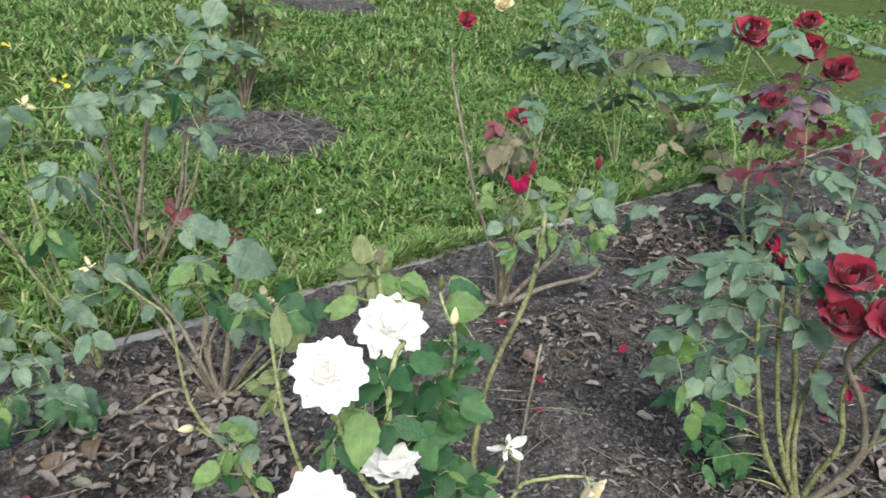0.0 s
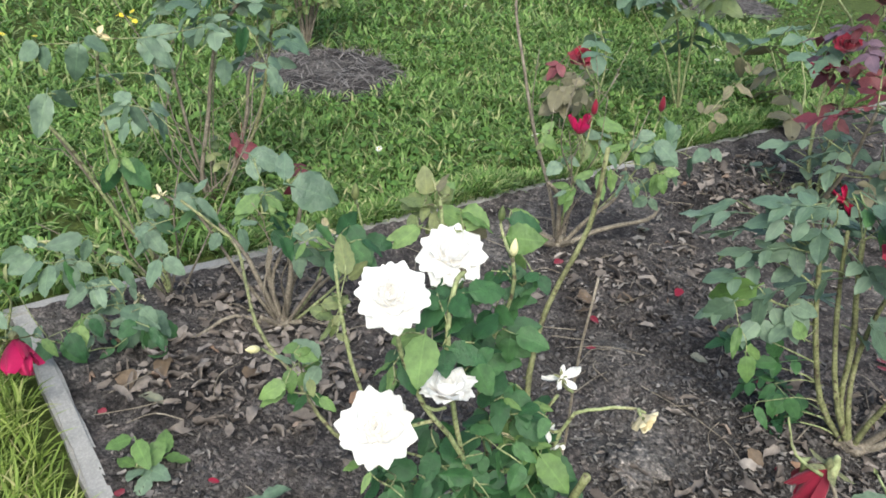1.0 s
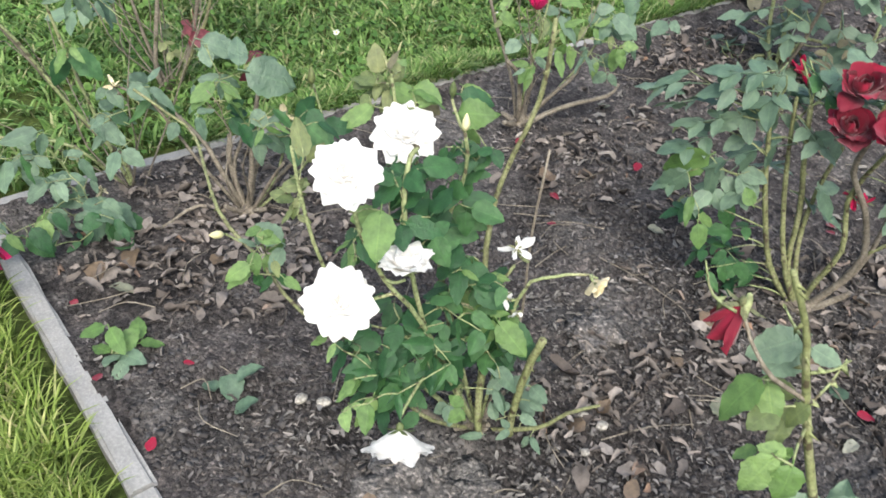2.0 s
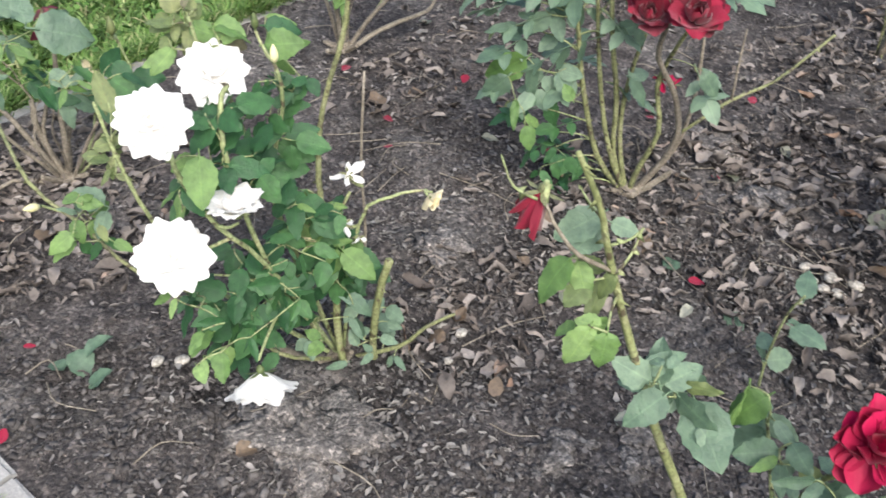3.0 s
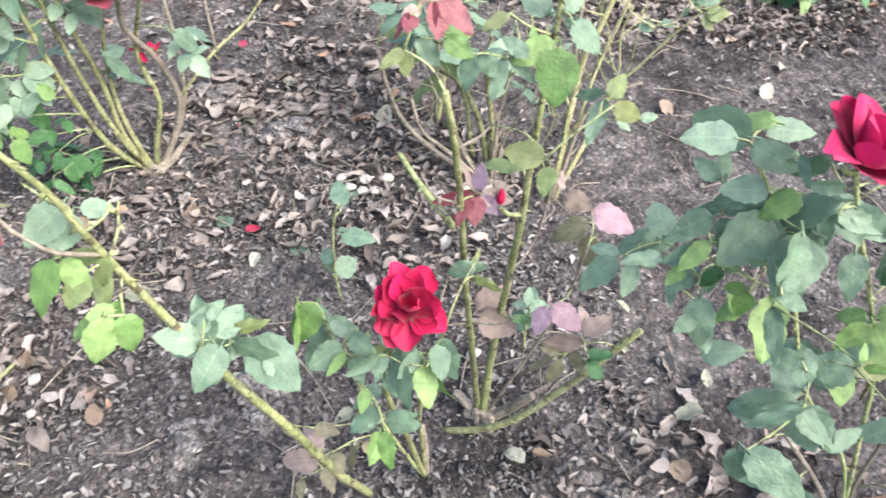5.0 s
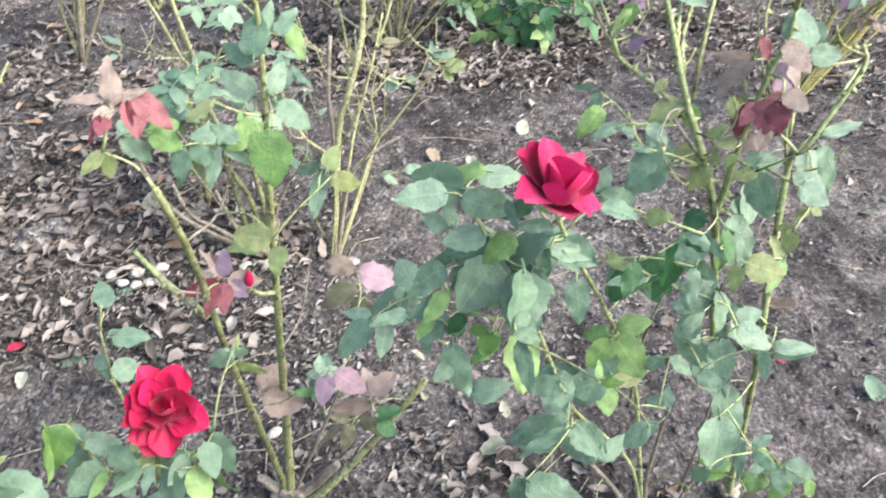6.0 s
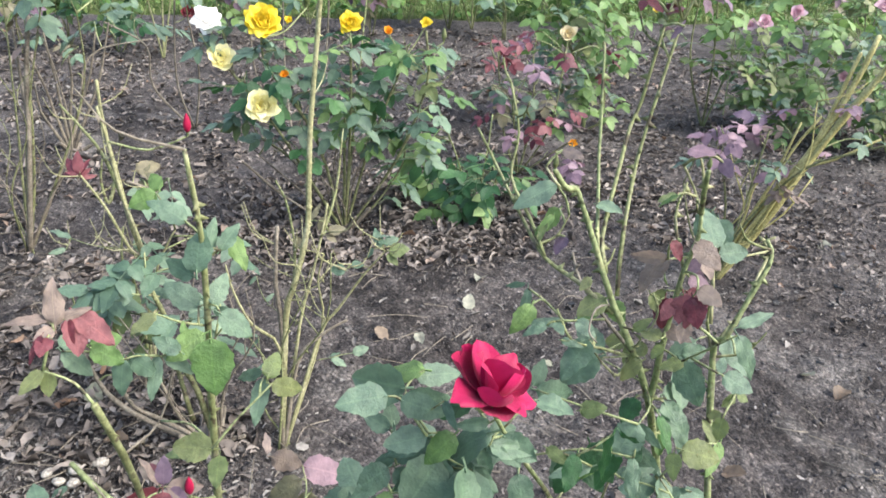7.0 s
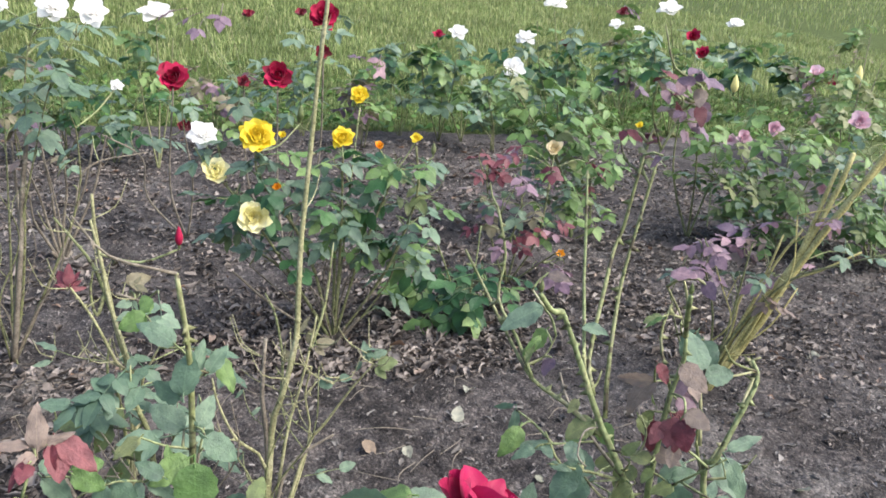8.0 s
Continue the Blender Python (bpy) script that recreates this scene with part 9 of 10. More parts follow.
b = Bush(10.120, -8.533, "tall rose bush with pale roses against the meadow", 57, lod="far", group="rose bushes by the meadow")
b.cane("o", 0.008, 0.004, (10.120, -8.533, -0.020), (10.008, -8.342, 0.541), (9.895, -8.155, 0.957), thorns=3)
b.cane("o", 0.007, 0.004, (10.120, -8.533, -0.020), (10.080, -8.110, 0.524), (9.897, -7.919, 0.811), thorns=3)
b.cane("o", 0.007, 0.004, (10.120, -8.533, -0.020), (10.111, -8.575, 0.541), (10.120, -8.590, 0.750), thorns=3)
b.bloom("white", 0.184, (10.237, -8.343, 1.036), (-0.404, 0.239, 0.883), 16, 0.9, 0)
b.fill("nngd", 0.469, 20, 0.4, 1, 0.14)

b = Bush(7.119, -4.528, "tall rose bush with a red rose against the meadow", 58, lod="far", group="rose bushes by the meadow")
b.cane("o", 0.008, 0.004, (7.119, -4.528, -0.020), (6.991, -4.484, 0.504), (6.880, -4.388, 0.907), thorns=3)
b.cane("o", 0.007, 0.004, (7.119, -4.528, -0.020), (6.989, -4.318, 0.498), (6.821, -4.223, 0.816), thorns=3)
b.cane("o", 0.007, 0.004, (7.119, -4.528, -0.020), (6.917, -4.562, 0.516), (6.743, -4.510, 0.789), thorns=3)
b.bloom("red", 0.127, (7.140, -4.465, 0.952), (-0.444, 0.138, 0.885), 16, 0.9, 0)
b.fill("nngd", 0.298, 20, 0.4, 1, 0.14)

b = Bush(5.968, -1.176, "slender rose bush with thin canes in the rough grass", 80, lod="far", group="rose bushes by the meadow")
b.thicket("o", 5, 0.87, 0.28, 0.004, (0, 0))
b.fill("nkp", 0.217, 22, 0.3, 1, 0.12)

b = Bush(6.174, -1.438, "slender rose bush with thin canes in the rough grass", 81, lod="far", group="rose bushes by the meadow")
b.thicket("o", 5, 0.76, 0.28, 0.004, (0, 0))
b.fill("ngd", 0.222, 22, 0.3, 1, 0.12)

b = Bush(5.991, -1.771, "slender rose bush with thin canes in the rough grass", 82, lod="far", group="rose bushes by the meadow")
b.thicket("o", 5, 0.67, 0.28, 0.004, (0, 0))
b.fill("ngd", 0.215, 22, 0.3, 1, 0.12)

b = Bush(6.448, -2.493, "slender rose bush with thin canes in the rough grass", 83, lod="far", group="rose bushes by the meadow")
b.thicket("o", 5, 0.7, 0.28, 0.004, (0, 0))
b.fill("nkp", 0.231, 22, 0.3, 1, 0.12)

b = Bush(6.962, -2.775, "slender rose bush with thin canes in the rough grass", 84, lod="far", group="rose bushes by the meadow")
b.thicket("o", 5, 1.03, 0.28, 0.004, (0, 0))
b.bloom("dark", 0.129, (6.962, -2.770, 1.029), (-0.543, 0.044, 0.839), 12, 0.8, 0)
b.fill("ngd", 0.249, 22, 0.3, 1, 0.12)

b = Bush(7.289, -3.280, "slender rose bush with thin canes in the rough grass", 85, lod="far", group="rose bushes by the meadow")
b.thicket("o", 5, 1.05, 0.28, 0.004, (0, 0))
b.bloom("dark", 0.136, (7.294, -3.245, 1.053), (-0.541, 0.076, 0.838), 12, 0.8, 0)
b.fill("ngd", 0.262, 22, 0.3, 1, 0.12)

b = Bush(6.777, -3.723, "slender rose bush with thin canes in the rough grass", 86, lod="far", group="rose bushes by the meadow")
b.thicket("o", 5, 0.82, 0.28, 0.004, (0, 0))
b.fill("nkp", 0.247, 22, 0.3, 1, 0.12)

b = Bush(7.387, -4.212, "slender rose bush with thin canes in the rough grass", 87, lod="far", group="rose bushes by the meadow")
b.thicket("o", 5, 0.94, 0.28, 0.004, (0, 0))
b.fill("ngd", 0.272, 22, 0.3, 1, 0.12)

b = Bush(7.244, -5.909, "slender rose bush with thin canes in the rough grass", 88, lod="far", group="rose bushes by the meadow")
b.thicket("o", 5, 0.92, 0.28, 0.004, (0, 0))
b.bloom("dark", 0.149, (7.291, -5.815, 0.924), (-0.488, 0.237, 0.840), 12, 0.8, 0)
b.fill("ngd", 0.288, 22, 0.3, 1, 0.12)

b = Bush(8.469, -7.241, "slender rose bush with thin canes in the rough grass", 89, lod="far", group="rose bushes by the meadow")
b.thicket("o", 5, 1.25, 0.28, 0.004, (0, 0))
b.bloom("dark", 0.180, (8.550, -7.103, 1.249), (-0.482, 0.272, 0.833), 12, 0.8, 0)
b.fill("nkp", 0.347, 22, 0.3, 1, 0.12)

b = Bush(6.597, -4.872, "slender rose bush with thin canes in the rough grass", 90, lod="far", group="rose bushes by the meadow")
b.thicket("o", 5, 0.79, 0.28, 0.004, (0, 0))
b.fill("ngd", 0.253, 22, 0.3, 1, 0.12)

b = Bush(10.695, -11.399, "slender rose bush with thin canes in the rough grass", 91, lod="far", group="rose bushes by the meadow")
b.thicket("o", 5, 1.03, 0.28, 0.004, (0, 0))
b.fill("ngd", 0.493, 22, 0.3, 1, 0.12)

b = Bush(8.392, -9.863, "slender rose bush with thin canes in the rough grass", 92, lod="far", group="rose bushes by the meadow")
b.thicket("o", 5, 0.83, 0.28, 0.004, (0, 0))
b.fill("nkp", 0.399, 22, 0.3, 1, 0.12)

# ---- litter, clods, petals and stones on the soil ----
rng = np.random.default_rng(7)


def scatter(count, u0, u1, v0, v1):
    u, v = rng.uniform(u0, u1, count), rng.uniform(v0, v1, count)
    return u, v


def clump(u, v, scale, seed):
    return np.array([noise.noise((a * scale, b * scale, seed)) for a, b in zip(u, v)])


def turned(points, yaw, tilt, roll, size, at):
    """Copies of small outlines (k, 3), each turned, scaled and set down at its place (n, 3)."""
    cy, sy, cx, sx, cr, sr = np.cos(yaw), np.sin(yaw), np.cos(tilt), np.sin(tilt), np.cos(roll), np.sin(roll)
    x, y, z = (points[..., k] for k in range(3))
    x, z = x * cr[:, None] + z * sr[:, None], -x * sr[:, None] + z * cr[:, None]
    y, z = y * cx[:, None] - z * sx[:, None], y * sx[:, None] + z * cx[:, None]
    x, y = x * cy[:, None] - y * sy[:, None], x * sy[:, None] + y * cy[:, None]
    return np.stack([x, y, z], -1) * size[:, None, None] + at[:, None, :]


# where fallen leaves have gathered: at the feet of the bushes and in hollows (x, y, radius, weight)
DRIFTS = (
    (0.80, -1.25, 0.13, 0.9), (0.76, -1.40, 0.10, 0.9), (1.45, -1.42, 0.20, 1.2), (1.28, -1.50, 0.13, 0.8), (1.64, -1.52, 0.16, 0.9),
    (0.52, -0.42, 0.20, 1.1), (0.22, -0.38, 0.14, 0.5), (0.40, -0.76, 0.15, 0.6), (1.43, -0.62, 0.18, 0.9), (1.55, -2.04, 0.19, 1.3),
    (1.36, -2.02, 0.17, 1.1), (1.28, -1.62, 0.12, 0.7), (1.00, -1.55, 0.13, 0.5), (1.95, -1.74, 0.18, 0.7), (0.74, -2.45, 0.15, 0.9),
    (0.65, -2.55, 0.14, 0.8), (2.74, -3.15, 0.30, 1.5), (2.75, -2.55, 0.28, 1.2), (3.20, -3.30, 0.30, 0.9), (2.30, -4.55, 0.35, 0.6),
    (2.45, -0.45, 0.30, 1.0), (0.50, -0.10, 0.16, 0.7), (1.75, -0.75, 0.16, 0.7), (2.60, -1.60, 0.30, 0.8), (2.95, -4.30, 0.35, 1.1), (2.70, -4.65, 0.30, 0.8), (0.55, -2.85, 0.16, 1.0), (0.62, -2.62, 0.12, 0.8))


def gathered(u, v):
    out = np.zeros(len(u))
    for x, y, r, w in DRIFTS:
        out += w * np.exp(-((u - x) ** 2 + (v + y) ** 2) / (2 * r * r))
    return np.minimum(out, 1.2)


def litter(name, label, count, area, sizes, material, bare, seed, lift=0.006, rows=5, drift=0.0):
    """Dry leaves, curled at random, thicker in drifts."""
    many = count * 4
    u, v = scatter(many, *area)
    keep = clump(u, v, 2.4, seed) + 0.5 * clump(u, v, 7.0, seed + 3) + drift * (gathered(u, v) - 0.35) > rng.uniform(-0.45, 0.3, many) + bare
    u, v = u[keep][:count], v[keep][:count]
    n = len(u)
    t = np.linspace(0.0, 1.0, rows)
    w = np.interp(t, [0.0, 0.25, 0.5, 0.75, 1.0], [0.08, 0.25, 0.31, 0.26, 0.06] if rows == 5 else [0.17, 0.25, 0.30, 0.25, 0.12])
    curl, cup = rng.uniform(-0.7, 0.7, n), rng.uniform(0.2, 1.6, n)
    slim = rng.uniform(0.10, 0.32, n) if rows == 5 else rng.uniform(0.4, 0.7, n)
    wide, bow = np.where(rng.uniform(0, 1, n) < 0.35, slim, rng.uniform(0.5, 1.3, n)), rng.uniform(-0.5, 0.5, n)
    pts = np.zeros((n, rows * 3, 3))
    for i in range(rows):
        for j, k in enumerate((-1, 0, 1)):
            pts[:, i * 3 + j, 0] = k * w[i] * wide * (1 - 0.28 * cup * abs(k)) + bow * (t[i] - 0.5) ** 2
            pts[:, i * 3 + j, 0] += rng.normal(0, 0.055, n)
            pts[:, i * 3 + j, 1] = t[i] - 0.5 + rng.normal(0, 0.07, n)
            pts[:, i * 3 + j, 2] = cup * abs(k) * w[i] * 0.8 + curl * (t[i] - 0.5) ** 2 * 1.6 + rng.normal(0, 0.06, n)
    z = np.array([lumps(a, -b) for a, b in zip(u, v)])
    size = sizes[0] + (sizes[1] - sizes[0]) * rng.uniform(0, 1, n) ** 1.7
    at = np.stack([u, -v, z + lift + rng.uniform(0, 0.006, n)], -1)
    co = turned(pts, rng.uniform(0, 6.283, n), rng.normal(0, 0.26, n), rng.normal(0, 0.34, n), size, at)
    q = np.array([(i * 3 + j, i * 3 + j + 1, i * 3 + j + 4, i * 3 + j + 3) for i in range(rows - 1) for j in range(2)])
    quads = (q[None] + (np.arange(n) * rows * 3)[:, None, None]).reshape(-1, 4)
    ob = new(name, mesh_np(name, co.reshape(-1, 3), quads, np.zeros((0, 3)), material, True))
    return tagged(ob, label, "fallen leaves", kind="stuff")


DRY = island_material("dry_leaf", ((0.0, (0.072, 0.060, 0.053)), (0.3, (0.125, 0.107, 0.095)), (0.6, (0.180, 0.157, 0.140)), (0.85, (0.228, 0.200, 0.180)), (0.96, (0.29, 0.262, 0.238)), (1.0, (0.21, 0.13, 0.085))), 45.0, 0.8, 0.12)
GREY = island_material("weathered_leaf", ((0.0, (0.055, 0.050, 0.047)), (0.4, (0.105, 0.095, 0.089)), (0.8, (0.160, 0.146, 0.138)), (1.0, (0.235, 0.218, 0.206))), 60.0, 0.85)
SCRAP = island_material("bleached_leaf", ((0.0, (0.095, 0.088, 0.082)), (0.5, (0.155, 0.147, 0.137)), (0.9, (0.19, 0.178, 0.163)), (1.0, (0.23, 0.217, 0.20))), 60.0, 0.85)
CLOD = island_material("clod", ((0.0, (0.034, 0.031, 0.030)), (0.5, (0.062, 0.057, 0.055)), (0.86, (0.094, 0.087, 0.083)), (1.0, (0.14, 0.131, 0.124))), 70.0, 0.95, 0.0, 0.004)
litter("fallen_leaves", "dry curled tan and brown leaves lying on the soil", 3000, (0.06, 3.8, 0.05, 5.0), (0.016, 0.054), DRY, 0.45, 4.0, 0.007, 5, 1.2)
litter("leaf_drift", "drifts of dry grey-brown leaves under the roses", 2100, (0.1, 3.7, 0.05, 3.8), (0.022, 0.060), DRY, 0.75, 33.0, 0.013, 5, 2.0)
litter("leaf_crumbs", "small grey weathered leaf scraps on the soil", 15000, (0.05, 3.0, 0.05, 4.4), (0.006, 0.021), GREY, 0.05, 9.0, 0.005, 3, 0.4)
litter("fallen_leaves_right", "dry curled leaves on the soil beyond the nearest roses", 3200, (1.0, 3.8, 4.2, 6.6), (0.014, 0.05), DRY, -0.1, 41.0)
litter("leaf_drift_far", "drifts of russet leaves under the yellow roses", 2000, (1.7, 4.2, 1.4, 4.4), (0.025, 0.07), DRY, 0.55, 35.0, 0.012, 5, 1.8)
litter("pale_scraps", "pale grey scraps of dead leaf on the open soil", 3800, (0.25, 1.6, 1.0, 2.5), (0.006, 0.021), SCRAP, 0.05, 52.0, 0.006, 3)
litter("pale_scraps_far", "pale scraps of dead leaf on the soil further off", 2600, (1.4, 6.5, 0.3, 6.2), (0.014, 0.042), SCRAP, 0.1, 57.0, 0.006, 3)
litter("leaf_crumbs_far", "small grey leaf scraps on the far soil", 9000, (3.0, 7.4, 0.1, 6.0), (0.010, 0.026), GREY, -0.25, 45.0, 0.003, 3)
litter("leaf_crumbs_right", "small grey leaf scraps on the soil", 11000, (1.0, 3.8, 4.3, 6.6), (0.007, 0.020), GREY, -0.25, 48.0, 0.003, 3)
litter("fallen_leaves_far", "dry curled leaves across the far soil", 8500, (3.2, 7.0, 0.3, 6.5), (0.025, 0.06), DRY, -0.1, 14.0, 0.006, 3)


def clods(name, count, area, sizes, seed):
    bm = bmesh.new()
    bmesh.ops.create_icosphere(bm, subdivisions=1, radius=1.0)
    base = np.array([v.co[:] for v in bm.verts])
    tri = np.array([[v.index for v in f.verts] for f in bm.faces])
    bm.free()
    u, v = scatter(count, *area)
    n = len(u)
    pts = base[None] * rng.uniform(0.45, 1.5, (n, len(base), 1))
    pts[:, :, 2] *= 0.55
    z = np.array([lumps(a, -b) for a, b in zip(u, v)])
    size = sizes[0] + (sizes[1] - sizes[0]) * rng.uniform(0, 1, n) ** 3.5
    co = turned(pts, rng.uniform(0, 6.283, n), rng.normal(0, 0.4, n), rng.normal(0, 0.4, n), size, np.stack([u, -v, z + size * 0.15], -1))
    tris = (tri[None] + (np.arange(n) * len(base))[:, None, None]).reshape(-1, 3)
    ob = new(name, mesh_np(name, co.reshape(-1, 3), np.zeros((0, 4)), tris, CLOD, False))
    return tagged(ob, "small dark clods and crumbs of dug soil", "clods", kind="stuff")


clods("soil_crumbs_front", 6000, (0.15, 1.5, 0.8, 2.5), (0.002, 0.009), 8)
clods("soil_clods", 3500, (0.05, 2.6, 0.05, 4.6), (0.003, 0.012), 3)


def chips(name, count, area, sizes, seed):
    """Angular crumbs and flakes of dried soil, thick in some places and thin in others."""
    u, v = scatter(count * 2, *area)
    keep = clump(u, v, 3.1, seed) + 0.7 * clump(u, v, 9.0, seed + 1) > rng.uniform(-0.55, 0.35, count * 2)
    u, v = u[keep][:count], v[keep][:count]
    n = len(u)
    cube = np.array([(x, y, z) for x in (-1, 1) for y in (-1, 1) for z in (-1, 1)], dtype=float)
    pts = cube[None] * rng.uniform(0.35, 1.25, (n, 8, 3))
    pts[:, :, 0] *= rng.uniform(0.5, 1.5, (n, 1))
    pts[:, :, 2] *= rng.uniform(0.15, 0.5, (n, 1))
    size = sizes[0] + (sizes[1] - sizes[0]) * rng.uniform(0, 1, n) ** 2.6
    z = np.array([lumps(a, -b) for a, b in zip(u, v)])
    co = turned(pts, rng.uniform(0, 6.283, n), rng.normal(0, 0.5, n), rng.normal(0, 0.5, n), size, np.stack([u, -v, z + size * 0.25], -1))
    face = np.array([(0, 1, 3, 2), (4, 6, 7, 5), (0, 4, 5, 1), (2, 3, 7, 6), (0, 2, 6, 4), (1, 5, 7, 3)])
    quads = (face[None] + (np.arange(n) * 8)[:, None, None]).reshape(-1, 4)
    ob = new(name, mesh_np(name, co.reshape(-1, 3), quads, np.zeros((0, 3)), CLOD, False))
    return tagged(ob, "grey crumbs and flakes of dried soil", "soil crumbs", kind="stuff")


chips("soil_chips", 19000, (0.05, 1.45, 0.6, 2.3), (0.0020, 0.0078), 12.0)

# dry twigs
TWIG = CANE["w"]
tv, tf = [], []
for i in range(320):
    r = random.Random(900 + i)
    u, v = r.uniform(0.08, 2.8), r.uniform(0.08, 3.8)
    a, L = r.uniform(0, 6.283), r.uniform(0.05, 0.22)
    z = lumps(u, -v) + 0.008
    d = Vector((math.cos(a), math.sin(a), 0))
    p0 = Vector((u, -v, z))
    vs, fs, _ = tube([p0, p0 + d * L * 0.5 + Vector((d.y, -d.x, 0)) * r.uniform(-0.03, 0.03) + Vector((0, 0, r.uniform(0, 0.015))), p0 + d * L], 0.0018, 0.001, 4, 0, i)
    o = len(tv)
    tv += vs
    tf += [tuple(o + k for k in f) for f in fs]
tagged(new("dry_twigs", mesh_of("dry_twigs", tv, tf, TWIG)), "thin dry twigs and stalks strewn over the soil", "twigs", kind="stuff")

# ---- grass ----
GRASS = island_material("grass", ((0.0, (0.054, 0.113, 0.024)), (0.35, (0.102, 0.190, 0.043)), (0.65, (0.153, 0.257, 0.069)), (0.85, (0.221, 0.313, 0.108)), (1.0, (0.363, 0.351, 0.184))), 12.0, 0.55, 0.3)
LUSH = island_material("lush_grass", ((0.0, (0.085, 0.135, 0.022)), (0.35, (0.150, 0.220, 0.040)), (0.65, (0.210, 0.285, 0.062)), (0.88, (0.280, 0.340, 0.095)), (1.0, (0.40, 0.38, 0.18))), 12.0, 0.55, 0.3)
SWARD = island_material("rough_sward", ((0.0, (0.060, 0.105, 0.028)), (0.4, (0.12, 0.185, 0.055)), (0.75, (0.19, 0.25, 0.09)), (1.0, (0.27, 0.285, 0.13))), 1.7, 0.6, 0.3)
MEADOW = island_material("meadow_grass", ((0.0, (0.15, 0.21, 0.065)), (0.4, (0.21, 0.27, 0.095)), (0.75, (0.28, 0.325, 0.13)), (1.0, (0.36, 0.36, 0.18))), 0.8, 0.6, 0.3)


def grass(name, label, count, area, heights, width, material, lean=0.6, gaps=0.0, holes=()):
    """Single blades, each two bent pieces, thinned where the earth shows."""
    u, v = scatter(count, *area)
    if gaps:
        keep = clump(u, v, 1.6, 21.0) + 0.4 * clump(u, v, 5.0, 2.0) > gaps + rng.uniform(-0.25, 0.1, count)
        u, v = u[keep], v[keep]
    for cu, cv, ru, rv in holes:
        keep = ((u - cu) / ru) ** 2 + ((v - cv) / rv) ** 2 > rng.uniform(0.55, 1.15, len(u))
        u, v = u[keep], v[keep]
    n = len(u)
    h = rng.uniform(*heights, n) * (0.75 + 0.5 * (0.5 + clump(u, v, 3.0, 5.0)))
    w = width * rng.uniform(0.6, 1.3, n)
    a, b = rng.uniform(0, 6.283, n), rng.uniform(0.1, lean, n)
    fx, fy = np.cos(a), np.sin(a)
    sx, sy = -fy * w / 2, fx * w / 2
    x, y = u, -v
    z0 = -0.03 + 0.10 * np.clip(x - 11.0, 0, 90) + 0.05 * np.clip(y - 12.0, 0, 90)
    bx, by = x + fx * h * b * 0.35, y + fy * h * b * 0.35
    droop = rng.uniform(0.4, 1.0, n)
    tx, ty = x + fx * h * b * 1.15, y + fy * h * b * 1.15
    z1, z2 = z0 + 0.02 + h * 0.6, z0 + 0.02 + h * (1.0 - 0.45 * b * droop)
    co = np.stack([
        np.stack([x - sx, y - sy, z0], -1), np.stack([x + sx, y + sy, z0], -1),
        np.stack([bx + sx * 0.85, by + sy * 0.85, z1], -1), np.stack([bx - sx * 0.85, by - sy * 0.85, z1], -1),
        np.stack([tx, ty, z2], -1)], 1).reshape(-1, 3)
    i = np.arange(n)[:, None] * 5
    ob = new(name, mesh_np(name, co, i + np.array([[0, 1, 2, 3]]), i + np.array([[3, 2, 4]]), material, True))
    return tagged(ob, label, "grass", kind="stuff")


def tufts(name, label, count, area, heights, width, material, blades=12, holes=(), reach=1.0, bald=-0.6):
    """Tufts of arching blades that spread from their roots, each blade three pieces long."""
    u, v = scatter(count, *area)
    keep = clump(u, v, 2.6, 17.0) + 0.5 * clump(u, v, 8.0, 4.0) > bald + rng.uniform(-0.2, 0.2, count)
    for cu, cv, ru, rv in holes:
        keep &= ((u - cu) / ru) ** 2 + ((v - cv) / rv) ** 2 > rng.uniform(0.6, 1.15, count)
    u, v = u[keep], v[keep]
    lush = 0.75 + 0.5 * (0.5 + clump(u, v, 3.0, 5.0))
    u, v, lush = np.repeat(u, blades), np.repeat(v, blades), np.repeat(lush, blades)
    n = len(u)
    u, v = u + rng.normal(0, 0.010, n), v + rng.normal(0, 0.010, n)
    h = rng.uniform(*heights, n) * lush
    w = width * rng.uniform(0.5, 1.4, n)
    a, b = rng.uniform(0, 6.283, n), rng.uniform(0.25, 1.0, n) ** 0.7 * reach
    twist = rng.uniform(-0.5, 0.5, n)
    x, y = u, -v
    z0 = -0.03 + 0.10 * np.clip(x - 11.0, 0, 90) + 0.05 * np.clip(y - 12.0, 0, 90)
    rows = []
    for s, taper in ((0.0, 0.55), (0.4, 1.0), (0.75, 0.75)):
        ang = a + twist * s
        px, py = x + np.cos(ang) * h * b * s ** 1.4, y + np.sin(ang) * h * b * s ** 1.4
        pz = z0 + 0.02 * min(1.0, s * 4) + h * (s - 0.42 * b * s * s)
        sx, sy = -np.sin(ang) * w * taper / 2, np.cos(ang) * w * taper / 2
        rows += [np.stack([px - sx, py - sy, pz], -1), np.stack([px + sx, py + sy, pz], -1)]
    ang = a + twist
    rows.append(np.stack([x + np.cos(ang) * h * b, y + np.sin(ang) * h * b, z0 + 0.02 + h * (1.0 - 0.5 * b)], -1))
    co = np.stack(rows, 1).reshape(-1, 3)
    i = np.arange(n)[:, None] * 7
    quads = np.concatenate([i + np.array([[0, 1, 3, 2]]), i + np.array([[2, 3, 5, 4]])])
    ob = new(name, mesh_np(name, co, quads, i + np.array([[4, 5, 6]]), material, True))
    return tagged(ob, label, "grass", kind="stuff")


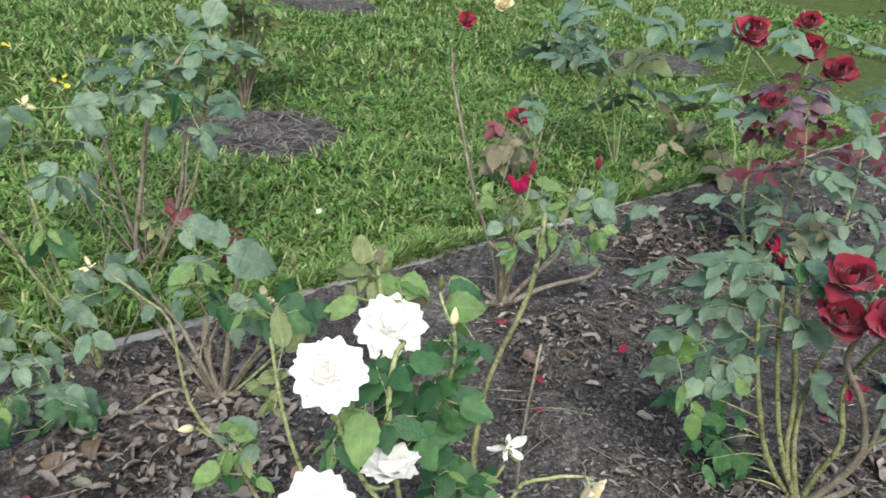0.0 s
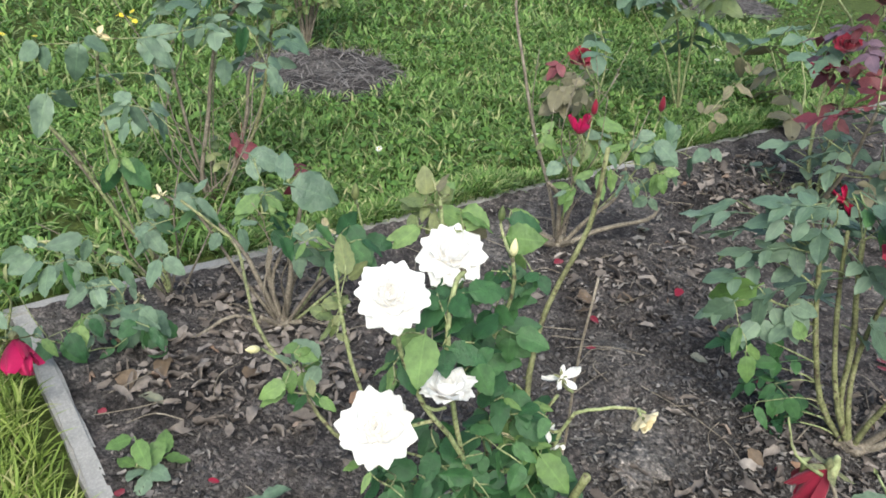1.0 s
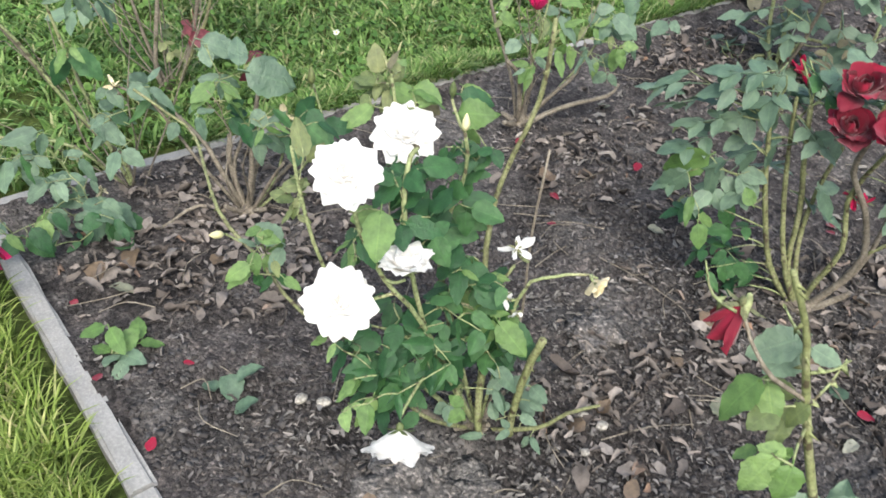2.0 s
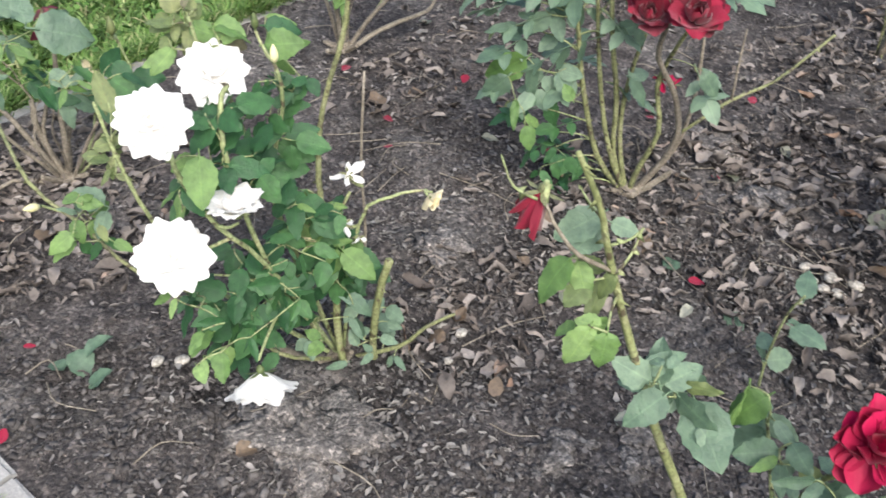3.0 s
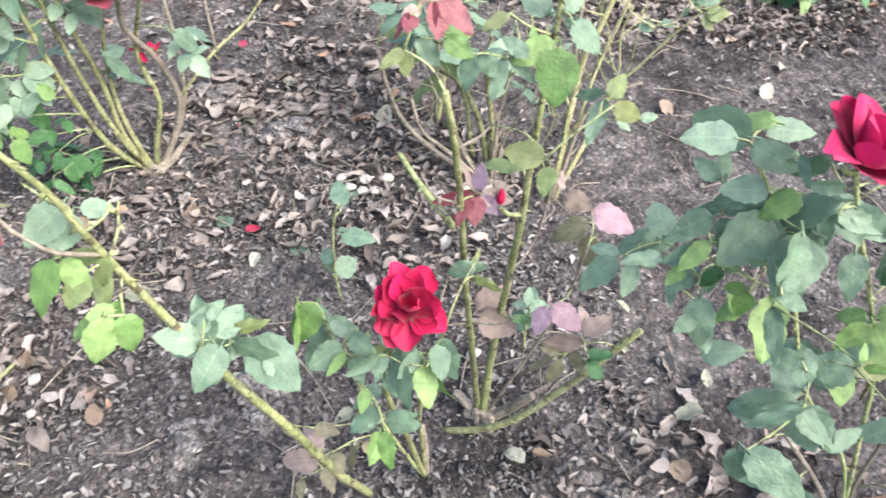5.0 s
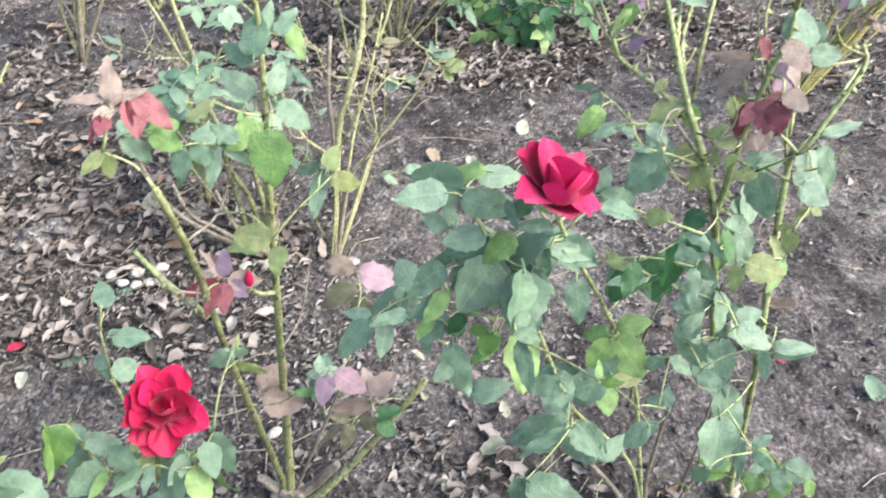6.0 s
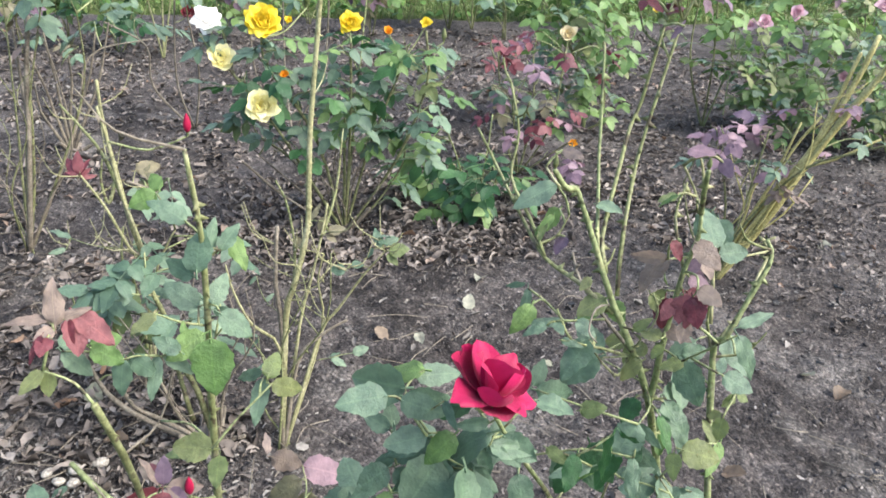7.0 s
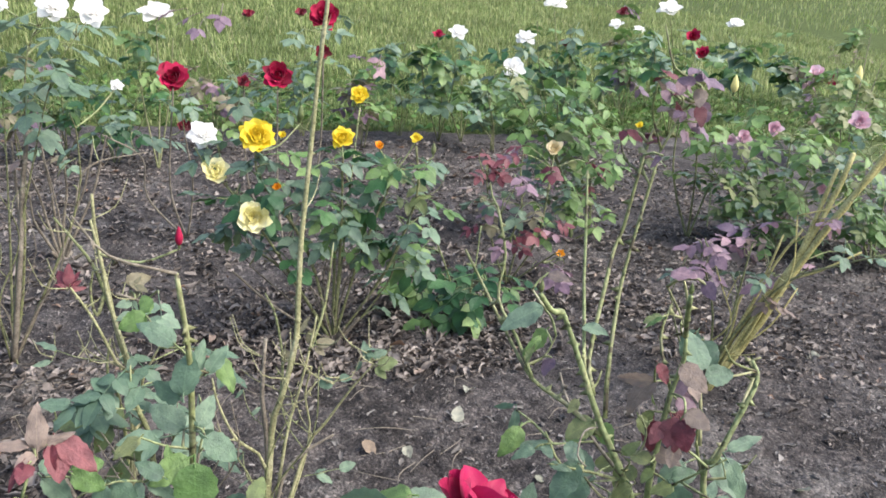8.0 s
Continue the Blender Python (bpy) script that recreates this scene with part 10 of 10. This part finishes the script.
PATCH = ((1.62, -1.5, 0.44, 0.42), (3.97, -4.66, 0.5, 0.5), (5.05, -1.9, 0.6, 0.45))
tufts("grass_by_kerb", "bright green grass along the short kerb", 2400, (-0.75, -0.075, -0.4, 1.5), (0.05, 0.13), 0.0042, LUSH, 11, reach=0.9)
tufts("lawn_grass", "short green lawn grass beside the long kerb", 7000, (-1.2, 5.0, -1.9, -0.06), (0.035, 0.095), 0.0076, GRASS, 9, PATCH, 1.15)
tufts("lawn_grass_far", "green lawn grass further off", 10500, (-3.5, 10.0, -6.5, -1.7), (0.05, 0.12), 0.0128, GRASS, 6, PATCH, 1.1)
grass("lawn_grass_distant", "distant lawn", 20000, (-8.0, 26.0, -22.0, -6.3), (0.06, 0.16), 0.024, GRASS, 0.8)
tufts("meadow_edge", "tall green grass at the end of the bed", 5200, (7.6, 12.5, -1.5, 12.0), (0.04, 0.13), 0.0098, SWARD, 7)
grass("meadow_stems", "thin taller grass stems at the end of the bed", 9000, (7.6, 15.0, -2.0, 14.0), (0.15, 0.38), 0.004, SWARD, 0.5, 0.05)
grass("meadow_grass", "pale tall meadow grass behind the bed", 72000, (11.8, 24.0, -7.0, 20.0), (0.08, 0.20), 0.0135, MEADOW, 1.3)

# broad-leaved weeds low in the lawn
WEED = island_material("lawn_weed", ((0.0, (0.038, 0.090, 0.019)), (0.5, (0.075, 0.158, 0.034)), (1.0, (0.128, 0.225, 0.053))), 12.0, 0.6, 0.25)


def weeds(name, count, area, sizes):
    u, v = scatter(count * 2, *area)
    keep = clump(u, v, 1.1, 31.0) > rng.uniform(-0.5, 0.4, count * 2)
    for cu, cv, ru, rv in PATCH:
        keep &= ((u - cu) / ru) ** 2 + ((v - cv) / rv) ** 2 > 1.0
    u, v = u[keep][:count], v[keep][:count]
    n = len(u)
    ang = np.array([0.0, 1.05, 2.1, 3.14, 4.19, 5.24])
    ring = np.stack([np.cos(ang), 0.75 * np.sin(ang), 0.12 * np.abs(np.cos(ang))], -1)
    pts = np.repeat(ring[None], n, 0) * rng.uniform(0.85, 1.15, (n, 6, 1))
    co = turned(pts, rng.uniform(0, 6.283, n), rng.normal(0, 0.4, n), rng.normal(0, 0.4, n), rng.uniform(*sizes, n), np.stack([u, -v, rng.uniform(0.015, 0.055, n)], -1))
    o = (np.arange(n) * 6)[:, None]
    quads = np.concatenate([o + np.array([[0, 1, 2, 3]]), o + np.array([[0, 3, 4, 5]])])
    ob = new(name, mesh_np(name, co.reshape(-1, 3), quads, np.zeros((0, 3)), WEED, True))
    return tagged(ob, "low clover and broad-leaved weeds among the grass", "weeds", kind="stuff")


tufts("kerb_fringe", "longer grass leaning over the long kerb", 1900, (0.55, 6.5, -0.080, -0.030), (0.05, 0.11), 0.0055, GRASS, 9, reach=1.0, bald=-0.25)
grass("meadow_grass_far", "far meadow", 50000, (22.0, 75.0, -12.0, 80.0), (0.15, 0.35), 0.03, MEADOW, 1.0)
weeds("meadow_weeds", 7000, (7.6, 15.0, -3.0, 12.0), (0.02, 0.05))
weeds("lawn_weeds", 14000, (-1.2, 6.0, -4.0, -0.05), (0.007, 0.016))

# bare round beds in the lawn
for cu, cv, ru, rv in PATCH:
    vs, fs = [(cu, -cv, 0.03)], []
    for r in range(1, 9):
        for k in range(40):
            a = 2 * math.pi * k / 40
            q = (r / 8) * (1 + 0.12 * noise.noise((math.cos(a) * 2, math.sin(a) * 2, cu)))
            x, y = cu + ru * 1.05 * q * math.cos(a), -cv + rv * 1.05 * q * math.sin(a)
            vs.append((x, y, 0.034 * (1 - (r / 8) ** 4) - 0.012 + noise.noise((x * 16, y * 16, 2)) * 0.012))
    for k in range(40):
        fs.append((0, 1 + k, 1 + (k + 1) % 40))
    for r in range(7):
        for k in range(40):
            a, b2 = 1 + r * 40 + k, 1 + r * 40 + (k + 1) % 40
            fs.append((a, a + 40, b2 + 40, b2))
    tagged(new("bare_soil_patch", mesh_of("bare_soil_patch", vs, fs, SOIL, True)), "round patch of bare brown soil in the lawn", "soil", kind="structure")


def straw(name, spots, count):
    vs, fs = [], []
    for i in range(count):
        r = random.Random(5000 + i)
        cu, cv, ru, rv = spots[i % len(spots)]
        a, q = r.uniform(0, 6.283), math.sqrt(r.random()) * 0.95
        p = Vector((cu + ru * q * math.cos(a), -cv + rv * q * math.sin(a), 0.028 * (1 - q ** 4)))
        yaw, L = r.uniform(0, 6.283), r.uniform(0.05, 0.16)
        d = Vector((math.cos(yaw), math.sin(yaw), r.uniform(-0.1, 0.15))) * L
        s = Vector((-d.y, d.x, 0)).normalized() * 0.003
        o = len(vs)
        vs += [tuple(p - s), tuple(p + s), tuple(p + d * 0.6 + s + Vector((0, 0, 0.01))), tuple(p + d * 0.6 - s + Vector((0, 0, 0.01))), tuple(p + d)]
        fs += [(o, o + 1, o + 2, o + 3), (o + 3, o + 2, o + 4)]
    tagged(new(name, mesh_of(name, vs, fs, GREY)), "dry brown stalks on the bare soil", "straw", kind="stuff")


straw("dry_stalks", PATCH, 1500)

# ---- single things on the soil and in the lawn ----
PALE = leaf_material("fallen_pale", (0.19, 0.20, 0.155), (0.25, 0.25, 0.205), (0.31, 0.31, 0.27), (0.18, 0.15, 0.11), 0.70)
TAN = leaf_material("fallen_tan", (0.13, 0.092, 0.066), (0.175, 0.125, 0.092), (0.215, 0.16, 0.12), (0.16, 0.10, 0.06), 0.66)
STONE = bark_material("pebble", ((0.3, (0.24, 0.23, 0.20)), (0.55, (0.33, 0.31, 0.275)), (0.75, (0.40, 0.39, 0.355))), 0.7)
DUST = ground_material("dry_soil", ((0.3, (0.100, 0.093, 0.087)), (0.52, (0.158, 0.146, 0.137)), (0.72, (0.212, 0.198, 0.186))), (0.152, 0.144, 0.133), 110.0, crumbs=130.0)
small = random.Random(77)


def one_leaf_mesh(seed, curl):
    r = random.Random(seed)
    vs, fs = leaflet(8, r.uniform(0.3, 0.44), r.uniform(0.2, 0.7), curl, r, True)
    return [(x + 0.1 * curl * y * y, y - 0.5, z + 0.12 * math.sin(y * 3 + seed)) for x, y, z in vs], fs


def fallen_leaf(x, y, size, material, label, group):
    size = min(size, 0.062)
    vs, fs = one_leaf_mesh(small.randrange(9999), small.uniform(-0.3, 0.4))
    ob = new("fallen_leaf", mesh_of("fallen_leaf", vs, fs, material, True))
    ob.matrix_world = pose(x, y, lumps(x, y) + 0.012, small.uniform(-14, 14), small.uniform(-16, 16), small.uniform(0, 360)) @ Matrix.Diagonal((size, size, size, 1))
    return tagged(ob, label, "fallen leaf", group)


def petal_on_soil(x, y, size, material, label, group):
    me = petal_mesh(6, 0.42, 0.35, 0.3, 0.0, small.randrange(99))
    me.materials.append(material)
    ob = new("fallen_petal", me)
    size *= 0.72
    ob.matrix_world = pose(x, y, lumps(x, y) + 0.016, small.uniform(-12, 12), 78 + small.uniform(-14, 14), small.uniform(0, 360)) @ Matrix.Diagonal((size, size, size, 1))
    return tagged(ob, label, "petal", group)


def pebble(x, y, size, material, label, group, flat=0.55, rough=0.22, detail=2):
    bm = bmesh.new()
    bmesh.ops.create_icosphere(bm, subdivisions=detail, radius=0.5)
    shift = Vector((small.uniform(0, 50), small.uniform(0, 50), 0))
    for v in bm.verts:
        v.co *= 1 + rough * noise.noise(v.co * 2.2 + shift) + (rough * 0.5 * noise.noise(v.co * 7 + shift) if detail > 2 else 0)
    bmesh.ops.scale(bm, vec=(size, size * small.uniform(0.65, 0.9), size * flat), verts=bm.verts)
    me = bpy.data.meshes.new("pebble")
    bm.to_mesh(me)
    bm.free()
    me.materials.append(material)
    me.polygons.foreach_set("use_smooth", [True] * len(me.polygons))
    ob = new("pebble" if detail == 2 else "soil_lump", me)
    ob.matrix_world = pose(x, y, lumps(x, y) + (size * flat * 0.25 + 0.009 if detail == 2 else 0.002), 0, 0, small.uniform(0, 360))
    return tagged(ob, label, "pebble" if detail == 2 else "soil lump", group)


def lump(x, y, size, material, label, group):
    return pebble(x, y, size, material, label, group, 0.22, 1.3, 4)



YOLK = petal_material("flower_eye", (0.55, 0.40, 0.04), (0.65, 0.48, 0.05), 0.7, 0.1)


def lawn_flower(x, y, size, petal, label, group, petals=12):
    top = tagged(new("lawn_flower"), label, "wildflower", group)
    top.location = (x, y, 0.0)
    r = random.Random(int(x * 1000) + int(y * 77))
    tip = Vector((r.uniform(-0.01, 0.01), r.uniform(-0.01, 0.01), r.uniform(0.07, 0.10)))
    vs, fs, _ = tube([Vector((0, 0, -0.02)), tip * 0.5, tip], 0.0012, 0.0009, 5, 0, 3)
    part("stem", mesh_of("stem", vs, fs, CANE["g"], True), top)
    head = pose(*tip, r.uniform(-25, 25), r.uniform(-35, 5), r.uniform(0, 360))
    pv, pf = [], []
    for i in range(petals):
        a = 2 * math.pi * i / petals + r.uniform(-0.08, 0.08)
        c, q, o = math.cos(a), math.sin(a), len(pv)
        for rad, w in ((0.12, 0.03), (0.34, 0.075), (0.5, 0.04)):
            pv += [(rad * c - w * q, rad * q + w * c, 0.03 * rad), (rad * c + w * q, rad * q - w * c, 0.03 * rad)]
        pf += [(o, o + 1, o + 3, o + 2), (o + 2, o + 3, o + 5, o + 4)]
    part("petals", mesh_of("petals", pv, pf, petal), top, "", head @ Matrix.Diagonal((size, size, size, 1)))
    dv, df = [(0, 0, 0.07)], []
    for k in range(8):
        a = 2 * math.pi * k / 8
        dv.append((0.14 * math.cos(a), 0.14 * math.sin(a), 0.03))
    df = [(0, 1 + k, 1 + (k + 1) % 8) for k in range(8)]
    part("eye", mesh_of("eye", dv, df, YOLK, True), top, "", head @ Matrix.Diagonal((size, size, size, 1)))
    return top


def daisy(x, y, size, material, label, group):
    return lawn_flower(x, y, min(size * 0.7, 0.032), material, label, group)

for x, y, size in ((0.169, -0.494, 0.058), (0.821, -1.749, 0.066), (1.024, -1.490, 0.056), (1.699, -1.568, 0.079), (1.160, -1.697, 0.036), (1.917, -1.635, 0.067), (1.748, -1.918, 0.059), (0.759, -1.952, 0.040), (0.701, -2.259, 0.046), (0.758, -2.482, 0.041), (0.984, -2.489, 0.042), (0.821, -2.585, 0.069), (0.908, -2.635, 0.037), (2.078, -3.042, 0.089), (2.211, -3.125, 0.082), (1.091, -2.493, 0.037), (1.477, -3.906, 0.052), (1.678, -3.164, 0.044), (1.875, -2.818, 0.041), (2.271, -4.634, 0.081), (1.414, -0.986, 0.046), (1.826, -0.407, 0.066)):
    fallen_leaf(x, y, size, PALE, "pale cream leaf fallen on the soil", "pale fallen leaves")
for x, y, size in ((0.240, -0.886, 0.071), (0.281, -0.891, 0.060), (0.241, -0.949, 0.053), (0.207, -0.867, 0.057), (1.283, -1.598, 0.056), (1.390, -1.867, 0.071), (1.232, -1.915, 0.046), (1.200, -1.792, 0.079), (0.841, -3.450, 0.070), (0.789, -0.738, 0.042), (2.811, -0.250, 0.089), (2.155, -0.464, 0.105)):
    fallen_leaf(x, y, size, LEAF["g"], "green leaf fallen on the soil", "green fallen leaves")
for x, y, size in ((1.288, -1.528, 0.075), (1.330, -0.647, 0.069), (1.436, -0.704, 0.053), (1.030, -1.358, 0.043), (0.733, -1.352, 0.048), (0.710, -1.518, 0.042), (0.316, -1.272, 0.044), (1.803, -1.176, 0.051), (0.814, -1.352, 0.042), (1.544, -1.983, 0.067), (1.608, -1.465, 0.056), (0.696, -2.555, 0.049), (0.706, -2.310, 0.037), (1.124, -3.404, 0.075), (1.911, -2.712, 0.069), (1.365, -3.933, 0.110), (1.203, -1.307, 0.061), (0.398, -0.519, 0.075), (0.148, -0.390, 0.097), (0.228, -0.400, 0.077), (1.280, -0.692, 0.063)):
    fallen_leaf(x, y, size, TAN, "tan curled leaf fallen on the soil", "tan fallen leaves")
for x, y, size in ((1.570, -0.770, 0.048), (1.282, -0.746, 0.044), (1.469, -1.142, 0.031), (1.254, -1.692, 0.048), (0.064, -0.936, 0.039), (0.205, -0.791, 0.029), (0.041, -0.733, 0.035), (1.382, -0.462, 0.052), (1.822, -1.241, 0.051), (2.125, -1.445, 0.052), (0.833, -0.796, 0.036), (1.177, -0.810, 0.036), (1.212, -1.350, 0.027), (1.661, -1.522, 0.031), (1.801, -1.253, 0.034), (0.079, -0.461, 0.035), (0.943, -3.304, 0.031)):
    petal_on_soil(x, y, size, PETAL["dark"], "crimson rose petal fallen on the soil", "fallen rose petals")
for x, y, size in ((1.464, -1.900, 0.037), (1.424, -1.933, 0.036), (1.480, -1.953, 0.040), (1.469, -1.843, 0.031), (1.435, -1.869, 0.028), (0.928, -2.183, 0.034), (1.420, -1.900, 0.031), (1.462, -2.148, 0.037), (0.781, -1.381, 0.028), (0.766, -1.343, 0.023), (0.898, -0.756, 0.037), (0.336, -0.992, 0.030), (0.367, -1.025, 0.030), (0.704, -1.409, 0.020)):
    pebble(x, y, size, STONE, "smooth pale pebble on the soil", "pale pebbles")
for x, y, size in ((0.799, -2.430, 0.065), (0.633, -2.446, 0.082), (0.680, -1.680, 0.090), (0.800, -1.780, 0.080), (0.756, -1.809, 0.075), (0.951, -1.188, 0.103), (1.808, -1.462, 0.140), (1.663, -1.712, 0.168), (0.396, -1.277, 0.159), (0.419, -1.335, 0.190), (0.618, -1.679, 0.031), (0.640, -1.692, 0.033), (1.629, -1.720, 0.093)):
    lump(x, y, size, DUST, "rough pale lump of dry soil", "lumps of soil")
for x, y, size in ((1.644, 0.296, 0.047), (1.263, 0.371, 0.037), (1.911, 0.256, 0.040), (3.718, 0.904, 0.062), (3.790, 0.899, 0.062), (3.808, 0.867, 0.055), (3.469, 0.684, 0.051), (3.619, 0.732, 0.053), (3.202, 2.422, 0.047), (2.953, 2.138, 0.036)):
    daisy(x, y, size, PETAL["white"], "small white daisy in the grass", "daisies in the lawn")
for x, y, size in ((0.963, 3.371, 0.077), (0.975, 3.322, 0.061), (0.839, 2.381, 0.057), (0.978, 2.497, 0.072), (1.003, 2.395, 0.071), (0.997, 2.330, 0.057), (0.971, 2.471, 0.059), (1.063, 2.536, 0.047), (0.516, 2.259, 0.043), (0.372, 2.232, 0.043)):
    daisy(x, y, size, PETAL["yellow"], "small yellow wildflower in the grass", "yellow wildflowers in the lawn")
